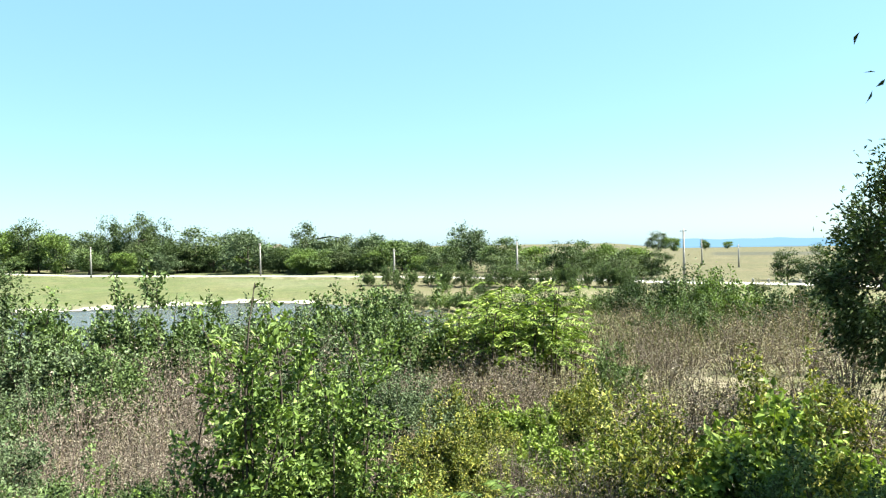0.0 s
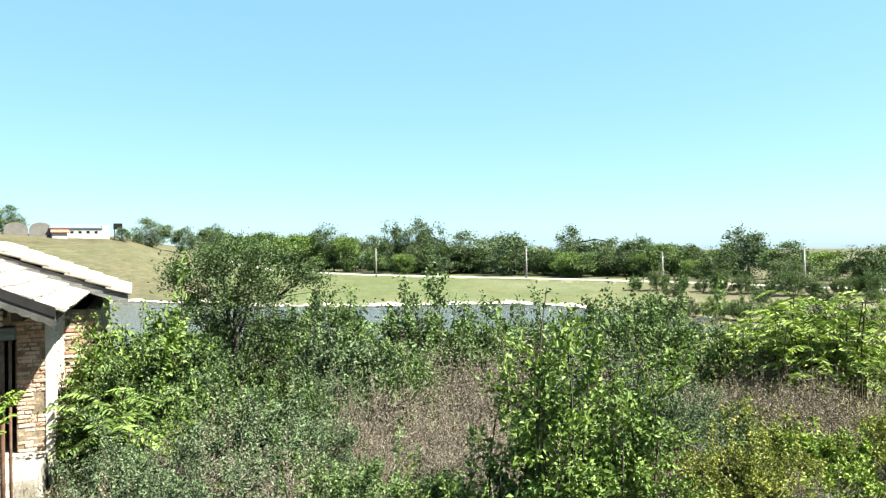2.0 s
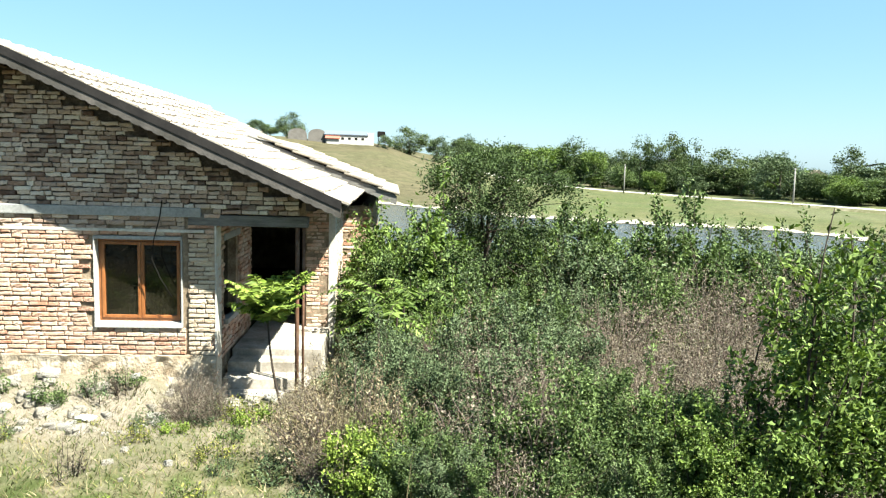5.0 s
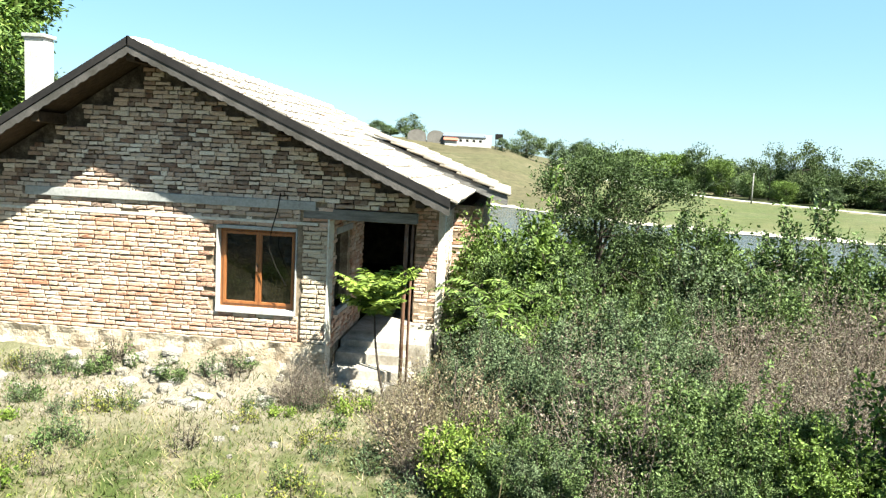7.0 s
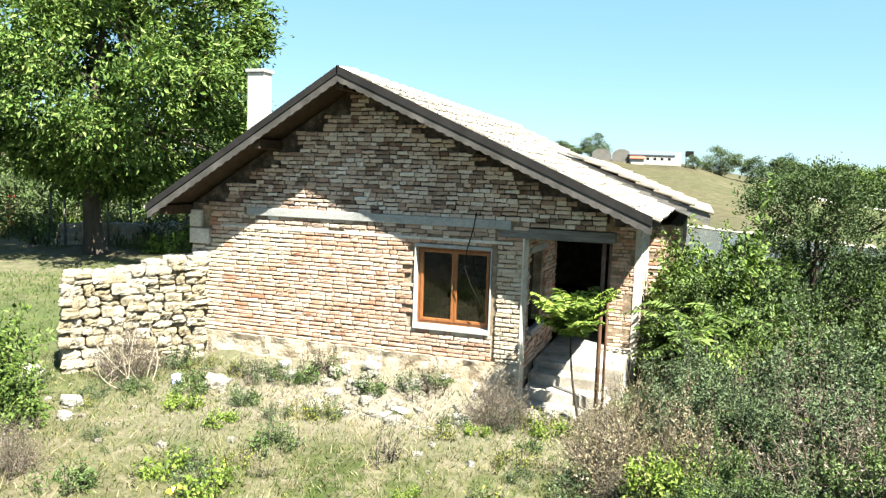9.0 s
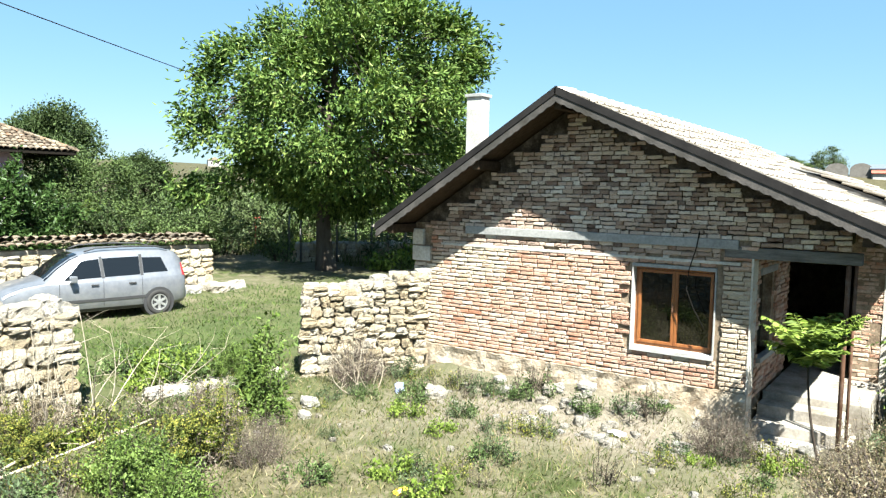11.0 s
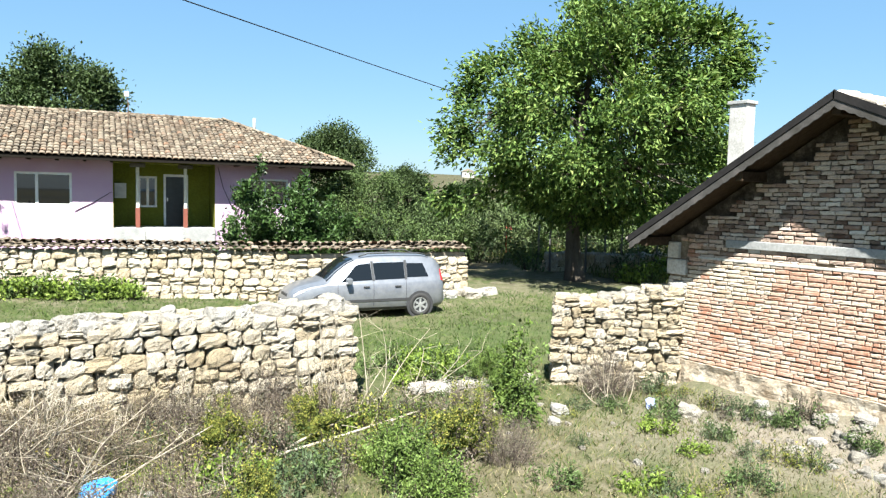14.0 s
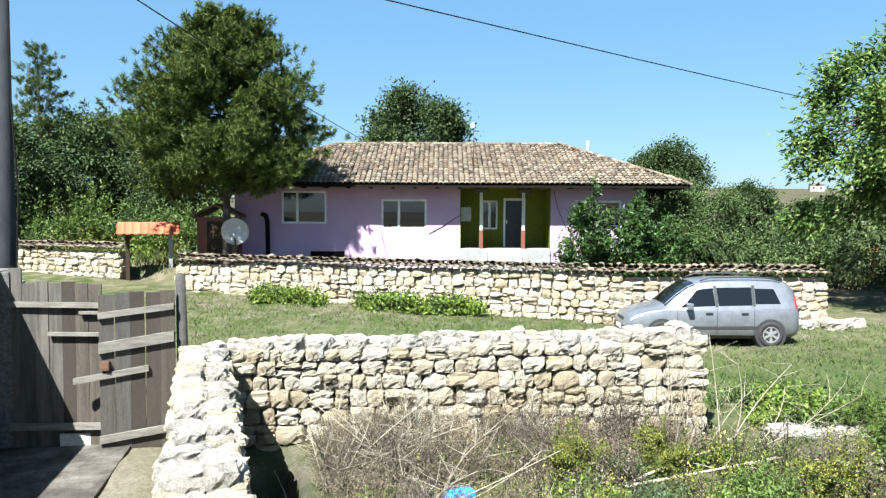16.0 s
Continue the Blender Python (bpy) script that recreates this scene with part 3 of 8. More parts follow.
def bush_meshes(name, seed, rx, ry, tall, leaves, size, mat, stems=26, bark=TWIG, width=0.45, upright=0.35, spread=0.13, bare=0.0, rise=1.0, shoots=5):
    """Many stems from the ground that fork, with leaves along their outer two thirds."""
    rng = np.random.default_rng(seed)
    lines, at, along = [], [], []
    per = max(4, int(leaves / (stems * 5)))
    for i in range(stems):
        a = rng.uniform(0, 6.283)
        q = rng.uniform(0, 1) ** 0.5
        h = tall * (1 - 0.45 * q ** 2.2) * rng.uniform(0.55, 1.12)
        root = np.array([math.cos(a) * rx * q * upright, math.sin(a) * ry * q * upright, -0.15])
        tip = np.array([math.cos(a) * rx * q, math.sin(a) * ry * q, h])
        ln = curve_line(root, tip, 0.12 * tall, 7, rng)
        lines.append((ln, np.linspace(0.018, 0.004, 7) * (0.5 + tall * 0.25)))
        for b in range(4):
            s = ln[rng.integers(2, 6)]
            e = s + unit(rng.normal(size=3) + np.array([0.4 * math.cos(a), 0.4 * math.sin(a), 0.9 * rise])) * tall * rng.uniform(0.12, 0.3)
            e[2] = min(max(e[2], 0.1), tall * 1.1)
            br = curve_line(s, e, 0.04 * tall, 4, rng)
            lines.append((br, np.linspace(0.007, 0.002, 4) * (0.5 + tall * 0.25)))
            t = rng.uniform(0.1, 1.0, per)
            at.append(s + (e - s) * t[:, None] + rng.normal(size=(per, 3)) * spread)
            along.append(unit(np.tile(e - s, (per, 1)) / tall * 3 + rng.normal(size=(per, 3)) * 0.9))
        t = rng.uniform(0.35, 1.0, per)
        at.append(ln[0] + (ln[-1] - ln[0]) * t[:, None] + rng.normal(size=(per, 3)) * spread)
        along.append(unit(rng.normal(size=(per, 3)) + np.array([0, 0, 0.4])))
    for i in range(shoots):
        a, q = rng.uniform(0, 6.283), rng.uniform(0, 0.75)
        root = np.array([math.cos(a) * rx * q, math.sin(a) * ry * q, tall * 0.35])
        tip = root + np.array([rng.normal() * 0.08, rng.normal() * 0.08, 1.0]) * tall * rng.uniform(0.6, 0.95)
        ln = curve_line(root, tip, 0.05 * tall, 5, rng)
        lines.append((ln, np.linspace(0.008, 0.002, 5) * (0.5 + tall * 0.25)))
        m = max(6, per * 2)
        t = rng.uniform(0.1, 1.0, m)
        at.append(root + (tip - root) * t[:, None] + rng.normal(size=(m, 3)) * size * 0.6)
        along.append(unit(rng.normal(size=(m, 3)) + np.array([0, 0, 0.5])))
    wood = mesh_np(name + "_stems", *tubes(lines, 3), bark, True)
    at, along = np.concatenate(at), np.concatenate(along)
    keep = rng.uniform(0, 1, len(at)) >= bare
    at[:, 2] = np.maximum(at[:, 2], 0.02)
    green = mesh_np(name + "_leaves", *leaf_arrays(at[keep], along[keep], size, width, rng), mat)
    return wood, green


def frond_arrays(rng, base, tip, leaflets, length, droop=0.5):
    """One feather-shaped leaf: a rib with leaflets on both sides."""
    rib = np.linspace(0, 1, leaflets + 2)[1:, None] * (tip - base) + base
    s = np.linspace(0, 1, leaflets + 1)
    rib[:, 2] -= droop * np.linalg.norm(tip - base) * s ** 2
    d = unit(np.gradient(rib, axis=0))
    side = unit(np.cross(d, np.array([0, 0, 1.0])))
    at = np.concatenate([rib, rib])
    al = unit(np.concatenate([side + 0.35 * d, -side + 0.35 * d]) + np.array([0, 0, -0.25]) + rng.normal(size=(2 * len(rib), 3)) * 0.12)
    taper = np.concatenate([1 - 0.55 * s ** 2] * 2) * length
    return rib, at, al, taper


def ailanthus_meshes(name, seed, tall, fronds, flen, leaflet=0.11, stems=1, reach=0.0, mat=LEAF_BRIGHT, crown_from=0.75):
    """Thin stems with tufts of long feather-shaped leaves."""
    rng = np.random.default_rng(seed)
    lines, V, F, base = [], [], [], 0
    for s in range(stems):
        a = rng.uniform(0, 6.283)
        root = np.array([math.cos(a), math.sin(a), 0]) * reach * rng.uniform(0.2, 1) + np.array([0, 0, -0.15])
        h = tall * (rng.uniform(0.65, 1.0) if stems > 1 else 1)
        top = root + np.array([rng.normal() * 0.06 * h, rng.normal() * 0.06 * h, h + 0.15])
        ln = curve_line(root, top, 0.05 * h, 7, rng)
        lines.append((ln, np.linspace(0.022, 0.009, 7)))
        for k in range(fronds):
            q = crown_from + (1 - crown_from) * (k + 1) / fronds
            b = root + (top - root) * q
            a = k * 2.4 + rng.uniform(0, 0.8)
            tip = b + np.array([math.cos(a), math.sin(a), rng.uniform(0.15, 0.65)]) * flen * rng.uniform(0.7, 1.1)
            rib, at, al, ls = frond_arrays(rng, b, tip, 11, leaflet)
            lines.append((rib[::2], np.linspace(0.005, 0.002, len(rib[::2]))))
            v, f = leaf_arrays(at, al, 1.0, 0.34, rng, 0.15)
            v = at.repeat(4, 0) + (v - at.repeat(4, 0)) * ls.repeat(4)[:, None]
            V.append(v)
            F.append(f + base)
            base += len(v)
    wood = mesh_np(name + "_stems", *tubes(lines, 5), TWIG, True)
    return wood, mesh_np(name + "_leaves", np.concatenate(V), np.concatenate(F), mat)


def pine_meshes(name, seed, tall, radius, tufts=900, low=1.6):
    """A black pine: whorls of upturned branches set with tufts of needles."""
    rng = np.random.default_rng(seed)
    lines = [(curve_line((0, 0, -0.3), (0.15, 0, tall), 0.15, 10, rng), np.linspace(0.2, 0.02, 10))]
    at, al = [], []
    n = 64
    for i in range(n):
        z = low + (tall - low) * (i + rng.uniform(0, 0.8)) / n
        k = (z - low) / (tall - low)
        reach = radius * (min(1, 0.75 + 1.2 * k) * (1 - k) ** 0.62 + 0.06) * rng.uniform(0.8, 1.15)
        a = i * 2.4 + rng.uniform(-0.4, 0.4)
        b = np.array([math.cos(a) * reach, math.sin(a) * reach, z + 0.22 * reach])
        s = np.array([0.15 * k, 0, z])
        ln = curve_line(s, b, 0.12, 6, rng)
        lines.append((ln, np.linspace(0.05, 0.012, 6) * (1.2 - k)))
        for j in range(max(3, int(tufts / n * (reach / radius + 0.15) * 2.2))):
            t = rng.uniform(0.3, 1.0)
            p = s + (b - s) * t + rng.normal(size=3) * np.array([0.26, 0.26, 0.14]) * (0.5 + reach * 0.3)
            up = unit(np.array([math.cos(a) * 0.6, math.sin(a) * 0.6, 0.9]) + rng.normal(size=3) * 0.35)
            m = 34
            at.append(p + up * rng.uniform(0, 0.22, m)[:, None])
            al.append(unit(up * 0.7 + rng.normal(size=(m, 3)) * 0.6))
    wood = mesh_np(name + "_wood", *tubes(lines, 6), BARK, True)
    at, al = np.concatenate(at), np.concatenate(al)
    return wood, mesh_np(name + "_needles", *leaf_arrays(at, al, 0.2, 0.14, rng, 0.05), NEEDLE)


def blades(name, xs, ys, tall, mat, label, category, seed=3, wide=0.012, lean=0.35, jitter=0.4):
    """Grass blades and dry stalks standing on the ground: one object of kind stuff."""
    rng = np.random.default_rng(seed)
    n = len(xs)
    z = height(xs, ys)
    b = np.stack([xs, ys, z - 0.02], 1)
    h = tall * rng.uniform(1 - jitter, 1 + jitter, n)
    d = np.stack([rng.normal(size=n) * lean, rng.normal(size=n) * lean, np.ones(n)], 1)
    a = rng.uniform(0, 6.283, n)
    s = np.stack([np.cos(a), np.sin(a), np.zeros(n)], 1) * (wide * (0.6 + 0.8 * rng.uniform(size=n)))[:, None]
    mid = b + d * (h * 0.5)[:, None]
    tip = b + d * h[:, None] + np.stack([rng.normal(size=n), rng.normal(size=n), -np.abs(rng.normal(size=n)) * 0.5], 1) * (0.18 * h)[:, None]
    v = np.stack([b - s, b + s, mid + s * 0.7, mid - s * 0.7, tip], 1).reshape(-1, 3)
    k = np.arange(n)[:, None] * 5
    f = np.concatenate([k + [0, 1, 2], k + [0, 2, 3], k + [3, 2, 4]])
    return tagged(new(name, mesh_np(name, v, f, mat)), label, category, kind="stuff")
# ---- masonry pieces ----
def stone_mesh(name, seed, mat, n=4, square=0.22, jag=0.024):
    """A rough stone in a unit box: a rounded block, dented at two scales."""
    rng = np.random.default_rng(seed)
    idx, p, f = {}, [], []
    for ax in range(3):
        o = [k for k in range(3) if k != ax]
        for s in (0, n):
            for i in range(n):
                for j in range(n):
                    q = []
                    for di, dj in ((0, 0), (1, 0), (1, 1), (0, 1)):
                        c = [0, 0, 0]
                        c[ax], c[o[0]], c[o[1]] = s, i + di, j + dj
                        c = tuple(c)
                        if c not in idx:
                            idx[c] = len(p)
                            p.append(c)
                        q.append(idx[c])
                    f.append(q if (s > 0) == (ax != 1) else q[::-1])
    p = np.array(p, float) / n * 2 - 1
    v = p / (np.linalg.norm(p, axis=1) ** square)[:, None] * 0.53
    k = rng.normal(size=(4, 3)) * 2.2
    ph = rng.uniform(0, 6.28, 4)
    v *= (1 + 0.09 * np.sin(p @ k.T + ph).mean(1) * 2)[:, None]
    v += rng.normal(size=v.shape) * jag
    return mesh_np(name, v, f, mat, False)


def brick_mesh(name, seed, mat):
    """A worn handmade brick: rounded arrises, a dented face and ends that are not quite square."""
    rng = np.random.default_rng(seed)
    xs = (-0.5, -0.44, -0.12, 0.16, 0.45, 0.5)
    zs = (-0.5, -0.3, 0.3, 0.5)
    dip = np.zeros((6, 4))
    dip[0] = dip[-1] = 0.07
    dip[:, 0] += 0.07
    dip[:, -1] += 0.07
    dip += np.abs(rng.normal(size=(6, 4))) * 0.035
    wave = rng.normal(size=(6, 2)) * 0.07
    v, f = [], []
    for i, x in enumerate(xs):
        for j, z in enumerate(zs):
            edge = wave[i, 0] if j == 0 else wave[i, 1] if j == 3 else 0.0
            v.append((x + (rng.normal() * 0.012 if i in (0, 5) else 0), -0.5 + dip[i, j], z + edge))
    for x, z in ((-0.48, -0.42), (0.48, -0.42), (0.48, 0.42), (-0.48, 0.42)):
        v.append((x, 0.5, z))
    for i in range(5):
        for j in range(3):
            a = i * 4 + j
            f.append((a, a + 4, a + 5, a + 1))
    f += [(0, 24, 25, 20), (23, 26, 27, 3), (3, 27, 24, 0), (20, 25, 26, 23)]
    return mesh_np(name, v, f, mat)


def joined(meshes, mats4):
    """Arrays of many placed copies of small meshes: (mesh index, 4x4 array) pairs."""
    V, F, base = [], [], 0
    cache = []
    for me in meshes:
        v = np.empty(len(me.vertices) * 3, np.float32)
        me.vertices.foreach_get("co", v)
        cache.append((v.reshape(-1, 3), np.array([p.vertices[:] for p in me.polygons], np.int32)))
    for k, m in mats4:
        v, f = cache[k]
        V.append(v @ m[:3, :3].T + m[:3, 3])
        F.append(f + base)
        base += len(v)
    return np.concatenate(V), np.concatenate(F)


def trs(x, y, z, rz, sx, sy, sz, tx=0.0, ty=0.0):
    return pose(x, y, z, tx, ty, rz) @ Matrix.Diagonal((sx, sy, sz, 1))


STONE_STOPS = [(0.0, (0.309, 0.251, 0.167)), (0.3, (0.36, 0.309, 0.224)), (0.65, (0.411, 0.366, 0.29)), (1.0, (0.469, 0.437, 0.373))]
STONE_ONE = pieces("limestone", STONE_STOPS, True, 3.5, 16, 0.95, 1.0, (0.44, 0.35, 0.22), 0.04, 0.6, None, 0.5)
STONE_MANY = pieces("limestone_many", STONE_STOPS, False, 3.5, 16, 0.95, 1.0, (0.44, 0.35, 0.22), 0.04, 0.6, None, 0.5)
STONE_PALE = pieces("limestone_bleached", [(0.0, (0.324, 0.288, 0.231)), (0.5, (0.373, 0.345, 0.3)), (1.0, (0.429, 0.41, 0.373))], True, 3.5, 16, 0.95, 1.0, (0.194, 0.183, 0.162), 0.04, 0.6, None, 0.5)
MORTAR = surface("earth_mortar", [(0.029, 0.022, 0.014), (0.054, 0.042, 0.027), (0.094, 0.076, 0.054)], 4, 30, 0.95, 0.6)
MORTAR_PALE = surface("pale_mortar", [(0.22, 0.18, 0.125), (0.31, 0.265, 0.2), (0.4, 0.355, 0.285)], 4, 30, 0.95, 0.6)
STONES = [stone_mesh("stone", s, STONE_ONE, 4, 0.42, 0.03) for s in range(8)]
STONES_PALE = [stone_mesh("bleached_stone", s + 20, STONE_PALE, 6, 0.42, 0.026) for s in range(6)]
STONES_MANY = [stone_mesh("stones", s, STONE_MANY, 4, 0.42, 0.03) for s in range(8)]


def rubble_wall(name, label, line, tops, feet, thick, size, seed, limit=290, cap=True, faces=(-1, 1), mortar=None, bed=0.17):
    """A dry rubble wall along a line in plan: a core, stones on its faces and on top, up to limit of them as parts."""
    rng = random.Random(seed)
    wall = empty(name, label, "stone wall", kind="structure")
    core = bmesh.new()
    mats, caps = [], []
    for (a, b), (ta, tb), (fa, fb) in zip(zip(line, line[1:]), zip(tops, tops[1:]), zip(feet, feet[1:])):
        a, b = Vector(a), Vector(b)
        d = b - a
        n = Vector((-d.y, d.x)).normalized()
        ang = math.degrees(math.atan2(d.y, d.x))
        in_ = thick / 2 - bed
        vs = [core.verts.new((*(p + n * s * in_), z)) for p, lo, hi in ((a, fa, ta), (b, fb, tb)) for s in (-1, 1) for z in (lo - 0.3, hi - 0.12)]
        for q in ((0, 1, 3, 2), (4, 6, 7, 5), (0, 4, 5, 1), (2, 3, 7, 6), (0, 2, 6, 4), (1, 5, 7, 3)):
            core.faces.new([vs[i] for i in q])
        L = d.length
        for side in faces:
            h = 0.0
            row = 0
            while True:
                ch = size * rng.uniform(0.7, 1.05)
                lowest = min(fa, fb)
                if lowest + h > max(ta, tb):
                    break
                x = -rng.uniform(0, 0.2)
                while x < L:
                    w = size * rng.uniform(0.75, 1.6)
                    c = min(max(x + w / 2, 0.05), L - 0.05)
                    k = c / L
                    zt, zf = ta + (tb - ta) * k, fa + (fb - fa) * k
                    z = lowest - 0.1 + h + ch / 2
                    if zf - 0.25 < z < zt - 0.35 * ch:
                        parts_ = [(ch, z)] if rng.random() > 0.22 else [(ch * 0.55, z - ch * 0.24), (ch * 0.5, z + ch * 0.27)]
                        for hh, zz in parts_:
                            p = a + d * k + n * side * (thick / 2 - 0.1 + rng.uniform(-0.02, 0.03))
                            mats.append((rng.randrange(8), trs(p.x, p.y, zz, ang + rng.uniform(-5, 5), w * 0.96, rng.uniform(0.26, 0.36), hh * 0.98, rng.uniform(-5, 5), rng.uniform(-5, 5))))
                    x += w
                h += ch * 0.97
                row += 1
        if cap:
            x = 0.0
            while x < L:
                w = size * rng.uniform(0.7, 1.7)
                k = min(x + w / 2, L) / L
                zt = ta + (tb - ta) * k
                cols = max(1, round(thick / 0.26))
                for q in range(cols):
                    p = a + d * k + n * ((q + 0.5) / cols - 0.5) * thick * 0.95
                    hh = size * rng.uniform(0.6, 1.15)
                    caps.append((rng.randrange(6), trs(p.x, p.y, zt - 0.14 + rng.uniform(-0.07, 0.06), ang + rng.uniform(-35, 35), w * 1.05, thick / cols * rng.uniform(0.7, 1.35), hh, rng.uniform(-9, 9), rng.uniform(-9, 9))))
                x += w * 0.93
    part("core", core, mortar or MORTAR, wall, "earth mortar between the stones")
    rng.shuffle(mats)
    for k, m in caps:
        child("coping_stone", STONES_PALE[k], wall, at=m)
    for k, m in mats[:limit]:
        child("stone", STONES[k], wall, at=m)
    rest = [(k, np.array(m)) for k, m in mats[limit:]]
    if rest:
        ob = child("stones", mesh_np("stones", *joined(STONES_MANY, rest), STONE_MANY), wall)
        tagged(ob, kind="stuff")
    return wall
# ---- brick house ----
PLASTER = surface("rough_plaster", [(0.37, 0.337, 0.284), (0.445, 0.418, 0.364), (0.498, 0.478, 0.431)], 2.5, 25, 0.95, 0.6, 0.015)
CONCRETE = surface("concrete", [(0.214, 0.214, 0.209), (0.27, 0.27, 0.259), (0.315, 0.31, 0.293)], 2.0, 30, 0.9, 0.4)
JOINT = surface("lime_joint", [(0.1, 0.072, 0.05), (0.19, 0.145, 0.1), (0.31, 0.25, 0.18)], 5, 40, 0.95, 0.6)
OLD_WOOD = surface("weathered_wood", [(0.071, 0.066, 0.061), (0.122, 0.115, 0.107), (0.173, 0.166, 0.153)], 3, 40, 0.85, 0.5, 0.006, stretch=(8, 1, 8))
DARK_WOOD = surface("dark_tarred_wood", [(0.012, 0.011, 0.011), (0.024, 0.022, 0.021)], 3, 40, 0.8, 0.4, 0.006)
RAKE_WOOD = surface("rake_wood", [(0.037, 0.034, 0.028), (0.06, 0.056, 0.052), (0.097, 0.087, 0.08)], 3, 40, 0.85, 0.5, 0.006)
BROWN_WOOD = surface("brown_wood", [(0.025, 0.016, 0.01), (0.043, 0.03, 0.019), (0.061, 0.043, 0.028)], 3, 40, 0.8, 0.4, 0.006, stretch=(6, 1, 6))
FRAME_WOOD = surface("varnished_wood", [(0.15, 0.051, 0.017), (0.224, 0.085, 0.027), (0.272, 0.116, 0.041)], 4, 40, 0.4, 0.2, 0.003, stretch=(4, 4, 1))
# darker joint copy for the gable, with its shade put into the colour
JOINT_SHADED = surface("shaded_joint", [(0.024, 0.02, 0.016), (0.056, 0.046, 0.037), (0.136, 0.112, 0.092)], 5, 40, 0.95, 0.6)
PANE = glass("window_pane", (0.008, 0.007, 0.005), 0.015, 0.9)
CEMENT_DUSTY = surface("dusty_cement", [(0.15, 0.128, 0.1), (0.29, 0.262, 0.222), (0.39, 0.365, 0.325)], 2.4, 26, 0.95, 0.5)
CEMENT = surface("pale_cement", [(0.303, 0.296, 0.275), (0.376, 0.361, 0.339), (0.433, 0.419, 0.39)], 3.0, 30, 0.9, 0.4)
# near-black for black parts, and for shade painted into rooms and openings
DARK = plain("black_and_room_shade", (0.009, 0.008, 0.007), 0.95)
RUST = surface("rusty_steel", [(0.072, 0.036, 0.021), (0.12, 0.066, 0.042), (0.168, 0.12, 0.09)], 8, 60, 0.8, 0.4)
LOW_STOPS = [(0.0, (0.3, 0.145, 0.09)), (0.18, (0.365, 0.202, 0.135)), (0.5, (0.4, 0.254, 0.18)), (0.8, (0.42, 0.298, 0.225)), (1.0, (0.45, 0.365, 0.29))]
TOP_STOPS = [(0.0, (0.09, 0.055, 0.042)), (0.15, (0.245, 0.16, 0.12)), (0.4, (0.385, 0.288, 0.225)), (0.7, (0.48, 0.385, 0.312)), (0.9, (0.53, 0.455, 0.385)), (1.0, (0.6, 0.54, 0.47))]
PALE_STOPS = [(0.0, (0.375, 0.279, 0.194)), (0.4, (0.423, 0.34, 0.247)), (1.0, (0.481, 0.418, 0.329))]
BRICKS = {}
for key, stops in (("low", LOW_STOPS), ("top", TOP_STOPS), ("pale", PALE_STOPS)):
    dirt = (0.34, 0.3, 0.26) if key == "top" else (0.6, 0.54, 0.46)
    one = pieces("brick_" + key, stops, True, 6, 45, 0.95, 0.8, dirt, 0.012, 0.45)
    many = pieces("brick_many_" + key, stops, False, 6, 45, 0.95, 0.8, dirt, 0.012, 0.45)
    BRICKS[key] = ([brick_mesh("brick", s, one) for s in range(5)], [brick_mesh("bricks", s, many) for s in range(5)], many)

FX, LEFT, COLUMN = -9.95, -8.15, -2.8
RIDGE_Y, RIDGE_Z = -5.3, 4.52
SL, SR = 0.635, 0.438
WIN = (-4.36, -3.24, 0.98, 2.11)


def roof_z(y):
    return RIDGE_Z - (SL * (RIDGE_Y - y) if y < RIDGE_Y else SR * (y - RIDGE_Y))


def lay_bricks(parent, spots, pick):
    """spots: (region, matrix); those that pick() takes become parts, the rest one mesh a region."""
    rng = random.Random(5)
    rest = {}
    taken = 0
    for key, m, where in spots:
        k = rng.randrange(5)
        if taken < 300 and pick(where):
            child("brick", BRICKS[key][0][k], parent, at=m)
            taken += 1
        else:
            rest.setdefault(key, []).append((k, np.array(m)))
    for key, items in rest.items():
        ob = child("bricks", mesh_np("bricks", *joined(BRICKS[key][1], items), BRICKS[key][2]), parent)
        tagged(ob, kind="stuff")


def brick_face(axis, at, span, z0, z1, holes, region, top=None, out=1, seed=1, deep=0.1, rough=1.0):
    """Bricks in stretcher bond on an upright face: axis the plane's normal, span along the other."""
    rng = random.Random(seed)
    spots = []
    z, row = z0, 0
    while z < z1:
        ch = (0.053 if z < 2.5 else 0.052) + rng.uniform(-0.007, 0.007)
        s = span[0] - (0.125 if row % 2 else 0) + rng.uniform(-0.02, 0.02)
        while s < span[1] - 0.02:
            w = min(((0.22 if z < 2.5 else 0.19) if rng.random() > (0.3 if z < 2.5 else 0.5) else 0.115) + rng.uniform(-0.035, 0.03), span[1] - s)
            a, b = max(s, span[0]), min(s + w, span[1])
            c, zz = (a + b) / 2, z + ch / 2 + rng.uniform(-0.006, 0.006)
            s += w + 0.012
            if b - a < 0.05 or any(h[0] < b - 0.02 and h[1] > a + 0.02 and h[2] < zz < h[3] for h in holes):
                continue
            if top and zz > min(top(a), top(b)) - 0.02:
                continue
            key = region(c, zz)
            if not key:
                continue
            push = out * (-deep / 2 + 0.004 + rng.uniform(-0.01, 0.014) * rough)
            if axis == "x":
                m = trs(at + push, c, zz, 90 + rng.uniform(-1.2, 1.2) * rough, b - a, deep, ch * rng.uniform(0.86, 1.08), rng.uniform(-1.2, 1.2) * rough, rng.uniform(-0.8, 0.8) * rough)
            else:
                m = trs(c, at + push, zz, 180 + rng.uniform(-1.2, 1.2) * rough, b - a, deep, ch, rng.uniform(-1.2, 1.2) * rough, rng.uniform(-0.8, 0.8) * rough)
            spots.append((key, m, (c, zz)))
        z += ch + 0.009
        row += 1
    return spots


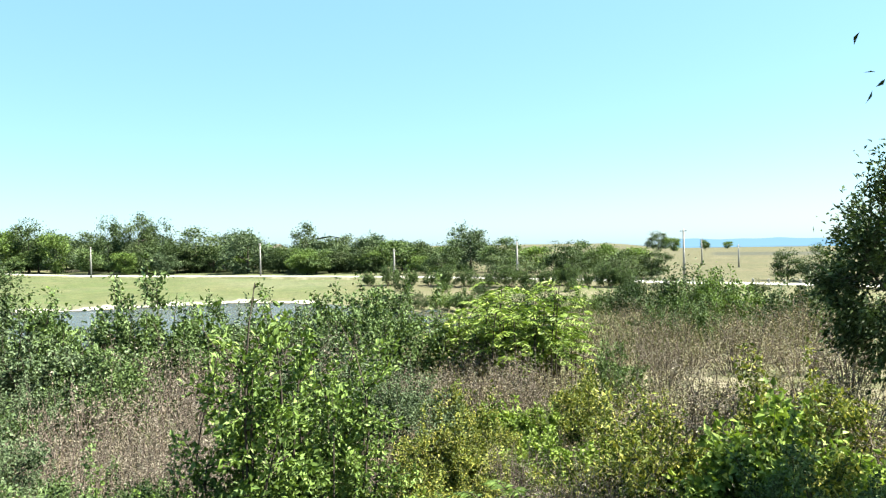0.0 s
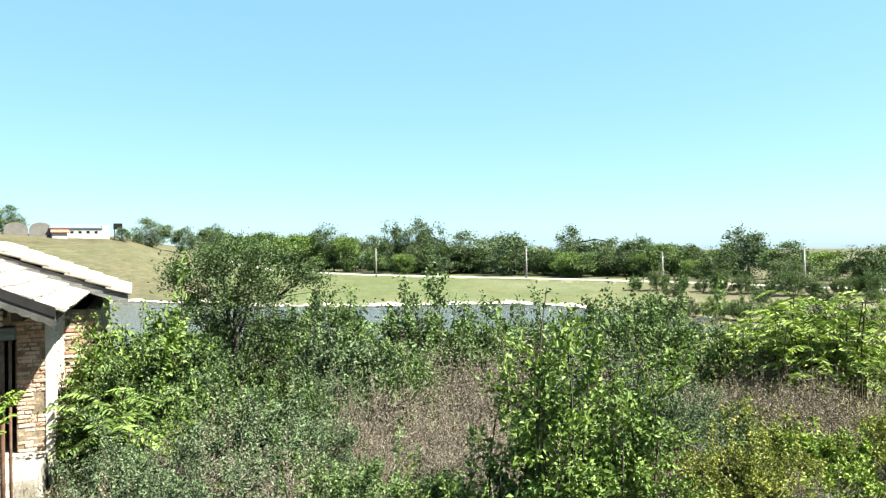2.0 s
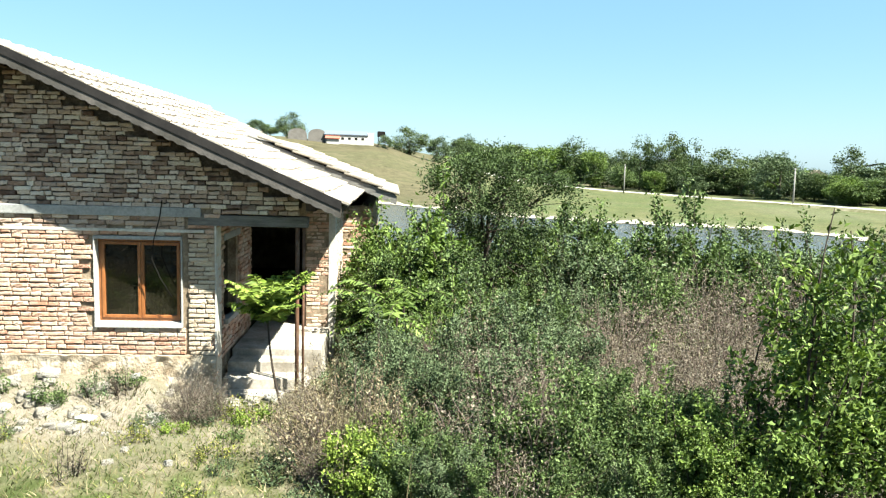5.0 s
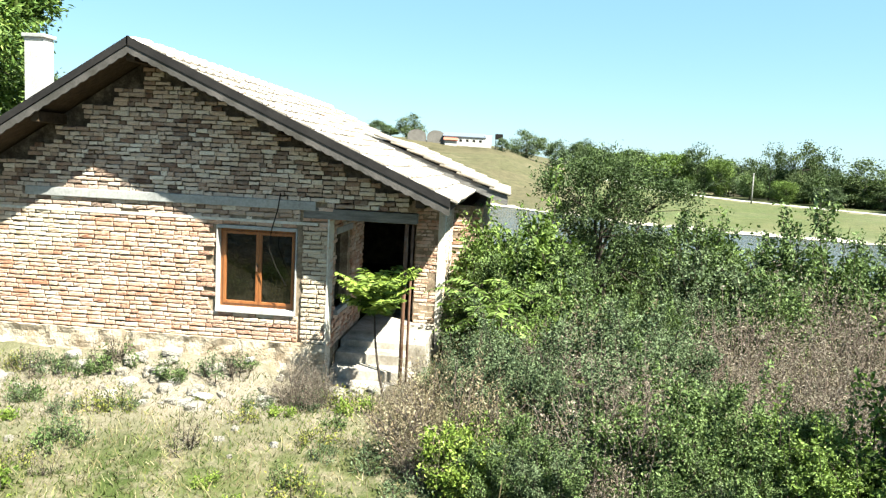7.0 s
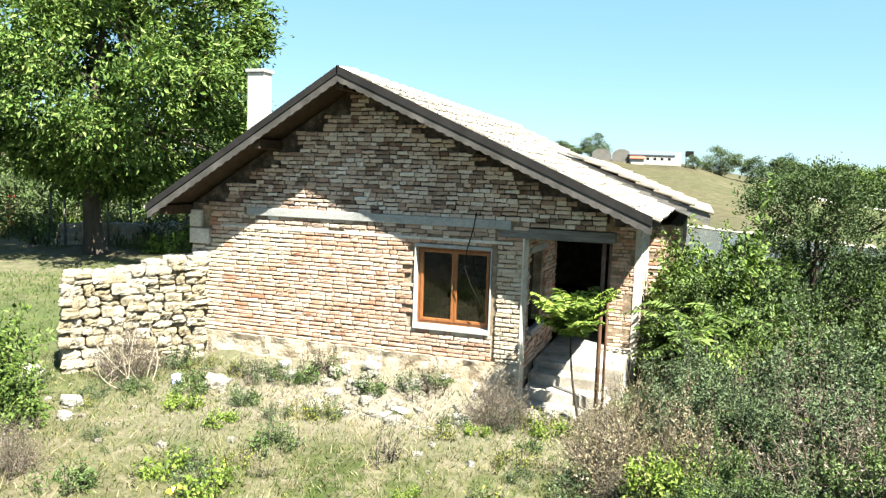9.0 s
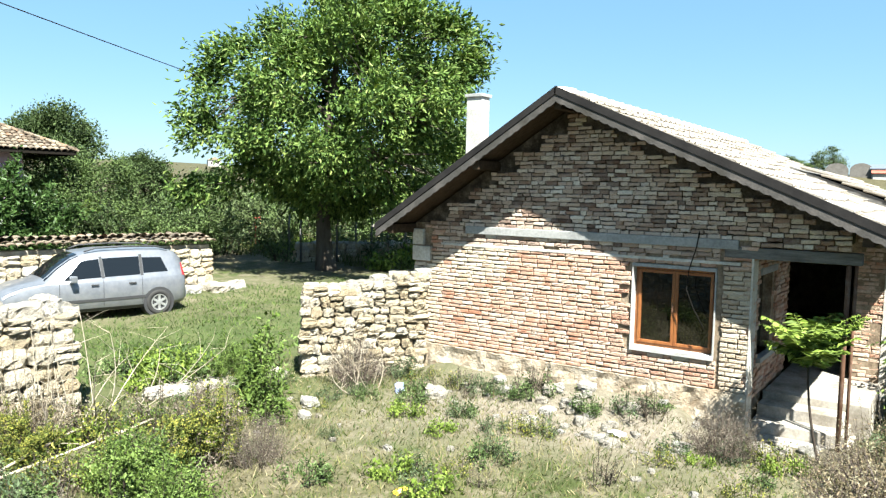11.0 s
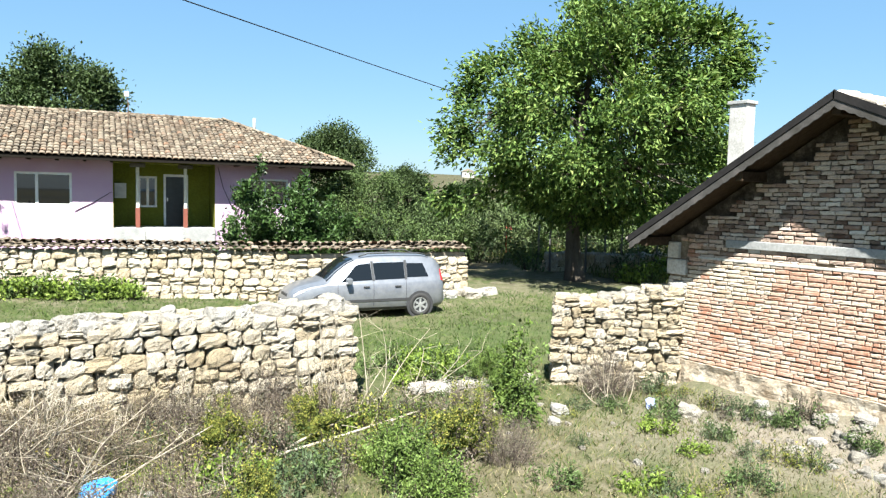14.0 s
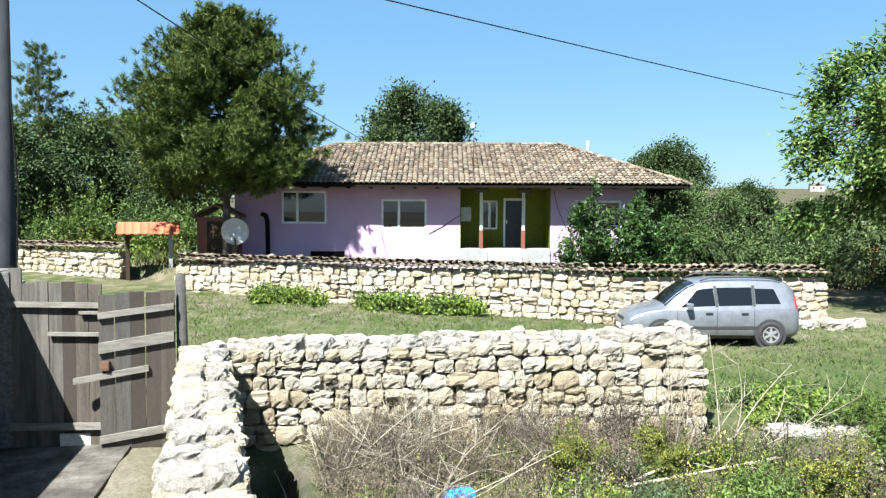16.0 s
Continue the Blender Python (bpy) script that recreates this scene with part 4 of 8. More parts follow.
def tile_mesh(name, mat, w=0.26, l=0.42, seed=0):
    """A clay roof tile: a shallow trough with a rolled edge, the lower end lifted."""
    rng = np.random.default_rng(seed)
    prof = [(-0.5, 0.03), (-0.36, 0.012), (-0.1, 0.006), (0.2, 0.01), (0.34, 0.03), (0.44, 0.03), (0.52, 0.012)]
    v, f = [], []
    for y, lift in ((0.0, 0.045), (l, 0.006)):
        for dz in (0.0, -0.03):
            v += [(x * w, y + rng.normal() * 0.004, z + lift + dz) for x, z in prof]
    n = len(prof)
    for i in range(n - 1):
        f += [(i, i + 1, 2 * n + i + 1, 2 * n + i), (n + i, 3 * n + i, 3 * n + i + 1, n + i + 1), (i, n + i, n + i + 1, i + 1)]
    f += [(0, 2 * n, 3 * n, n), (n - 1, 2 * n - 1, 4 * n - 1, 3 * n - 1)]
    return mesh_np(name, v, f, mat)


TILE_STOPS = [(0.0, (0.181, 0.158, 0.129)), (0.4, (0.237, 0.209, 0.178)), (0.8, (0.293, 0.265, 0.23)), (0.95, (0.32, 0.293, 0.258)), (1.0, (0.251, 0.132, 0.084))]
TILE_ONE = pieces("lichened_tile", TILE_STOPS, True, 7, 40, 0.9, 0.5, (0.3, 0.27, 0.23), 0.01, 0.6)
TILE_MANY = pieces("lichened_tiles", TILE_STOPS, False, 7, 40, 0.9, 0.5, (0.3, 0.27, 0.23), 0.01, 0.6)


def slope_tiles(parent, spots, one, many, mat_many, limit):
    for m in spots[:limit]:
        child("roof_tile", one[hash_pick(m, len(one))], parent, at=m)
    rest = [(hash_pick(m, len(many)), np.array(m)) for m in spots[limit:]]
    if rest:
        tagged(child("roof_tiles", mesh_np("roof_tiles", *joined(many, rest), mat_many), parent), kind="stuff")


def hash_pick(m, n):
    return int(abs(m.translation.x * 37 + m.translation.y * 91)) % n


def rough_slab():
    """The plinth: a long block whose face bulges and crumbles."""
    bm = boxes(((FX - 0.2, LEFT - 0.03, -0.5), (FX + 0.03, COLUMN + 0.01, 0.56)))
    bmesh.ops.subdivide_edges(bm, edges=[e for e in bm.edges if abs(e.verts[0].co.y - e.verts[1].co.y) > 1], cuts=60)
    bmesh.ops.subdivide_edges(bm, edges=[e for e in bm.edges if abs(e.verts[0].co.z - e.verts[1].co.z) > 0.5], cuts=10)
    for v in bm.verts:
        if v.co.x > FX:
            v.co.x += 0.05 * noise.noise(Vector((v.co.y * 4, v.co.z * 6, 1.0))) + 0.025 * noise.noise(Vector((v.co.y * 14, v.co.z * 16, 5.0)))
            if v.co.z > 0.5:
                v.co.z += 0.02 * noise.noise(Vector((v.co.y * 9, 3.0, 1.0)))
    return bm


def build_brick_house():
    house = empty("brick_house", "unfinished brick house with a lichened tile roof and timber porch", "house")
    # walls, with their openings left free
    bx = -19.8
    y0, y1, za, zb = WIN
    top = 2.55
    blocks = [((FX - 0.33, LEFT + 0.01, -0.4), (FX - 0.03, y0, top)), ((FX - 0.33, y1, -0.4), (FX - 0.03, COLUMN - 0.03, top)),
                 ((FX - 0.33, y0, -0.4), (FX - 0.03, y1, za)), ((FX - 0.33, y0, zb), (FX - 0.03, y1, top)),
                 ((bx, LEFT + 0.01, -0.6), (FX - 0.33, LEFT + 0.3, top)),
                 ((bx, LEFT + 0.3, -0.6), (bx + 0.3, -0.9, top))]
    gable = extrude_outline([(LEFT + 0.02, top), (-1.72, top), (-1.72, roof_z(-1.72) - 0.16), (RIDGE_Y, RIDGE_Z - 0.16), (LEFT + 0.02, roof_z(LEFT) - 0.16)], 0.3, Matrix(((0, -1, 0, FX - 0.03), (1, 0, 0, 0), (0, 0, 1, 0), (0, 0, 0, 1))))
    # dark backing paints the shaded gap between stepped bricks and roof
    part("gable_wall", gable, JOINT_SHADED, house, "gable backing, shade of joints and eaves gap in its colour")
    # side of the porch, with a window; back of the porch, with a doorway; the wider rear part
    blocks += [((-10.55, COLUMN - 0.3, -0.4), (FX - 0.33, COLUMN - 0.03, 2.33)), ((-12.43, COLUMN - 0.3, -0.4), (-11.35, COLUMN - 0.03, 2.33)),
                   ((-11.35, COLUMN - 0.3, -0.4), (-10.55, COLUMN - 0.03, 0.95)), ((-11.35, COLUMN - 0.3, 2.05), (-10.55, COLUMN - 0.03, 2.33)),
                   ((-12.7, COLUMN, 2.28), (-12.43, -1.44, 2.6)), ((-12.7, -1.9, -0.6), (-12.43, -1.44, 2.28)),
                   ((-14.4, -1.95, -1.2), (-12.7, -1.44, 2.6)), ((-14.7, -1.95, -1.2), (-14.43, -0.86, 2.35)), ((bx, -1.1, -1.4), (-14.7, -0.86, 2.35))]
    for lo, hi in blocks:
        part("wall", boxes((lo, hi)), JOINT, house)
    part("ceiling_boards", boxes(((bx, LEFT + 0.3, 2.5), (FX - 0.33, -1.95, 2.54))), BROWN_WOOD, house)
    # floor near-black: the unlit room's darkness is put into its colour
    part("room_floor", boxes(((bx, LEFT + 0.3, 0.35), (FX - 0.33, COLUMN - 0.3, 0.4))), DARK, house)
    part("foundation", rough_slab(), surface("rough_plinth", [(0.22, 0.165, 0.11), (0.34, 0.28, 0.205), (0.43, 0.38, 0.305)], 5, 22, 0.95, 0.9, 0.03), house, "rough limewashed stone plinth")
    part("tie_beam", boxes(((FX - 0.2, -7.12, 2.405), (FX + 0.03, -2.98, 2.53))), CONCRETE, house, "grey concrete tie beam across the gable", bevel=0.012)
    part("tie_beam", boxes(((FX - 0.2, -7.6, 2.2), (FX + 0.008, -2.95, 2.24))), PLASTER, house, "thin pale mortar band", bevel=0.006)
    bm = boxes(((FX - 0.25, LEFT - 0.01, 1.92), (FX + 0.04, -7.8, 2.16)))
    part("quoin", bm, PLASTER, house, "pale cut corner stone", bevel=0.015)
    bm = boxes(((FX - 0.25, LEFT - 0.01, 2.18), (FX + 0.035, -7.95, 2.44)))
    part("quoin", bm, PLASTER, house, "pale cut corner stone", bevel=0.015)
    part("corner_plaster", boxes(((FX - 0.28, COLUMN - 0.012, -0.3), (FX + 0.008, COLUMN + 0.012, 2.3))), PLASTER, house, "white mortar edge of the porch corner", bevel=0.004)
    part("corner_plaster", boxes(((-12.6, -1.53, -0.3), (-12.415, -1.42, 2.4))), PLASTER, house, "pale mortar corner behind the porch", bevel=0.004)
    # window
    win = new("window")
    win.parent = house
    for lo, hi in (((FX - 0.3, y0, zb - 0.012), (FX + 0.014, y1, zb + 0.035)), ((FX - 0.3, y0, za - 0.05), (FX + 0.03, y1, za + 0.012)), ((FX - 0.3, y0 - 0.008, za - 0.05), (FX + 0.006, y0 + 0.012, zb + 0.03)), ((FX - 0.3, y1 - 0.012, za - 0.05), (FX + 0.006, y1 + 0.008, zb + 0.03))):
        # left and foot pieces pale, top and right pieces grey
        part("surround", boxes((lo, hi)), CEMENT if hi[1] < y1 - 0.5 or hi[2] < za + 0.1 else CONCRETE, win, "cement reveal, pale at left and foot, grey at top and right", bevel=0.006)
    fx = FX - 0.185
    f = boxes(((fx, y0 + 0.012, za + 0.012), (fx + 0.06, y0 + 0.052, zb - 0.012)), ((fx, y1 - 0.052, za + 0.012), (fx + 0.06, y1 - 0.012, zb - 0.012)),
              ((fx, y0 + 0.052, zb - 0.052), (fx + 0.06, y1 - 0.052, zb - 0.012)), ((fx, y0 + 0.052, za + 0.012), (fx + 0.06, y1 - 0.052, za + 0.052)))
    part("window_frame", f, FRAME_WOOD, win, "orange-brown varnished wooden frame", bevel=0.006)
    ym = (y0 + y1) / 2
    for a, b in ((y0 + 0.054, ym - 0.002), (ym + 0.002, y1 - 0.054)):
        e, w = 0.054, 0.04
        s = boxes(((fx + 0.01, a, za + e), (fx + 0.075, a + w, zb - e)), ((fx + 0.01, b - w, za + e), (fx + 0.075, b, zb - e)),
                  ((fx + 0.01, a + w, zb - e - w), (fx + 0.075, b - w, zb - e)), ((fx + 0.01, a + w, za + e), (fx + 0.075, b - w, za + e + w)))
        part("sash", s, FRAME_WOOD, win, bevel=0.006)
        part("pane", boxes(((fx + 0.035, a + w - 0.005, za + e + w - 0.005), (fx + 0.043, b - w + 0.005, zb - e - w + 0.005))), PANE, win, "dark reflecting glass")
    part("handle", boxes(((fx + 0.075, ym - 0.03, 1.5), (fx + 0.1, ym - 0.01, 1.62))), RUST, win, bevel=0.004)
    part("cable", tube_bm([(FX + 0.035, -3.47, 2.62), (FX + 0.04, -3.5, 2.4), (FX + 0.05, -3.58, 2.1), (FX + 0.06, -3.6, 1.85), (FX + 0.05, -3.5, 1.6), (FX + 0.03, -3.36, 1.35)], [0.007] * 6, 6), DARK, house, "loose black wire hanging from the beam", smooth=True)
    # dark sheet closes the opening and paints the shade inside it
    part("side_window", boxes(((-11.35, COLUMN - 0.2, 0.95), (-10.55, COLUMN - 0.15, 2.05))), PANE, house, "dark glossy sheet, shade of an unglazed porch side opening in its colour")
    part("lintel", boxes(((-11.5, COLUMN - 0.25, 2.05), (-10.45, COLUMN + 0.015, 2.15))), CONCRETE, house, bevel=0.008)
    part("porch_sill", boxes(((-11.45, COLUMN - 0.25, 0.88), (-10.45, COLUMN + 0.05, 0.95))), CONCRETE, house, bevel=0.008)
    # porch: slab, steps, beam, posts
    part("porch_floor", boxes(((-14.4, COLUMN + 0.01, -0.6), (-10.9, -1.5, 0.42))), CEMENT_DUSTY, house, "dusty pale concrete porch floor", bevel=0.01)
    for i in range(3):
        part("step", boxes(((-10.9, COLUMN + 0.015, -0.5), (-10.55 + 0.33 * i, -1.75 + 0.06 * i, 0.32 - 0.15 * i))), CEMENT_DUSTY, house, "pale worn concrete step", bevel=0.015)
    part("porch_beam", boxes(((FX - 0.16, COLUMN - 0.35, 2.3), (FX + 0.01, -1.6, 2.44))), OLD_WOOD, house, "weathered timber beam over the porch", bevel=0.008)
    for x, y, r in ((FX - 0.05, -1.74, 0.028), (FX - 0.07, -1.66, 0.018)):
        part("post", tube_bm([(x, y, -0.4), (x + 0.01, y, 1.2), (x - 0.01, y, 2.32)], [r, r, r], 8), RUST, house, "thin rusty steel post", smooth=True)
    # roof: boards, rake boards, purlins, tiles
    fr, br = -9.34, -20.1
    for s, ya, yb in ((SL, -8.45, RIDGE_Y), (SR, RIDGE_Y, -1.12)):
        pts = [(ya, roof_z(ya) - 0.14), (yb, roof_z(yb) - 0.14), (yb, roof_z(yb) - 0.06), (ya, roof_z(ya) - 0.06)]
        part("roof_deck", extrude_outline(pts, fr - br, Matrix(((0, -1, 0, fr), (1, 0, 0, 0), (0, 0, 1, 0), (0, 0, 0, 1)))), BROWN_WOOD, house, "brown roof boards")
        upright = Matrix(((0, -1, 0, fr + 0.04), (1, 0, 0, 0), (0, 0, 1, 0), (0, 0, 0, 1)))
        pts = [(ya - 0.02, roof_z(ya) - 0.1), (yb, roof_z(yb) - 0.1), (yb, roof_z(yb) + 0.005), (ya - 0.02, roof_z(ya) + 0.005)]
        part("rake_cap", extrude_outline(pts, 0.05, upright @ Matrix.Translation((0, -0.012, 0))), DARK_WOOD, house, "dark upper strip of the gable edge")
        n = int(abs(yb - ya) / 0.125)
        wave = []
        for q in range(n * 6 + 1):
            y = yb + (ya - yb) * q / (n * 6)
            wave.append((y, roof_z(y) - 0.2 - 0.018 * abs(math.sin(math.pi * q / 6))))
        pts = [(ya, roof_z(ya) - 0.102), (yb, roof_z(yb) - 0.102)] + wave
        part("rake_board", extrude_outline(pts, 0.03, upright), RAKE_WOOD, house, "grey weathered board with a scalloped lower edge")
    for yy in (-8.2, -6.6, RIDGE_Y, -3.4, -1.5):
        part("purlin", boxes(((-12.0, yy - 0.06, roof_z(yy) - 0.3), (fr - 0.02, yy + 0.06, roof_z(yy) - 0.16))), BROWN_WOOD, house, "projecting end of a roof timber", bevel=0.01)
    # rear roof, wider towards the lake
    e2 = 0.40
    pts = [(-3.2, RIDGE_Z - e2 * 2.27 - 0.06), (-0.43, RIDGE_Z - e2 * 5.04 - 0.02), (-0.43, RIDGE_Z - e2 * 5.04 + 0.06), (-3.2, RIDGE_Z - e2 * 2.27 + 0.02)]
    part("rear_roof", extrude_outline(pts, 5.7, Matrix(((0, -1, 0, -14.25), (1, 0, 0, 0), (0, 0, 1, 0), (0, 0, 0, 1)))), OLD_WOOD, house, "boards of the rear roof")
    pts = [(-3.2, RIDGE_Z - e2 * 2.27 - 0.12), (-0.41, RIDGE_Z - e2 * 5.04 - 0.1), (-0.41, RIDGE_Z - e2 * 5.04 + 0.07), (-3.2, RIDGE_Z - e2 * 2.27 + 0.03)]
    part("rake_board", extrude_outline(pts, 0.035, Matrix(((0, -1, 0, -14.2), (1, 0, 0, 0), (0, 0, 1, 0), (0, 0, 0, 1)))), OLD_WOOD, house)
    one = [tile_mesh("roof_tile", TILE_ONE, seed=s) for s in range(4)]
    many = [tile_mesh("roof_tiles", TILE_MANY, seed=s) for s in range(4)]
    rng = random.Random(11)
    spots = []
    ang = math.degrees(math.atan(SR))
    rows = 13
    for c in range(40):
        for r in range(rows):
            y = -1.05 - r * 0.345 * math.cos(math.atan(SR))
            x = fr - 0.12 - c * 0.258
            wob = 0.02 * math.sin(c * 0.7 + r * 0.4)
            spots.append(trs(x + rng.uniform(-0.01, 0.01), y, roof_z(y) - 0.055 + wob * 0.4, 180 + rng.uniform(-2.0, 2.0), 1.06, 1, 1, ang + rng.uniform(-0.8, 1.2), rng.uniform(-1, 1)))
    slope_tiles(house, spots, one, many, TILE_MANY, 260)
    spots = []
    ang2 = math.degrees(math.atan(SL))
    for c in range(40):
        for r in range(11):
            y = -8.5 + r * 0.335 * math.cos(math.atan(SL))
            spots.append(trs(fr - 0.12 - c * 0.258, y, roof_z(y) - 0.055, rng.uniform(-2, 2), 1.06, 1, 1, ang2, 0))
    for c in range(22):
        for r in range(8):
            y = -0.38 - r * 0.32
            spots.append(trs(-14.3 - c * 0.258, y, RIDGE_Z - e2 * (y - RIDGE_Y) + 0.01, 180, 1.06, 1, 1, math.degrees(math.atan(e2)) + rng.uniform(-1, 1), 0))
    slope_tiles(house, spots, one, many, TILE_MANY, 0)
    ridge_tile = [tube_bm([(fr - 0.06 - 0.36 * i, RIDGE_Y + rng.uniform(-0.02, 0.02), RIDGE_Z - 0.09 + rng.uniform(-0.01, 0.01)), (fr - 0.48 - 0.36 * i, RIDGE_Y, RIDGE_Z - 0.08)], [0.1, 0.12], 10) for i in range(29)]
    clay = pieces("clay_ridge", [(0.0, (0.42, 0.2, 0.13)), (0.5, (0.5, 0.4, 0.33)), (1.0, (0.6, 0.55, 0.5))], True, 7, 40)
    for bm in ridge_tile:
        part("ridge_tile", bm, clay, house, smooth=True)
    # chimney
    ch = new("chimney")
    ch.parent = house
    part("shaft", boxes(((-11.9, -8.28, 2.4), (-11.63, -7.95, 4.8))), surface("limewash", [(0.27, 0.262, 0.245), (0.36, 0.35, 0.325), (0.44, 0.43, 0.405)], 3, 30, 0.95, 0.4), ch, "whitewashed chimney stack", bevel=0.012)
    part("cap", boxes(((-11.93, -8.31, 4.8), (-11.6, -7.92, 4.86))), CONCRETE, ch, bevel=0.01)
    # bricks
    hole = [(y0 - 0.012, y1 + 0.008, za - 0.045, zb + 0.03), (-7.13, -2.97, 2.4, 2.535), (LEFT - 0.1, -7.8, 1.9, 2.45), (-3.2, -3.155, 0.56, 2.0), (-7.6, -2.95, 2.195, 2.245)]

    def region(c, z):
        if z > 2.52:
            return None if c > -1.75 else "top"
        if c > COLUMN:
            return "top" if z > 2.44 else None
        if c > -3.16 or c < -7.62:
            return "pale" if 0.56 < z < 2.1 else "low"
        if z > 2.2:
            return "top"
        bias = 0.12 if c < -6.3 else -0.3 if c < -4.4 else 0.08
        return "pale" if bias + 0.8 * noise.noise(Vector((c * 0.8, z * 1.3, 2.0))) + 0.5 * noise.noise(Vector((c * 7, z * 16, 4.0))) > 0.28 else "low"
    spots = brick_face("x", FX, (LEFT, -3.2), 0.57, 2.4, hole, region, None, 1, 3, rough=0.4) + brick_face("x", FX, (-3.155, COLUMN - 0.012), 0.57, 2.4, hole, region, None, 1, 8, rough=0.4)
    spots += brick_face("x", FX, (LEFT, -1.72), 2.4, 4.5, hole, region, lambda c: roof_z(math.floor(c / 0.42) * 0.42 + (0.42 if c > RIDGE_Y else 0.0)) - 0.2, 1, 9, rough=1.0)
    porch = brick_face("y", COLUMN, (-12.42, FX - 0.02), 0.45, 2.3, [(-11.4, -10.5, 0.9, 2.1)], lambda c, z: "low", None, 1, 4)
    inner = brick_face("x", -12.43, (-1.9, -1.53), 0.42, 2.55, [], lambda c, z: "low", None, 1, 5)
    rear = brick_face("x", -14.43, (-1.44, -0.86), -0.6, 2.32, [], lambda c, z: "low", None, 1, 6)
    side = brick_face("y", -1.43, (-14.4, -12.45), -0.6, 2.5, [], lambda c, z: "pale", None, 1, 7, rough=0.6)
    lay_bricks(house, spots, lambda w: w[0] > -4.6 and 0.6 < w[1] < 2.4)
    lay_bricks(house, porch + inner + rear + side, lambda w: False)
    return house


brick_house = build_brick_house()
# ---- lilac house ----
LILAC = surface("lilac_paint", [(0.437, 0.292, 0.414), (0.476, 0.33, 0.452), (0.506, 0.369, 0.483)], 0.8, 40, 0.9, 0.08)
OLIVE = surface("olive_paint", [(0.12, 0.131, 0.016), (0.152, 0.163, 0.025)], 1.2, 14, 0.85, 0.2)
WHITE = plain("white_frame", (0.702, 0.702, 0.684), 0.4)
PANE_SKY = glass("sky_pane", (0.01, 0.012, 0.014), 0.02, 0.9)
# dark brown wood taken to near-black: eaves shade is put into the colour
SOFFIT = plain("soffit_wood_shade", (0.009, 0.007, 0.005), 0.9)
RED_BROWN = plain("red_brown_paint", (0.16, 0.048, 0.029), 0.6)
PINK_AT = Matrix(((-0.9816, -0.1908, 0, 2.86), (0.1908, -0.9816, 0, -32.2), (0, 0, 1, 1.25), (0, 0, 0, 1)))
CLAY_STOPS = [(0.0, (0.041, 0.032, 0.022)), (0.3, (0.083, 0.058, 0.039)), (0.6, (0.129, 0.095, 0.065)), (0.88, (0.187, 0.156, 0.115)), (1.0, (0.154, 0.082, 0.046))]
CLAY_ONE = pieces("old_clay_tile", CLAY_STOPS, True, 5, 30, 0.92, 0.5, (0.3, 0.27, 0.22), 0.01, 0.5)
CLAY_MANY = pieces("old_clay_tiles", CLAY_STOPS, False, 5, 30, 0.92, 0.5, (0.3, 0.27, 0.22), 0.01, 0.5)


def pan_tile(name, mat, w=0.22, l=0.42, seed=0):
    """A half-round clay tile, narrower at its upper end."""
    v, f = [], []
    for y, k, lift in ((0.0, 1.0, 0.04), (l, 0.8, 0.01)):
        for dz in (0.0, -0.02):
            for i in range(6):
                a = math.pi * i / 5
                v.append((math.cos(a) * w / 2 * k, y, math.sin(a) * 0.075 * k + lift + dz))
    for i in range(5):
        f += [(i, 12 + i, 13 + i, i + 1), (i, i + 1, 7 + i, 6 + i), (6 + i, 7 + i, 19 + i, 18 + i)]
    return mesh_np(name, v, f, mat)


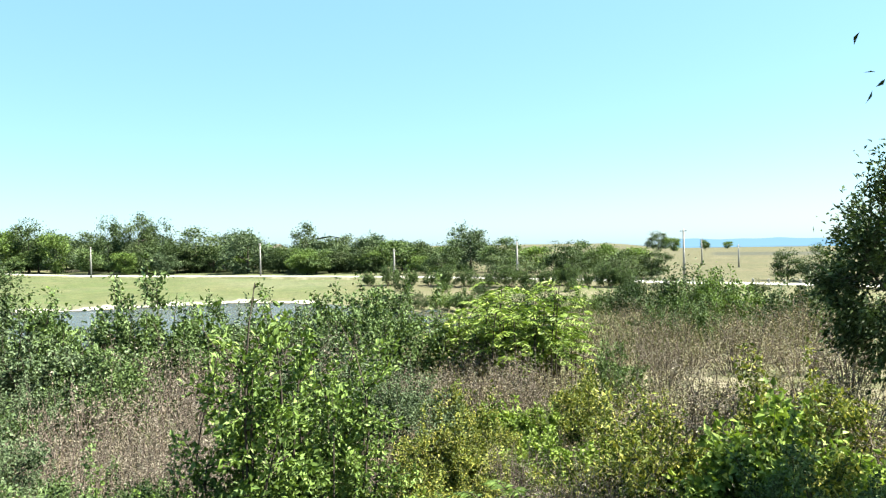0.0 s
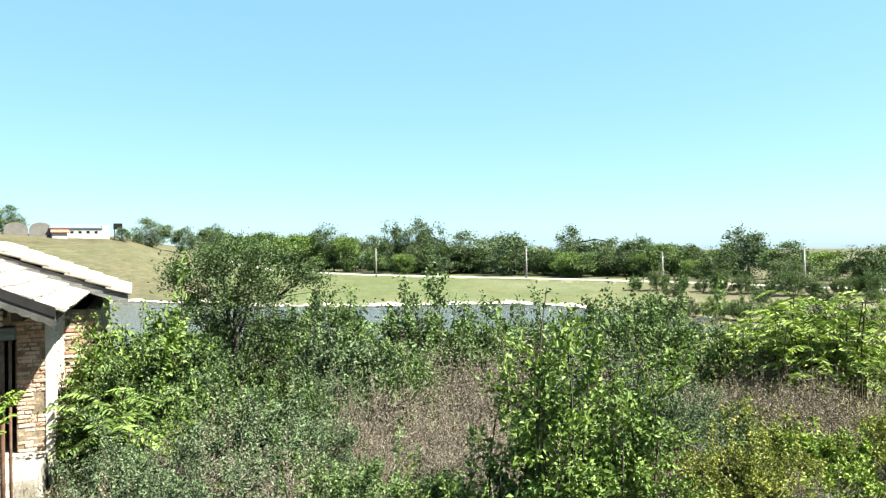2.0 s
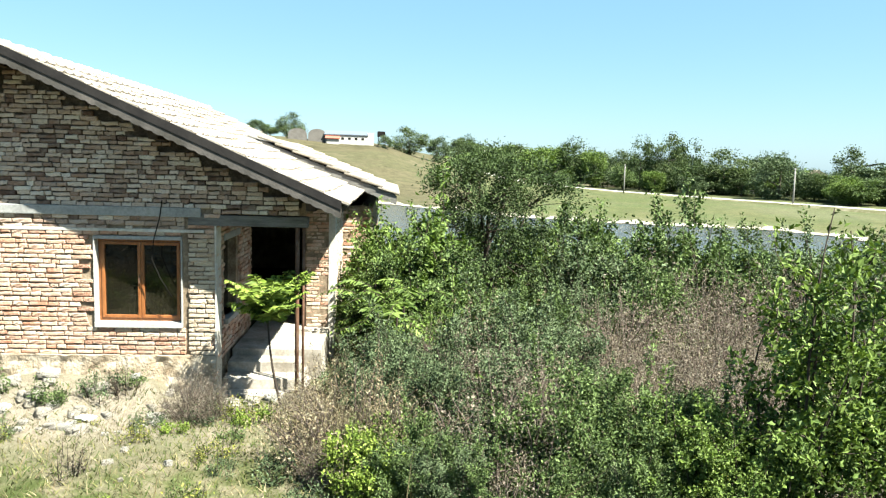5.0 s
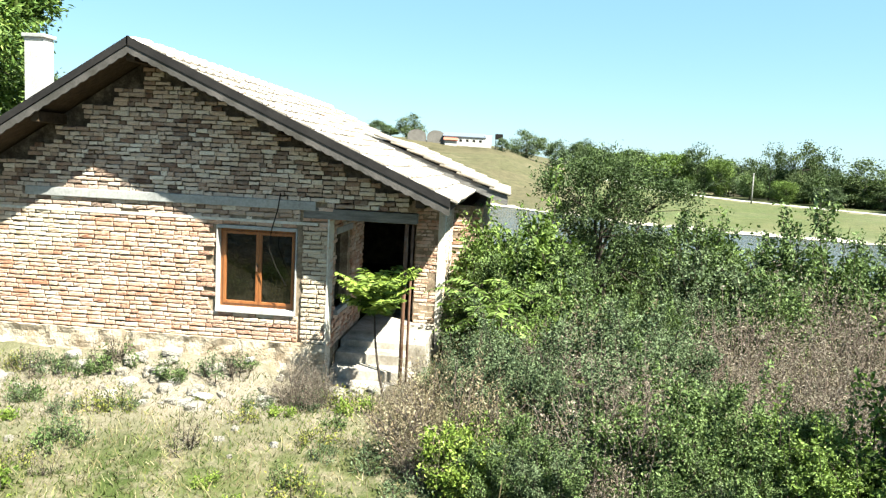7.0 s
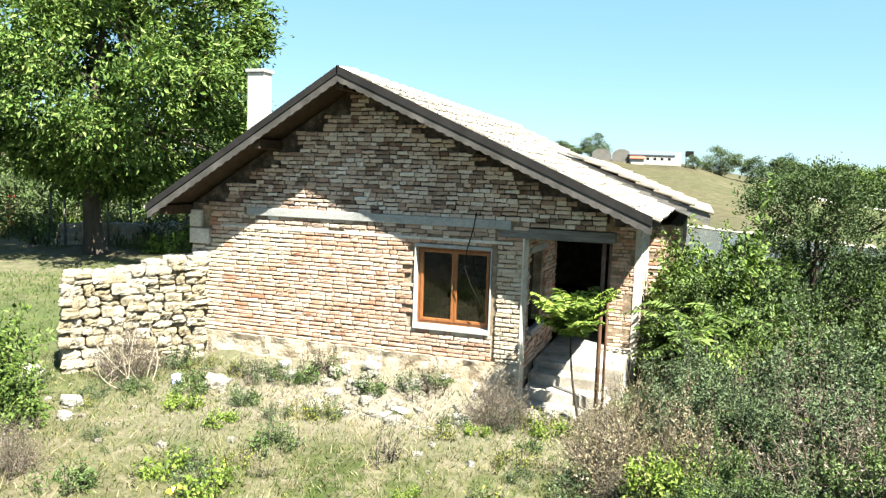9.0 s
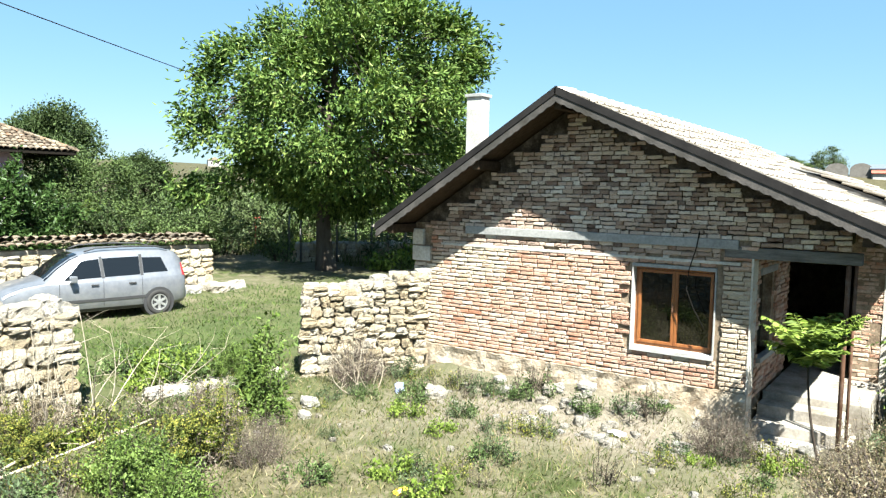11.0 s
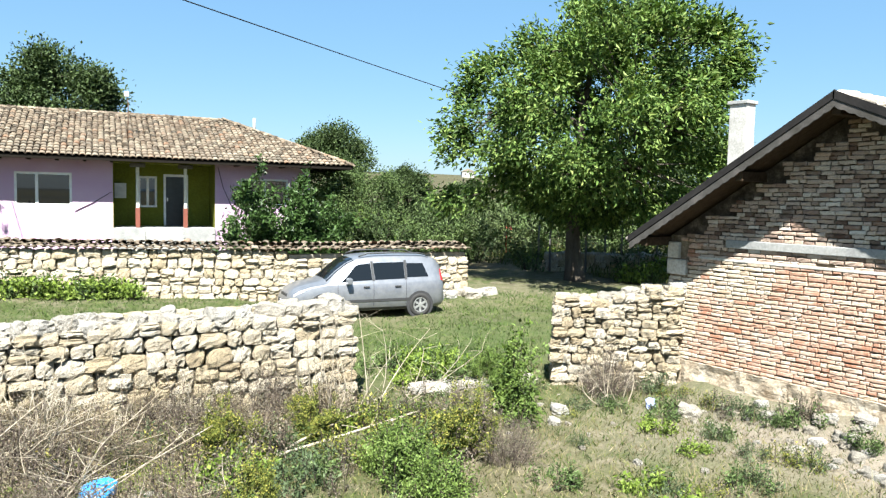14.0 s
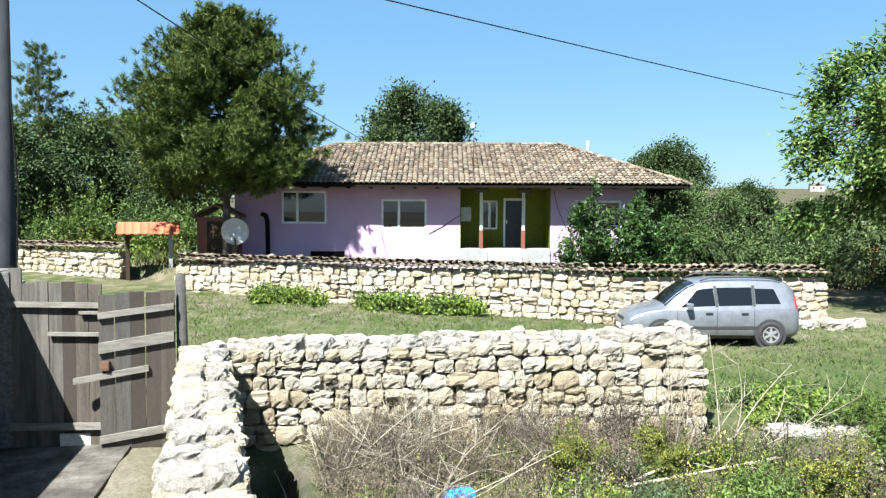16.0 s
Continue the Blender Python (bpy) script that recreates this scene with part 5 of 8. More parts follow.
def build_lilac_house():
    house = empty("lilac_house", "long single-storey lilac house with an old clay tile roof and porch", "house", PINK_AT)
    W, H, D = 16.76, 2.95, 8.0
    px0, px1, pd = 9.24, 12.94, 1.7
    wins = [(1.92, 3.76, 1.40, 2.74), (6.01, 7.86, 1.19, 2.41), (13.94, 15.85, 1.30, 2.39)]
    front = []
    for a, b in ((0.0, 1.92), (3.76, 6.01), (7.86, px0), (px1, 13.94), (15.85, W)):
        front.append(((a, 0, -0.8), (b, 0.3, H)))
    for a, b, lo, hi in wins:
        front += [((a, 0, -0.8), (b, 0.3, lo)), ((a, 0, hi), (b, 0.3, H))]
    front += [((0, 0.3, -0.8), (0.3, D, H)), ((W - 0.3, 0.3, -0.8), (W, D, H)), ((0.3, D - 0.3, -0.8), (W - 0.3, D, H))]
    for lo, hi in front:
        part("wall", boxes((lo, hi)), LILAC, house)
    # no hole here: a black panel paints the cellar opening's shade
    part("cellar_opening_shade", boxes(((3.1, -0.012, 0.0), (4.5, 0.05, 0.27))), DARK, house, "near-black panel, shade of a low cellar opening in its colour")
    dx0, dx1 = 11.15, 12.1
    porch = (((px0 - 0.3, 0.3, 0.3), (px0, pd, H)), ((px1, 0.3, 0.3), (px1 + 0.3, pd, H)), ((px0, pd, 0.3), (10.2, pd + 0.2, H)), ((10.9, pd, 0.3), (dx0, pd + 0.2, H)), ((dx1, pd, 0.3), (px1, pd + 0.2, H)),
                  ((10.2, pd, 0.3), (10.9, pd + 0.2, 1.15)), ((10.2, pd, 2.4), (10.9, pd + 0.2, H)), ((dx0, pd, 2.5), (dx1, pd + 0.2, H)))
    for lo, hi in porch:
        part("porch_wall", boxes((lo, hi)), OLIVE, house, "olive green painted porch wall")
    for a, b in ((px0 - 0.002, px0 + 0.02), (px1 - 0.02, px1 + 0.002)):
        part("porch_lining", boxes(((a, -0.004, 0.4), (b, 0.3, 2.85))), OLIVE, house)
    part("porch_ceiling", boxes(((px0, 0.0, 2.86), (px1, pd, H))), OLIVE, house)
    part("porch_floor", boxes(((px0, -0.1, -0.8), (px1, pd, 0.4))), CONCRETE, house, bevel=0.01)
    for i in range(3):
        part("step", boxes(((10.35, -0.45 - 0.3 * i, -0.8), (11.7, -0.1, 0.28 - 0.15 * i))), CONCRETE, house, "pale concrete step", bevel=0.01)
    for x in (10.1, 11.83):
        post = new("porch_post")
        post.parent = house
        part("shaft", boxes(((x - 0.06, 0.0, 1.15), (x + 0.06, 0.12, 2.7))), plain("post_paint", (0.6, 0.57, 0.5), 0.7), post, "pale painted timber shaft", bevel=0.02)
        part("foot", boxes(((x - 0.08, -0.02, 0.4), (x + 0.08, 0.14, 1.15))), RED_BROWN, post, "red-brown painted foot", bevel=0.015)
        part("capital", boxes(((x - 0.28, -0.03, 2.7), (x + 0.28, 0.15, 2.86))), OLD_WOOD, post, bevel=0.04)

    def window(a, b, lo, hi, y, split):
        w = new("window")
        w.parent = house
        part("window_frame", boxes(((a, y, lo), (a + 0.08, y + 0.08, hi)), ((b - 0.08, y, lo), (b, y + 0.08, hi)), ((a + 0.08, y, hi - 0.08), (b - 0.08, y + 0.08, hi)), ((a + 0.08, y, lo), (b - 0.08, y + 0.08, lo + 0.08)),
                                   ((split - 0.05, y, lo + 0.08), (split + 0.05, y + 0.08, hi - 0.08))), WHITE, w, "white plastic frame", bevel=0.01)
        for p, q in ((a + 0.08, split - 0.05), (split + 0.05, b - 0.08)):
            part("pane", boxes(((p, y + 0.03, lo + 0.08), (q, y + 0.04, hi - 0.08))), PANE_SKY, w)
        # black sheet added behind the panes in place of the room's shade
        part("room_shade_sheet", boxes(((a, y + 0.28, lo), (b, y + 0.3, hi))), DARK, w)
    window(1.92, 3.76, 1.40, 2.74, 0.02, 2.56)
    window(6.01, 7.86, 1.19, 2.41, 0.02, 6.72)
    window(13.94, 15.85, 1.30, 2.39, 0.02, 14.9)
    window(10.2, 10.9, 1.15, 2.4, pd + 0.02, 10.55)
    door = new("door")
    door.parent = house
    part("door_frame", boxes(((dx0, pd, 0.4), (dx0 + 0.09, pd + 0.1, 2.5)), ((dx1 - 0.09, pd, 0.4), (dx1, pd + 0.1, 2.5)), ((dx0 + 0.09, pd, 2.4), (dx1 - 0.09, pd + 0.1, 2.5))), WHITE, door, "white door frame", bevel=0.01)
    # leaf fills the doorway; the opening's shade is put into its dark colour
    part("leaf", boxes(((dx0 + 0.09, pd + 0.05, 0.4), (dx1 - 0.09, pd + 0.1, 2.4))), plain("door_glass_shade", (0.03, 0.032, 0.035), 0.25), door, "flat door leaf, dark of a half-open doorway in its colour")
    part("handle", boxes(((dx0 + 0.13, pd + 0.02, 1.4), (dx0 + 0.17, pd + 0.05, 1.55))), WHITE, door)
    part("meter_box", boxes(((9.32, pd - 0.12, 1.5), (9.75, pd, 2.1))), plain("meter_box", (0.55, 0.56, 0.55), 0.5), house, "grey meter box", bevel=0.01)
    part("cable", tube_bm([(9.2, -0.02, 1.75), (8.6, -0.02, 1.35), (7.95, -0.02, 1.0)], [0.012] * 3, 5), DARK, house, "black cable on the wall")
    part("cable", tube_bm([(13.05, -0.02, 2.8), (13.25, -0.02, 2.0), (13.6, -0.02, 1.2)], [0.012] * 3, 5), DARK, house, "black cable on the wall")
    part("stovepipe", tube_bm([(1.38, -0.1, 0.1), (1.36, -0.12, 1.5), (1.3, -0.14, 1.72), (1.12, -0.14, 1.8)], [0.09, 0.09, 0.09, 0.085], 10), DARK, house, "black bent stovepipe against the wall", smooth=True)
    # hipped roof
    ex0, ex1, ey0, ey1, ez, rz = -0.8, 18.3, -0.95, D + 0.8, 2.98, 4.95
    rx0, rx1, ry = 3.6, 14.0, D / 2
    bm = bmesh.new()
    lo = [bm.verts.new(p) for p in ((ex0, ey0, ez), (ex1, ey0, ez), (ex1, ey1, ez), (ex0, ey1, ez))]
    hi = [bm.verts.new(p) for p in ((rx0, ry, rz), (rx1, ry, rz))]
    for q in ((lo[0], lo[1], hi[1], hi[0]), (lo[1], lo[2], hi[1]), (lo[2], lo[3], hi[0], hi[1]), (lo[3], lo[0], hi[0]), tuple(lo[::-1])):
        bm.faces.new(q)
    part("roof_deck", bm, SOFFIT, house, "dark boards under the tiles, shade of the eaves in their colour")
    part("fascia", boxes(((ex0, ey0 - 0.03, ez - 0.11), (ex1, ey0 + 0.02, ez + 0.02)), ((ex1 - 0.02, ey0 + 0.02, ez - 0.12), (ex1 + 0.03, ey1, ez + 0.02))), SOFFIT, house, "dark brown eaves board, shade below the tiles in its colour")
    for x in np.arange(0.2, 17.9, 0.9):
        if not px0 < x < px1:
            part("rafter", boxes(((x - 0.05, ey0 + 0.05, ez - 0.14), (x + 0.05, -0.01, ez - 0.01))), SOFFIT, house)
    one = [pan_tile("roof_tile", CLAY_ONE, seed=s) for s in range(2)]
    many = [pan_tile("roof_tiles", CLAY_MANY, seed=s) for s in range(2)]
    rng = random.Random(2)
    spots = []

    def slope(origin, along, up, width, run, ridge0, ridge1):
        """Tiles on one slope: from the eaves' corner, along the eaves and up the slope."""
        a, u = Vector(along).normalized(), Vector(up).normalized()
        n = a.cross(u).normalized()
        rows = int(Vector(up).length / 0.31)
        for r in range(rows + 1):
            k = r * 0.31 / Vector(up).length
            s0, s1 = ridge0 * k, width + (ridge1 - width) * k
            c = math.floor(s0 / 0.21) * 0.21
            while c < s1:
                if c >= s0 - 0.05:
                    p = Vector(origin) + a * (c + rng.uniform(-0.012, 0.012)) + u * (r * 0.31 - 0.06) + n * (0.02 + rng.uniform(-0.006, 0.01))
                    m = Matrix((a, u, n)).transposed().to_4x4()
                    m.translation = p
                    spots.append(PINK_AT @ m @ pose(0, 0, 0, 0, 0, rng.uniform(-2.5, 2.5)))
                c += 0.21
    slope((ex0, ey0, ez), (1, 0, 0), (0, ry - ey0, rz - ez), ex1 - ex0, 0, rx0 - ex0, rx1 - ex0)
    slope((ex1, ey0, ez), (0, 1, 0), (rx1 - ex1, 0, rz - ez), ey1 - ey0, 0, ry - ey0, ry - ey0)
    for m in spots[:300]:
        ob = child("roof_tile", one[0], house)
        ob.matrix_parent_inverse = Matrix()
        ob.matrix_basis = PINK_AT.inverted() @ m
    ob = child("roof_tiles", mesh_np("roof_tiles", *joined(many, [(0, np.array(PINK_AT.inverted() @ m)) for m in spots[300:]]), CLAY_MANY), house)
    ob.matrix_parent_inverse = Matrix()
    tagged(ob, kind="stuff")
    pts = [((rx0, ry, rz + 0.05), (rx1, ry, rz + 0.05)), ((ex0, ey0, ez + 0.06), (rx0, ry, rz + 0.04)), ((ex1, ey0, ez + 0.06), (rx1, ry, rz + 0.04))]
    for a, b in pts:
        a, b = Vector(a), Vector(b)
        n = int((b - a).length / 0.36)
        for i in range(n):
            p, q = a.lerp(b, i / n), a.lerp(b, (i + 1.12) / n)
            part("ridge_tile", tube_bm([p + Vector((0, 0, rng.uniform(-0.01, 0.02))), q], [0.12, 0.1], 8), CLAY_ONE, house, smooth=True)
    part("flue", tube_bm([(15.1, 3.4, 4.2), (15.1, 3.4, 5.15)], [0.07, 0.07], 8), CONCRETE, house, "short metal flue on the roof", smooth=True)
    part("aerial", tube_bm([(9.8, 0.9, 3.7), (9.82, 0.9, 5.1), (9.8, 0.9, 5.5)], [0.02, 0.018, 0.018], 6), RUST, house, "thin mast with a small lamp head", smooth=True)
    part("aerial_head", boxes(((9.68, 0.8, 5.42), (9.84, 0.95, 5.62))), WHITE, house, bevel=0.03)
    return house


lilac_house = build_lilac_house()
# ---- garden walls ----
near_wall = rubble_wall("wall_garden", "dry rubble wall of rough pale limestone blocks", [(1.25, -11.35), (-2.0, -11.05), (-5.3, -10.6)], [1.36, 1.42, 1.5], [-0.1, -0.3, -0.25], 0.55, 0.25, 4, limit=520)
side_wall = rubble_wall("wall_side", "crumbling limestone wall running to the gate", [(1.56, -11.1), (1.2, -8.0), (0.93, -5.6), (0.84, -4.3)], [1.36, 1.36, 1.4, 1.4], [-1.6, -2.1, -2.1, -1.2], 0.5, 0.24, 9, limit=280)
house_wall = rubble_wall("wall_house", "short rubble limestone wall against the brick house", [(-8.62, -9.4), (-9.3, -8.72), (-9.98, -8.0)], [1.5, 1.62, 1.8], [-0.05, 0, 0], 0.5, 0.175, 14, limit=300)


def lay_coping(wall, line, z, seed):
    """Worn clay tiles laid three deep on both sides of a wall's top."""
    rng = random.Random(seed)
    tile = pan_tile("coping_tile", CLAY_ONE)
    for (a, b) in zip(line, line[1:]):
        a, b = Vector(a), Vector(b)
        d = b - a
        ang = math.degrees(math.atan2(d.y, d.x))
        nrm = Vector((-d.y, d.x)).normalized()
        k = 0.0
        while k < d.length:
            for s in (1, -1):
                for row in range(3):
                    p = a + d * (k / d.length) + nrm * s * (0.42 - 0.19 * row) + d.normalized() * 0.1 * row
                    child("coping_tile", tile, wall, at=trs(p.x, p.y, z - 0.01 + 0.065 * row + rng.uniform(-0.02, 0.03), ang + (180 if s > 0 else 0) + rng.uniform(-9, 9), 1.05, 0.72, 0.85, 13 + rng.uniform(-5, 5), rng.uniform(-4, 4)))
            k += 0.225


back_wall = rubble_wall("wall_yard", "mortared limestone yard wall under a clay tile coping", BACK_WALL, [1.42] * 5, [0.0] * 5, 0.5, 0.3, 21, limit=300, cap=False, faces=(1,), mortar=MORTAR_PALE, bed=0.075)
lay_coping(back_wall, BACK_WALL, 1.42, 8)
far_wall = rubble_wall("wall_far", "mortared limestone wall beyond the tiled gate canopy", FAR_WALL, [1.72] * 3, [0.1] * 3, 0.5, 0.3, 23, limit=300, cap=False, faces=(1,), mortar=MORTAR_PALE, bed=0.075)
lay_coping(far_wall, FAR_WALL, 1.72, 9)
# ---- trees ----
def stand(x, y, turn=0.0, size=1.0, sink=0.0):
    return pose(x, y, ground_z(x, y) - sink, 0, 0, turn) @ Matrix.Diagonal((size, size, size, 1))


put_tree(tree_meshes("walnut", 4, 11, (6.5, 4.95, 4.95, 5.0), 82000, 0.22, LEAF_WALNUT, trunk=0.36, clumps=330, spread=0.36, limbs=16, low=2.4, lump=0.42, shell=0.42, width=0.45, lean=0.4), "walnut_tree", "large spreading walnut tree with dense green leaves", "tree", stand(-20.6, -20.4, 133.8))
put_tree(pine_meshes("pine", 5, 9.5, 4.1, 3900, 2.7), "pine_tree", "dark green pine with upturned bushy branches", "tree", stand(2.95, -29.6), names=("trunk", "needles"))
put_tree(tree_meshes("apple", 6, 5, (2.9, 1.9, 1.9, 2.0), 24000, 0.09, LEAF_WOOD, bark=TWIG, trunk=0.13, clumps=120, spread=0.2, limbs=9, low=0.6, lump=0.5, shell=0.35), "fruit_tree", "airy old fruit tree with greyish leaves and bare twigs", "tree", stand(*polar(82.4, 19.5), 20))
put_tree(tree_meshes("edge_tree", 8, 9, (6.6, 2.9, 2.9, 3.0), 22000, 0.13, LEAF_WOOD, trunk=0.2, clumps=150, spread=0.33, limbs=9, low=3.6, lump=0.35), "broadleaf_tree", "dark broadleaved tree beside the scrub", "tree", stand(*polar(-3.8, 9.2)))
put_tree(tree_meshes("edge_shrub", 9, 5, (2.9, 1.75, 1.75, 2.2), 20000, 0.12, LEAF_WOOD, trunk=0.14, clumps=150, spread=0.2, limbs=10, low=0.4, lump=0.35), "broadleaf_tree", "small dark broadleaved tree at the edge of the scrub", "tree", stand(*polar(13.7, 16.0)))
# behind the lilac house
A = tree_meshes("yard_tree_a", 31, 12, (7.6, 3.9, 3.9, 4.9), 40000, 0.25, LEAF_WOOD, trunk=0.3, clumps=130, spread=0.55, low=2, lump=0.22, width=0.6)
B = tree_meshes("yard_tree_b", 32, 9, (5.4, 3.6, 3.6, 3.6), 28000, 0.23, LEAF_WOOD, trunk=0.25, clumps=110, spread=0.5, low=1.2, lump=0.35, width=0.6)
C = tree_meshes("yard_tree_c", 33, 7, (4.0, 3.2, 3.2, 3.0), 22000, 0.2, LEAF_GREEN, trunk=0.2, clumps=95, spread=0.45, low=0.6, lump=0.4)
SPRUCE = pine_meshes("spruce", 12, 11.0, 2.6, 700, 0.8)
for i, (mm, az, r, s, lab) in enumerate([(A, 171.3, 47, 0.82, "broad green walnut behind the house roof"), (A, 153.0, 42, 0.56, "rounded green tree beside the house"), (B, 147.0, 44, 0.52, "dense green tree in the back garden"),
                                         (B, 142.5, 50, 0.45, "dense green tree in the back garden"), (B, 137.5, 58, 0.5, "dense green tree in the back garden"), (C, 131.0, 55, 0.6, "light green tree beyond the walnut"), (B, 125.0, 60, 1.0, "dense green tree beyond the walnut"), (C, 119.0, 48, 0.85, "light green tree beyond the walnut"), (C, 151.0, 33, 0.62, "light green shrubby tree by the yard wall"),
                                         (B, 194.0, 46, 0.85, "dark green tree beyond the yard wall"), (B, 200.0, 41, 0.7, "dark green tree beyond the yard wall"), (A, 191.0, 52, 0.6, "dark green tree beyond the yard wall"), (B, 205, 40, 0.7, "dark green tree beyond the yard wall"), (B, 188.5, 40, 0.62, "light green tree beyond the yard wall"),
                                         (C, 112, 52, 0.9, "light green tree behind the brick house"), (B, 106, 60, 0.8, "dense green tree behind the brick house")]):
    x, y = polar(az, r)
    put_tree(mm, "yard_tree", lab, "tree", stand(x, y, 40 * i, s), "trees behind the houses")
x, y = polar(197.5, 47)
put_tree(SPRUCE, "spruce_tree", "dark pointed spruce behind the gardens", "tree", stand(x, y), names=("trunk", "needles"))
x, y = polar(156.0, 25.8)
put_tree(bush_meshes("lilac_bush", 41, 2.5, 1.7, 3.45, 21000, 0.17, LEAF_DARK, stems=50, spread=0.09, shoots=2), "garden_shrub", "dense dark green shrub leaning over the yard wall", "shrub", stand(x, y), names=("wood", "foliage"))
x, y = polar(149.5, 27.5)
put_tree(bush_meshes("lilac_bush_b", 42, 1.5, 1.3, 2.3, 9000, 0.15, LEAF_WOOD, stems=40, spread=0.07), "garden_shrub", "green shrub behind the yard wall", "shrub", stand(x, y), names=("wood", "foliage"))
# far woods beyond the road: single trees, a few kinds, many sizes
WOOD = [tree_meshes("wood_tree", 50 + i, 10, (4.6, 3.6, 3.6, 4.3), 6800, 0.34, m, trunk=0.25, clumps=64, spread=0.62, limbs=6, low=0.5, lump=0.4, shell=0.6, width=0.75, twigs=False) for i, m in enumerate((LEAF_GREEN, LEAF_OLIVE, LEAF_BRIGHT, LEAF_FAR, LEAF_WOOD))]
rng = random.Random(3)
spots = []


def wood_tree(az, r, tall, wide):
    """One tree of the wood: its bearing, distance, height and breadth in metres."""
    spots.append((az, r, tall / 9.0, wide / 7.6))


# the trees that stand out on the skyline
for item in ((81.7, 240, 10.5, 10), (78.6, 225, 12, 13), (76.2, 222, 11.5, 9), (74.6, 215, 11.5, 8), (71.3, 208, 12, 7), (69.3, 205, 14, 8), (67.8, 210, 11.5, 9), (65.4, 195, 10.5, 12), (61.7, 180, 9.5, 12),
             (57.4, 185, 11, 7), (52.7, 170, 8.6, 9), (50.0, 165, 7.0, 12), (44.8, 160, 9.8, 9), (42.6, 150, 7.0, 8), (40.2, 150, 5.8, 9), (36.0, 120, 6.0, 5.5), (34.4, 122, 6.2, 4.5)):
    wood_tree(*item)
for item in ((38.2, 118, 5.0, 6), (32.4, 120, 5.4, 7), (37.0, 116, 4.0, 6), (33.4, 114, 4.2, 6), (31.2, 118, 3.8, 5), (88.8, 245, 8.3, 11), (86.6, 250, 8.4, 8.5), (97.7, 262, 8.0, 8.5), (100.3, 258, 5.5, 8), (99.2, 262, 4.2, 7), (90.6, 226, 4.0, 4.0), (85.0, 212, 5, 6), (83.6, 222, 7, 8)):
    wood_tree(*item)
for item in ((27.5, 640, 9, 9), (29.7, 560, 11, 11), (30.8, 570, 12, 16), (26.0, 900, 9, 11), (22.0, 112, 3.6, 4), (19.8, 108, 4.5, 5), (47.0, 138, 5.0, 7), (41.8, 132, 4.2, 8), (56.2, 182, 8.2, 9), (54.5, 180, 8.0, 9)):
    wood_tree(*item)
# the lower mass before and behind them
for i in range(120):
    az = rng.uniform(45, 86)
    r0 = float(np.interp(az, [44, 55, 63, 72, 78, 86], [132, 156, 176, 198, 222, 256]))
    deep = rng.uniform(0, 1)
    tall = (4.2 + 3.4 * deep + rng.uniform(-0.8, 1.4)) * float(np.interp(az, [44, 56, 66, 86], [0.8, 0.95, 1.15, 1.25]))
    wood_tree(az, r0 + 45 * deep, tall, tall * rng.uniform(0.9, 1.5))
for i, (az, r, tall, wide) in enumerate(spots):
    x, y = polar(az, r)
    put_tree(WOOD[(i * 7 + i // 3) % 5], "wood_tree", "round green tree of the wood by the lake road", "tree", stand(x, y, i * 77, 1.0) @ Matrix.Diagonal((wide, wide, tall, 1)), "trees of the far wood")
# hedge and dark scrub along the near side of the road
SCRUB = [bush_meshes("scrub", 60 + i, 3.0, 2.2, 2.8, 4200, 0.2, m, stems=24, spread=0.13) for i, m in enumerate((LEAF_GREEN, LEAF_WOOD, LEAF_BRIGHT, LEAF_OLIVE))]
road_scrub = []
road_scrub += [(27.0, 58, 1.4, 0), (29.0, 60, 1.35, 1), (31.0, 62, 1.25, 1), (32.7, 64, 1.1, 1), (26.0, 55, 1.2, 2), (22.2, 50, 1.1, 1), (20.2, 52, 1.0, 1), (18.0, 45, 0.8, 0), (34.5, 70, 0.8, 0), (36.5, 72, 0.75, 2), (39, 75, 0.8, 0), (41, 74, 0.8, 1), (43, 80, 0.8, 0), (45, 82, 0.9, 0)]
road_scrub += [(47, 84, 0.8, 2), (49, 86, 0.7, 3), (51, 80, 0.8, 0), (53, 74, 0.7, 3), (55, 62, 0.8, 0), (57, 56, 0.75, 3), (59, 48, 0.8, 0), (61, 44, 0.7, 2), (40, 95, 0.6, 1), (37, 96, 0.6, 0), (33, 92, 0.6, 1), (24, 88, 0.5, 1), (44, 100, 0.6, 1), (47, 106, 0.6, 0)]
road_scrub += [(50, 110, 0.6, 1)]
for i, (az, r, s, k) in enumerate(road_scrub):
    x, y = polar(az, r)
    put_tree(SCRUB[k], "scrub_bush", "dark green scrub below the lake road", "bush", stand(x, y, i * 61, s), "scrub by the road", ("wood", "foliage"))
back_scrub = []
back_scrub += [(148, 33, 0.8, 0), (145, 36, 0.9, 1), (142, 34, 0.8, 0), (140, 38, 1.0, 3), (138, 42, 1.0, 0), (136, 46, 1.1, 1), (133, 44, 1.0, 3), (130, 42, 1.0, 0), (127, 46, 1.1, 2), (124, 44, 1.0, 0), (121, 42, 1.0, 3), (118, 40, 0.9, 0), (115, 42, 1.0, 1), (146, 42, 1.0, 0)]
# four kind-1 bushes, 118.5 to 127 degrees: dark foliage added as walnut shade
back_scrub += [(143, 46, 1.1, 3), (139, 52, 1.2, 0), (150, 30, 0.7, 2), (121.5, 34, 0.75, 1), (118.5, 35, 0.7, 1), (124, 36, 0.75, 1), (127, 35, 0.6, 1), (187, 37, 0.8, 2), (189.5, 36, 0.7, 2), (191.5, 38, 0.9, 0), (194, 40, 0.9, 2), (196.5, 39, 0.8, 2), (199, 41, 1.0, 0), (201.5, 42, 0.9, 2)]
back_scrub += [(204, 44, 1.0, 0), (207, 40, 1.0, 1)]
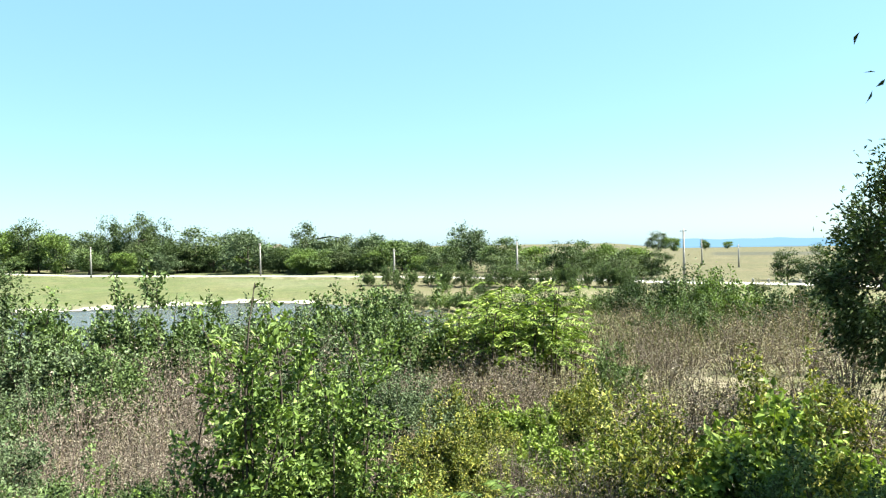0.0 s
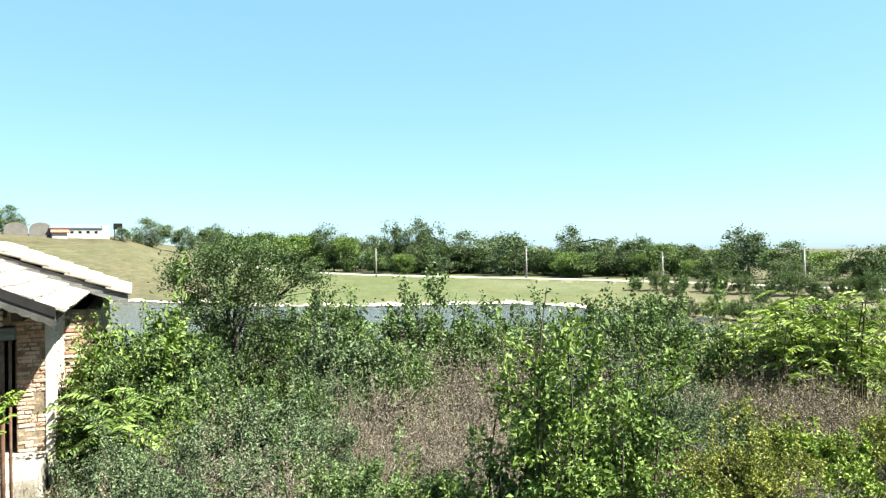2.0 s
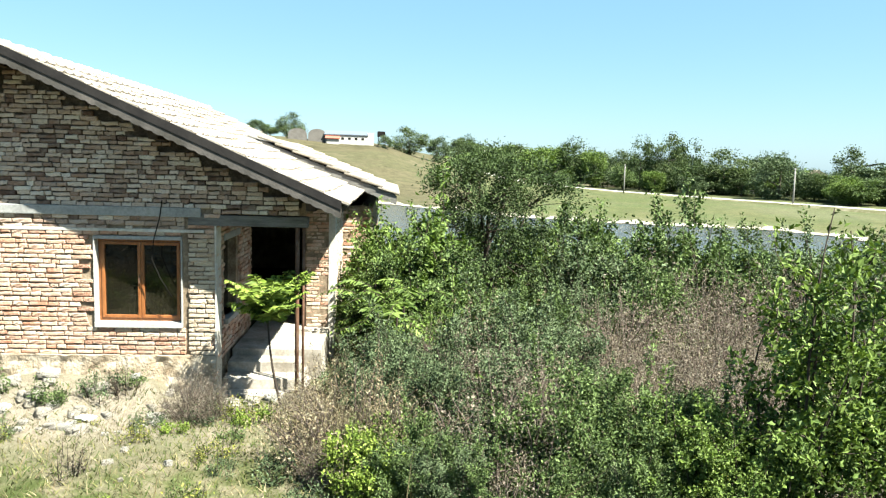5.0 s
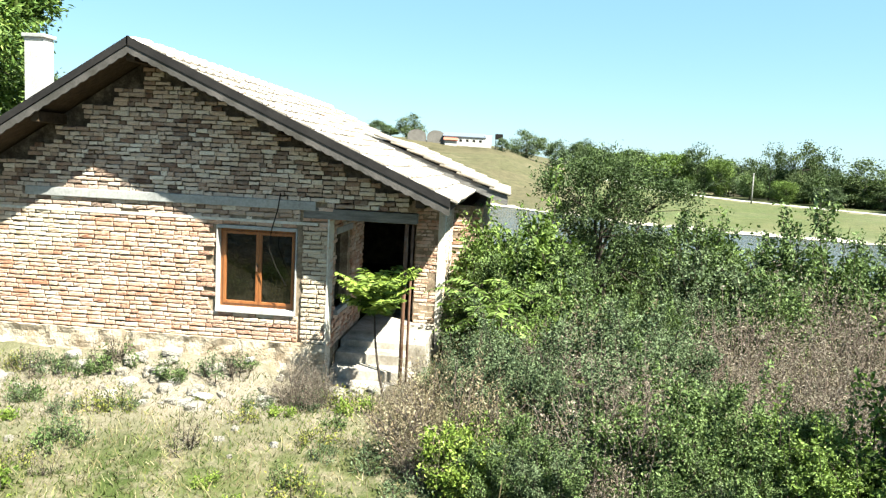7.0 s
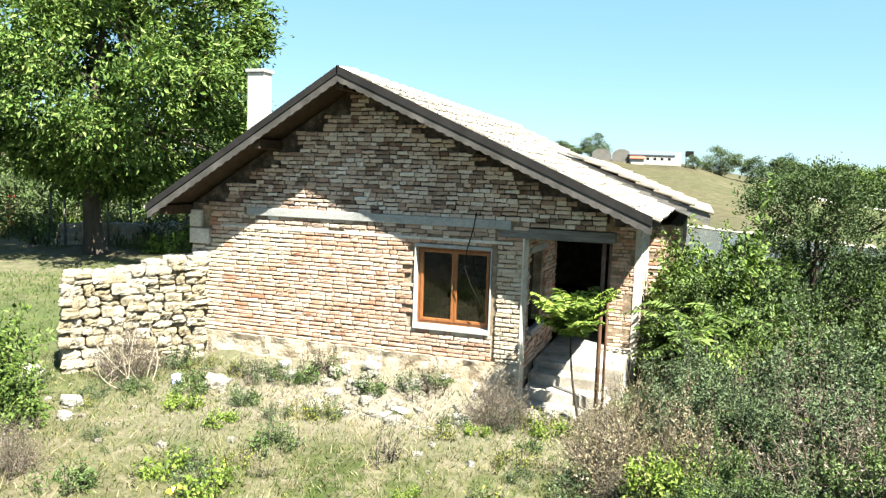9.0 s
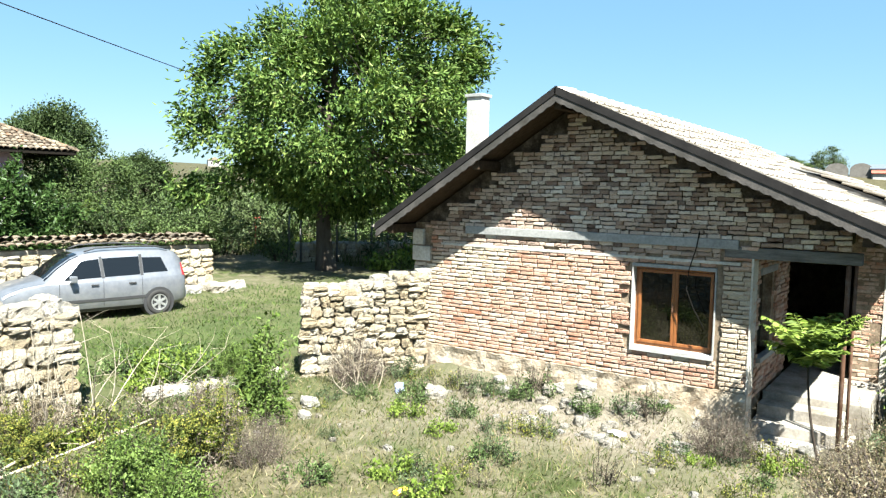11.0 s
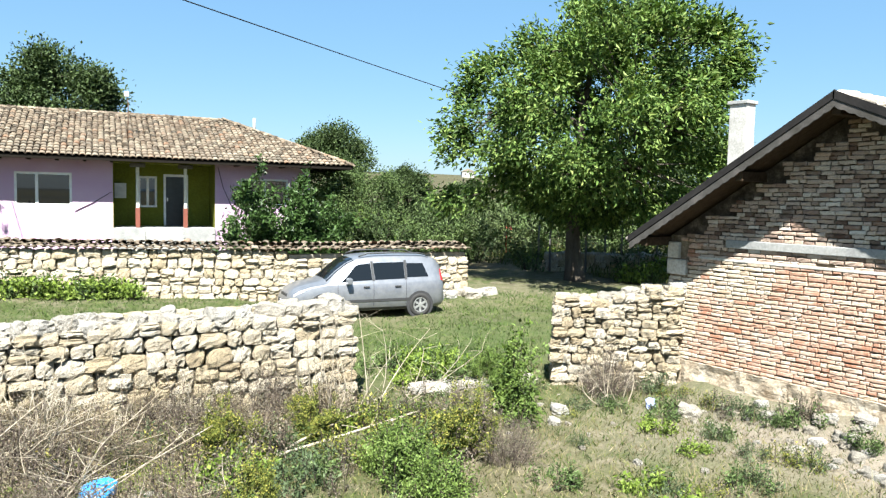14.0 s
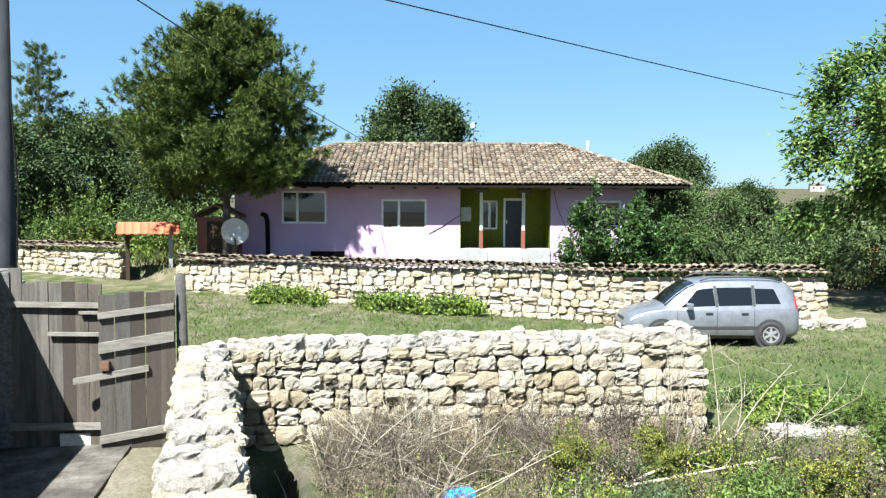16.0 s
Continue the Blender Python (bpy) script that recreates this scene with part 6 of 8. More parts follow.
for i, (az, r, sz, k) in enumerate(back_scrub):
    x, y = polar(az, r)
    put_tree(SCRUB[k], "scrub_bush", "green scrub at the back of the gardens", "bush", stand(x, y, i * 61, sz), "scrub behind the houses", ("wood", "foliage"))
# nearer scrub
KINDS = {
    # radii, height, leaves, leaf length, leaf, stems, options
    "bright": (1.05, 0.95, 2.4, 15000, 0.075, LEAF_BRIGHT, 26, dict(spread=0.05, width=0.55, shoots=2)),
    "green": (1.25, 1.1, 2.2, 22000, 0.062, LEAF_GREEN, 34, dict(spread=0.06, width=0.6, shoots=1)),
    "grey": (1.2, 1.1, 2.0, 24000, 0.05, LEAF_GREY, 36, dict(spread=0.06, width=0.62, bare=0.03, shoots=1)),
    "dry": (1.15, 1.0, 1.5, 6500, 0.045, LEAF_DRY, 54, dict(bark=DEAD, spread=0.1, bare=0.2, shoots=6)),
    "yellow": (0.9, 0.85, 1.3, 8500, 0.062, LEAF_YELLOW, 22, dict(spread=0.045, width=0.5)),
    "lime": (1.0, 0.9, 1.0, 10000, 0.078, LEAF_LIME, 30, dict(spread=0.05, width=0.6)),
    "tan": (1.2, 1.1, 1.3, 6500, 0.045, LEAF_TAN, 60, dict(bark=DEAD, spread=0.12, bare=0.1, shoots=7)),
    "low": (1.0, 0.9, 0.85, 5200, 0.06, LEAF_BRIGHT, 44, dict(spread=0.09, width=0.55)),
}
NEAR, AFAR = {}, {}
for j, (k, (rx, ry, tall, n, size, m, stems, more)) in enumerate(KINDS.items()):
    NEAR[k] = [bush_meshes(k, 70 + 4 * j + i, rx, ry, tall, n, size, m, stems=stems, **more) for i in range(2)]
    AFAR[k] = [bush_meshes(k + "_far", 72 + 4 * j + i, rx, ry, tall, n * 2 // 5, size * 1.35, m, stems=stems * 2 // 3, **more) for i in range(2)]
SPROUT = bush_meshes("sprout", 97, 0.62, 0.6, 3.15, 7500, 0.075, LEAF_BRIGHT, stems=15, spread=0.05, width=0.55, upright=0.5, shoots=0)
put_tree(SPROUT, "bright_bush", "tall leafy bright green sprouts above the scrub", "bush", stand(*polar(58.6, 7.7)), names=("wood", "foliage"))
put_tree(SPROUT, "bright_bush", "tall leafy bright green sprouts above the scrub", "bush", stand(*polar(53.5, 8.2), 90, 0.85), names=("wood", "foliage"))
WORDS = {"bright": "leafy bright green bush", "green": "dense green bush", "grey": "grey-green small-leaved bush", "dry": "brown dried-out twiggy bush", "yellow": "yellowing bush", "low": "low bright green weeds", "lime": "yellow-green leafy bush", "tan": "tan dried-out brush"}
# bearing, distance, size, kind
near = []
near += [(59, 7.6, 0.62, "bright"), (61.5, 8, 0.5, "grey"), (55.5, 8, 0.6, "bright"), (57, 7.2, 0.5, "dry"), (52.6, 8.2, 0.5, "bright")]
near += [(64, 7.6, 0.62, "grey"), (67.5, 8, 0.62, "green"), (71.5, 7.8, 0.66, "green"), (75.5, 8.2, 0.85, "tan"), (66, 9.6, 0.7, "dry"), (70, 10, 0.75, "dry"), (74, 10, 0.62, "grey"), (69.2, 7.4, 0.6, "green"), (73.4, 7.6, 0.5, "dry"), (65.8, 7.2, 0.5, "yellow"), (78, 10.5, 0.8, "grey"), (79.5, 8.6, 1.0, "dry"), (82.5, 9, 1, "dry"), (82, 11, 1.0, "tan"), (85.5, 10.5, 0.85, "dry"), (86, 8.6, 0.75, "tan")]
near += [(77.5, 8, 0.62, "dry"), (80.5, 8, 0.8, "dry"), (73, 12, 0.8, "dry"), (68, 12.5, 0.9, "dry"), (90.5, 8.4, 0.6, "tan"), (92.5, 8.8, 0.5, "tan")]
near += [(93.0, 7.7, 0.78, "tan"), (91.2, 6.9, 0.5, "lime"), (90.3, 7.4, 0.6, "low"), (90.4, 8.9, 0.7, "grey"), (84, 7.6, 0.55, "low"), (89.5, 10.2, 0.42, "grey"), (88, 11.5, 0.5, "bright")]
near += [(89.8, 13, 1.05, "bright"), (88.2, 13.6, 1.1, "bright"), (86, 13.2, 0.8, "green"), (89.0, 12.4, 0.8, "green"), (90.6, 13.4, 1.1, "bright"), (91.3, 12.6, 0.5, "bright"), (88, 14.6, 0.95, "green"), (85, 14.5, 0.9, "green"), (91.5, 12, 0.5, "low")]
near += [(84.5, 17.5, 0.8, "grey"), (81, 16.5, 0.8, "green"), (78, 15.5, 0.8, "green"), (75.5, 17, 0.85, "grey"), (79, 21, 1, "bright"), (75.5, 22, 0.95, "green"), (72, 15, 0.9, "dry"), (86, 22, 1.1, "green"), (83, 25, 1.1, "green")]
near += [(66, 16, 1, "dry"), (62.5, 13, 0.85, "dry"), (69, 20, 1, "dry"), (66.5, 21, 1, "dry"), (64, 18, 0.9, "dry"), (71, 24, 1.1, "green"), (68, 25, 1.2, "green"), (65.5, 24.5, 1.15, "green"), (74, 26, 1, "bright"), (77, 27, 1, "green"), (80.5, 29, 1.1, "green")]
near += [(60.5, 19, 0.95, "dry"), (57.5, 18, 0.9, "grey"), (55, 20, 0.95, "dry"), (52, 17, 0.9, "dry"), (50.5, 15, 0.8, "dry"), (53, 14.5, 0.85, "grey"), (49.5, 18.5, 0.9, "dry"), (47.5, 17.5, 0.85, "tan"), (45.5, 18.5, 0.8, "tan"), (50, 22, 1, "green"), (53.5, 24, 1, "green"), (57, 25, 1, "green"), (61, 26, 1, "grey")]
near += [(48.5, 9.4, 0.6, "yellow"), (46, 10.5, 0.66, "yellow"), (44, 8.6, 0.6, "yellow"), (42.5, 12, 0.7, "yellow"), (40, 10, 0.6, "dry"), (45, 13.5, 0.8, "yellow"), (49, 12.4, 0.75, "grey"), (47, 14, 0.8, "dry"), (41.5, 14, 0.75, "lime"), (38.5, 13, 0.7, "lime"), (36, 11, 0.62, "tan"), (38, 8.8, 0.6, "dry")]
near += [(50.5, 7.4, 0.6, "low"), (47, 7.2, 0.62, "yellow"), (43.5, 7.2, 0.95, "low"), (41.5, 6.8, 0.95, "low"), (39.5, 7, 0.9, "low"), (36.5, 7.6, 0.7, "dry"), (34, 7.6, 0.75, "tan"), (32, 8.8, 0.95, "yellow"), (29.5, 9.2, 0.9, "yellow"), (27, 8.8, 1.0, "tan"), (24.5, 8.6, 1.0, "lime"), (22, 9, 1.2, "lime"), (19.5, 8.8, 1.1, "yellow"), (17, 8.6, 1.2, "lime"), (20.5, 7.2, 0.7, "green"), (24, 7, 0.7, "tan")]
near += [(27.5, 7.4, 0.7, "lime"), (30.5, 7, 0.6, "lime")]
near += [(31, 11.5, 0.9, "yellow"), (28, 12, 1, "dry"), (25, 12.5, 1.1, "tan"), (21.5, 12, 1.2, "yellow"), (18, 12.5, 1.2, "tan"), (33.5, 12.5, 0.7, "lime"), (35, 15, 0.8, "yellow"), (31, 16, 0.9, "tan"), (27, 17, 0.9, "dry"), (23.5, 16.5, 0.9, "tan"), (20, 17, 1, "tan"), (17.5, 16, 1, "tan"), (33.5, 19.5, 0.42, "green"), (30, 23, 0.8, "dry"), (37, 18, 0.9, "tan"), (41, 18.5, 0.9, "tan")]
near += [(39, 22, 0.9, "dry"), (43.5, 21, 0.9, "tan")]
near += [(35, 26, 0.9, "tan"), (32, 29, 1, "tan"), (28.5, 30, 0.9, "tan"), (25, 28, 0.9, "tan"), (21, 27, 0.7, "tan"), (18, 25, 0.8, "dry"), (47, 27, 1, "tan"), (43, 30, 0.6, "green"), (39, 33, 0.6, "grey"), (51, 32, 1.1, "green"), (55, 33, 1.1, "grey"), (60, 34, 1.1, "grey"), (64, 36, 1.1, "green")]
near += [(46.5, 8.0, 0.7, "lime"), (44.0, 10.8, 0.8, "yellow"), (38.0, 10.6, 0.8, "lime"), (33.0, 8.2, 0.8, "tan"), (35.5, 13.0, 0.9, "yellow"), (41.0, 9.0, 0.6, "yellow"), (30.0, 13.5, 0.9, "tan"), (48.0, 11.0, 0.7, "tan"), (43.0, 16.0, 0.8, "tan"), (36.0, 16.5, 0.8, "tan")]
near += [(97.0, 9.1, 0.3, "dry"), (103.5, 9.3, 0.25, "dry"), (95.5, 8.6, 0.5, "tan"), (94.0, 9.4, 0.6, "tan"), (83.5, 8.2, 0.62, "grey"), (81.0, 10.0, 0.95, "grey"), (36, 9.5, 0.6, "lime"), (34.5, 10.5, 0.7, "lime"), (37.5, 6.6, 0.6, "lime")]
near += [(30, 38, 1.0, "tan"), (27, 42, 1.0, "tan"), (34, 40, 1.0, "tan"), (38, 42, 1.0, "tan"), (24, 36, 1.0, "tan"), (21, 40, 1.0, "tan"), (41, 46, 1.0, "tan"), (36, 48, 1.0, "tan"), (32, 50, 1.0, "tan")]
near += [(62.5, 22, 1.0, "green"), (59, 22, 1.0, "grey"), (75, 20, 0.95, "grey"), (70, 18, 1.0, "green"), (72.5, 21, 1.0, "green"), (78, 24, 1.3, "green"), (81.5, 22, 1.1, "green"), (62.5, 9.5, 0.85, "dry"), (65, 11, 0.85, "dry"), (60, 11, 0.8, "dry"), (74.5, 8.8, 0.75, "dry"), (88, 6.7, 0.42, "green"), (85, 6.5, 0.4, "grey"), (82, 6.4, 0.42, "green"), (79, 6.4, 0.5, "dry"), (91.5, 7.0, 0.4, "tan"), (76, 6.4, 0.42, "green"), (72, 6.5, 0.4, "grey"), (68.5, 6.6, 0.42, "green"), (77.5, 7.1, 0.72, "green"), (80.8, 7.2, 0.8, "dry"), (93.5, 7.6, 0.5, "tan"), (95.0, 7.2, 0.3, "dry")]
near += [(70.8, 6.8, 0.66, "green"), (66.0, 7.6, 0.66, "green"), (73.5, 7.0, 0.66, "green"), (75.8, 7.4, 0.7, "green"), (67.5, 7.0, 0.5, "bright"), (63.0, 6.9, 0.45, "bright"), (45.5, 17.0, 0.8, "dry"), (42.5, 17.5, 0.85, "dry"), (40.0, 17.0, 0.8, "dry"), (48.0, 16.0, 0.8, "dry")]
near += [(31.0, 40, 0.6, "green"), (29.2, 40, 0.75, "green"), (27.6, 42, 0.7, "green"), (24.5, 44, 0.5, "green")]
near += [(33.0 + 1.5 * i, 100.0 + 1.55 * i, 0.85 + 0.2 * math.sin(2.3 * i), "green") for i in range(14)]
near_rng = random.Random(31)
for i, (az, r, s, k) in enumerate(near):
    s *= near_rng.uniform(0.85, 1.2) * (1 if r < 19 or az > 78.5 else 1.4 if r < 26 else 1.6) * (1 if k not in ("green", "grey") else 0.86 if 60 < az < 80 and r < 14 else 1)
    x, y = polar(az, r)
    put_tree((NEAR if r < 13.2 else AFAR)[k][i % 2], k + "_bush" if k not in ("low",) else "weed_clump", WORDS[k] + " in the overgrown plot", "bush", stand(x, y, i * 83, s), "scrub of the plot", ("wood", "foliage"))
TALL = bush_meshes("tall_weed", 98, 0.22, 0.2, 1.45, 900, 0.085, LEAF_BRIGHT, stems=6, spread=0.05, width=0.55, upright=0.6, shoots=1)
for x, y, sz in ((-6.88, -8.3, 1.0), (-6.6, -7.9, 0.7), (-4.0, -7.0, 0.6)):
    put_tree(TALL, "tall_weed", "tall thin weed with bright green leaves in the yard", "weed", stand(x, y, 50 * x, sz), "weeds of the yard", ("wood", "foliage"))
def build_sapling(at, tall, fronds, reach, seed):
    """One young tree of heaven: a stem and a crown of feathery leaves."""
    rng = np.random.default_rng(seed)
    top = empty("ailanthus_sapling", "young tree of heaven with feathery leaves by the porch", "sapling", at)
    ln = curve_line((0, 0, -0.15), (0.04, -0.2, tall), 0.06, 8, rng)
    new("stem", mesh_np("stem", *tubes([(ln, np.linspace(0.02, 0.009, 8))], 6), TWIG, True)).parent = top
    V, F, base = [], [], 0
    for k in range(fronds):
        b = ln[-1] * (0.84 + 0.16 * (k + 1) / fronds)
        a = k * 2.4 + rng.uniform(0, 0.6)
        tip = b + np.array([math.cos(a), math.sin(a), rng.uniform(0.6, 1.35)]) * reach * rng.uniform(0.75, 1.1)
        rib, spots_, al, ls = frond_arrays(rng, b, tip, 17, 0.19, 0.22)
        v, f = leaf_arrays(spots_, al, 1.0, 0.36, rng, 0.15)
        v = spots_.repeat(4, 0) + (v - spots_.repeat(4, 0)) * ls.repeat(4)[:, None]
        rv, rf = tubes([(np.vstack([b[None], rib]), np.linspace(0.006, 0.002, len(rib) + 1))], 4)
        V += [v, rv]
        F += [f + base, rf[:, [0, 1, 2]] + base + len(v), rf[:, [0, 2, 3]] + base + len(v)]
        base += len(v) + len(rv)
    new("leaves", mesh_np("leaves", np.concatenate(V), np.concatenate(F), LEAF_LIME)).parent = top


build_sapling(stand(-9.45, -1.83), 1.32, 26, 0.52, 101)
AILS = [ailanthus_meshes("ailanthus_group", 102 + i, 2.6, 9, 0.8, 0.19, stems=12, reach=1.1, mat=LEAF_LIME, crown_from=0.45) for i in range(2)]
for i, (az, r, s) in enumerate([(45.0, 22.5, 0.95), (41.6, 21.5, 1.2), (39.8, 21.0, 1.3), (38.2, 21.5, 1.0), (43.4, 23.0, 1.1)]):
    x, y = polar(az, r)
    put_tree(AILS[i % 2], "ailanthus_thicket", "bright green thicket of young trees of heaven", "sapling", stand(x, y, i * 70, s), "trees of heaven", ("wood", "leaves"))
AILL = ailanthus_meshes("ailanthus_low", 105, 0.9, 7, 0.5, 0.13, stems=4, reach=0.3, crown_from=0.5)
for i, (az, r, s) in enumerate([(84.5, 8.4, 0.9), (83, 7.8, 0.7), (86.0, 9.0, 0.9), (90.5, 11.0, 1.3), (91.2, 11.8, 1.5), (89.6, 11.6, 1.4), (88.6, 12.2, 1.6), (80, 9.0, 0.8), (41, 7.6, 1.0), (45.5, 7.0, 0.8)]):
    x, y = polar(az, r)
    put_tree(AILL, "ailanthus_sapling", "low feathery shoots of tree of heaven", "sapling", stand(x, y, i * 70, s), "trees of heaven", ("wood", "leaves"))
# ---- car ----
def build_car():
    at = Matrix(((0.978, 0.207, 0, 0), (-0.207, 0.978, 0, 0), (0, 0, 1, 0), (0, 0, 0, 1)))
    near_rear = Vector((-11.2, -17.2, 0))
    o = near_rear - at.to_3x3() @ Vector((0.76, 0.80, 0))
    at.translation = (o.x, o.y, ground_z(o.x, o.y) - 0.02)
    car = empty("car", "silver-grey family minivan parked on the grass", "car", at)
    paint, nt, b = material("silver_paint")
    b.inputs["Base Color"].default_value = (0.2, 0.21, 0.23, 1)
    b.inputs["Metallic"].default_value = 0.55
    b.inputs["Roughness"].default_value = 0.38
    b.inputs["Coat Weight"].default_value = 0.5
    dust = ramp(nt, noise_tex(nt, 5, 5, 0.7), [(0.35, (0.17, 0.18, 0.2)), (0.65, (0.23, 0.235, 0.25))])
    nt.links.new(dust, b.inputs["Base Color"])
    black = plain("black_plastic", (0.03, 0.03, 0.032), 0.6)
    rubber = plain("tyre_rubber", (0.035, 0.034, 0.033), 0.85)
    alloy = plain("alloy", (0.5, 0.5, 0.5), 0.35, 0.7)
    lamp = plain("lamp_glass", (0.62, 0.64, 0.66), 0.15)
    red = plain("red_lamp", (0.4, 0.02, 0.02), 0.25)
    seatm = plain("seat_fabric", (0.06, 0.06, 0.07), 0.9)
    tint = glass("car_glass", (0.006, 0.007, 0.008), 0.03, 0.55)
    st = np.array([  # x, sill, belt, roof, half width, half roof
        (0.0, .36, .60, .64, .70, .60), (0.04, .30, .93, .98, .79, .68), (0.1, .27, 1.0, 1.42, .83, .62), (0.25, .24, .98, 1.58, .86, .62), (0.6, .21, .96, 1.65, .87, .63), (1.2, .2, .94, 1.675, .872, .64), (2.0, .2, .92, 1.665, .872, .64), (2.45, .2, .91, 1.62, .871, .635),
        (2.75, .2, .91, 1.50, .87, .625), (3.05, .2, .92, 1.29, .868, .63), (3.3, .2, .93, 1.07, .862, .66), (3.42, .2, .92, .985, .858, .70), (3.8, .21, .86, .91, .835, .66), (4.1, .24, .74, .82, .77, .6), (4.25, .28, .62, .70, .69, .55), (4.317, .34, .5, .54, .6, .5)])

    def ring(x):
        s = [np.interp(x, st[:, 0], st[:, k]) for k in range(1, 6)]
        zb, belt, roof, hw, rw = s
        return [(hw * 0.9, zb), (hw * 0.985, zb + 0.1), (hw, (zb + belt) * 0.5), (hw * 0.985, belt - 0.03), (hw * 0.965, belt), (rw + 0.0, roof - 0.075), (rw * 0.86, roof - 0.025), (rw * 0.5, roof - 0.004), (0.0, roof)]

    xs = sorted(set(list(np.linspace(0.1, 4.25, 50)) + [0.0, 0.04, 4.317]))
    bm = bmesh.new()
    rows = []
    for x in xs:
        r = ring(x)
        pts = [(x, y, z) for y, z in r] + [(x, -y, z) for y, z in r[-2::-1]]
        rows.append([bm.verts.new(p) for p in pts])
    for a, c in zip(rows, rows[1:]):
        for i in range(len(a) - 1):
            bm.faces.new((a[i], a[i + 1], c[i + 1], c[i]))
        bm.faces.new((a[-1], a[0], c[0], c[-1]))
    bm.faces.new(rows[0])
    bm.faces.new(rows[-1][::-1])
    part("body", bm, paint, car, "silver-grey painted body", smooth=True)

    def panel(name, x0, x1, v0, v1, mat, side, label="", off=0.006, slant0=0.0, slant1=0.0, parent=car, n=6, m=4):
        q = bmesh.new()
        grid = []
        for i in range(n + 1):
            row = []
            for j in range(m + 1):
                v = v0 + (v1 - v0) * j / m
                f = j / m
                a, c = x0 + slant0 * f, x1 + slant1 * f
                x = a + (c - a) * i / n
                r = ring(x)
                k = min(int(v), len(r) - 2)
                t = v - k
                y, z = r[k][0] + (r[k + 1][0] - r[k][0]) * t, r[k][1] + (r[k + 1][1] - r[k][1]) * t
                row.append(q.verts.new((x, side * (y + off), z + (off if v > 5 else 0))))
            grid.append(row)
        for i in range(n):
            for j in range(m):
                q.faces.new((grid[i][j], grid[i + 1][j], grid[i + 1][j + 1], grid[i][j + 1]))
        ob = part(name, q, mat, parent, label, smooth=True)
        return ob
    for s in (1, -1):
        panel("side_window", 2.12, 2.98, 4.14, 4.8, tint, s, "dark side glass", slant0=0.03, slant1=-0.42)
        panel("side_window", 1.2, 2.04, 4.14, 4.8, tint, s, "dark side glass", slant0=0.0, slant1=0.03)
        panel("side_window", 0.5, 1.12, 4.18, 4.76, tint, s, "dark quarter glass", slant0=0.14, slant1=0.0)
        panel("pillar_trim", 2.045, 2.115, 4.1, 4.88, black, s, slant1=0.03, slant0=0.03)
        panel("pillar_trim", 1.125, 1.195, 4.1, 4.88, black, s)
        panel("side_moulding", 0.95, 3.2, 1.55, 1.8, black, s, "dark rubber side strip", off=0.012, n=16, m=2)
        panel("sill_trim", 1.1, 3.1, 0.1, 0.8, black, s, off=0.004, n=12, m=2)
        for x in (2.2, 1.32):
            part("door_handle", boxes(((x, s * 0.872 - 0.01, 0.82), (x + 0.17, s * 0.872 + 0.022, 0.855))), black, car, bevel=0.006)
        for x in (2.08, 1.16, 3.06):
            panel("door_seam", x, x + 0.012, 0.9, 4.05, black, s, off=0.003, n=1, m=10)
        part("mirror", boxes(((2.72, s * 0.88 - 0.02 if s > 0 else s * 0.88 - 0.17, 0.93), (2.86, s * 0.88 + 0.17 if s > 0 else s * 0.88 + 0.02, 1.09))), paint, car, bevel=0.03)
        panel("headlight", 3.92, 4.2, 2.9, 3.95, lamp, s, "clear headlamp glass", off=0.012)
        panel("tail_lamp", 0.03, 0.14, 3.0, 4.7, red, s, "red tail lamp", off=0.01)
        part("roof_rail", tube_bm([(0.45, s * 0.6, 1.62), (0.7, s * 0.605, 1.70), (1.5, s * 0.615, 1.72), (2.2, s * 0.61, 1.70), (2.45, s * 0.605, 1.62)], [0.018] * 5, 8), black, car, "dark roof rail", smooth=True)
        for x in (0.76, 3.455):
            # body is not cut: a black disc paints the wheel well's shade
            arch = tube_bm([(x, s * 0.55, 0.31), (x, s * 0.874, 0.31)], [0.385, 0.385], 28)
            part("wheel_well_shade", arch, black, car, "black disc with the shade of the wheel well in its colour")
            w = new("wheel")
            w.parent = car
            w.location = (x, s * 0.80, 0.31)
            prof = [(-0.1, 0.2), (-0.1, 0.29), (-0.075, 0.312), (0.075, 0.312), (0.1, 0.29), (0.1, 0.2)]
            t = bmesh.new()
            rr = [[t.verts.new((math.cos(k * math.pi / 16) * r, y, math.sin(k * math.pi / 16) * r)) for y, r in prof] for k in range(32)]
            for k in range(32):
                c, d = rr[k], rr[(k + 1) % 32]
                for i in range(len(prof)):
                    j = (i + 1) % len(prof)
                    t.faces.new((c[i], c[j], d[j], d[i]))
            part("tyre", t, rubber, w, "black rubber tyre", smooth=True)
            rim = bmesh.new()
            for k in range(6):
                a = k * math.pi / 3
                box(rim, (-0.028, s * 0.085 - 0.012, 0.03), (0.028, s * 0.085 + 0.012, 0.195), Matrix.Rotation(a, 4, "Y"))
            for k in range(24):
                a = k * math.pi / 12
                box(rim, (-0.028, s * 0.08 - 0.025, 0.178), (0.028, s * 0.08 + 0.025, 0.203), Matrix.Rotation(a, 4, "Y"))
            box(rim, (-0.05, s * 0.085 - 0.02, -0.05), (0.05, s * 0.085 + 0.02, 0.05))
            part("rim", rim, alloy, w, "six-spoke alloy rim")
            part("brake", tube_bm([(0, s * 0.02, 0), (0, s * 0.05, 0)], [0.19, 0.19], 20), black, w)
    # windscreen and bonnet details
    q = bmesh.new()
    grid = []
    for i in range(9):
        x = 2.58 + 0.76 * i / 8
        r = ring(x)
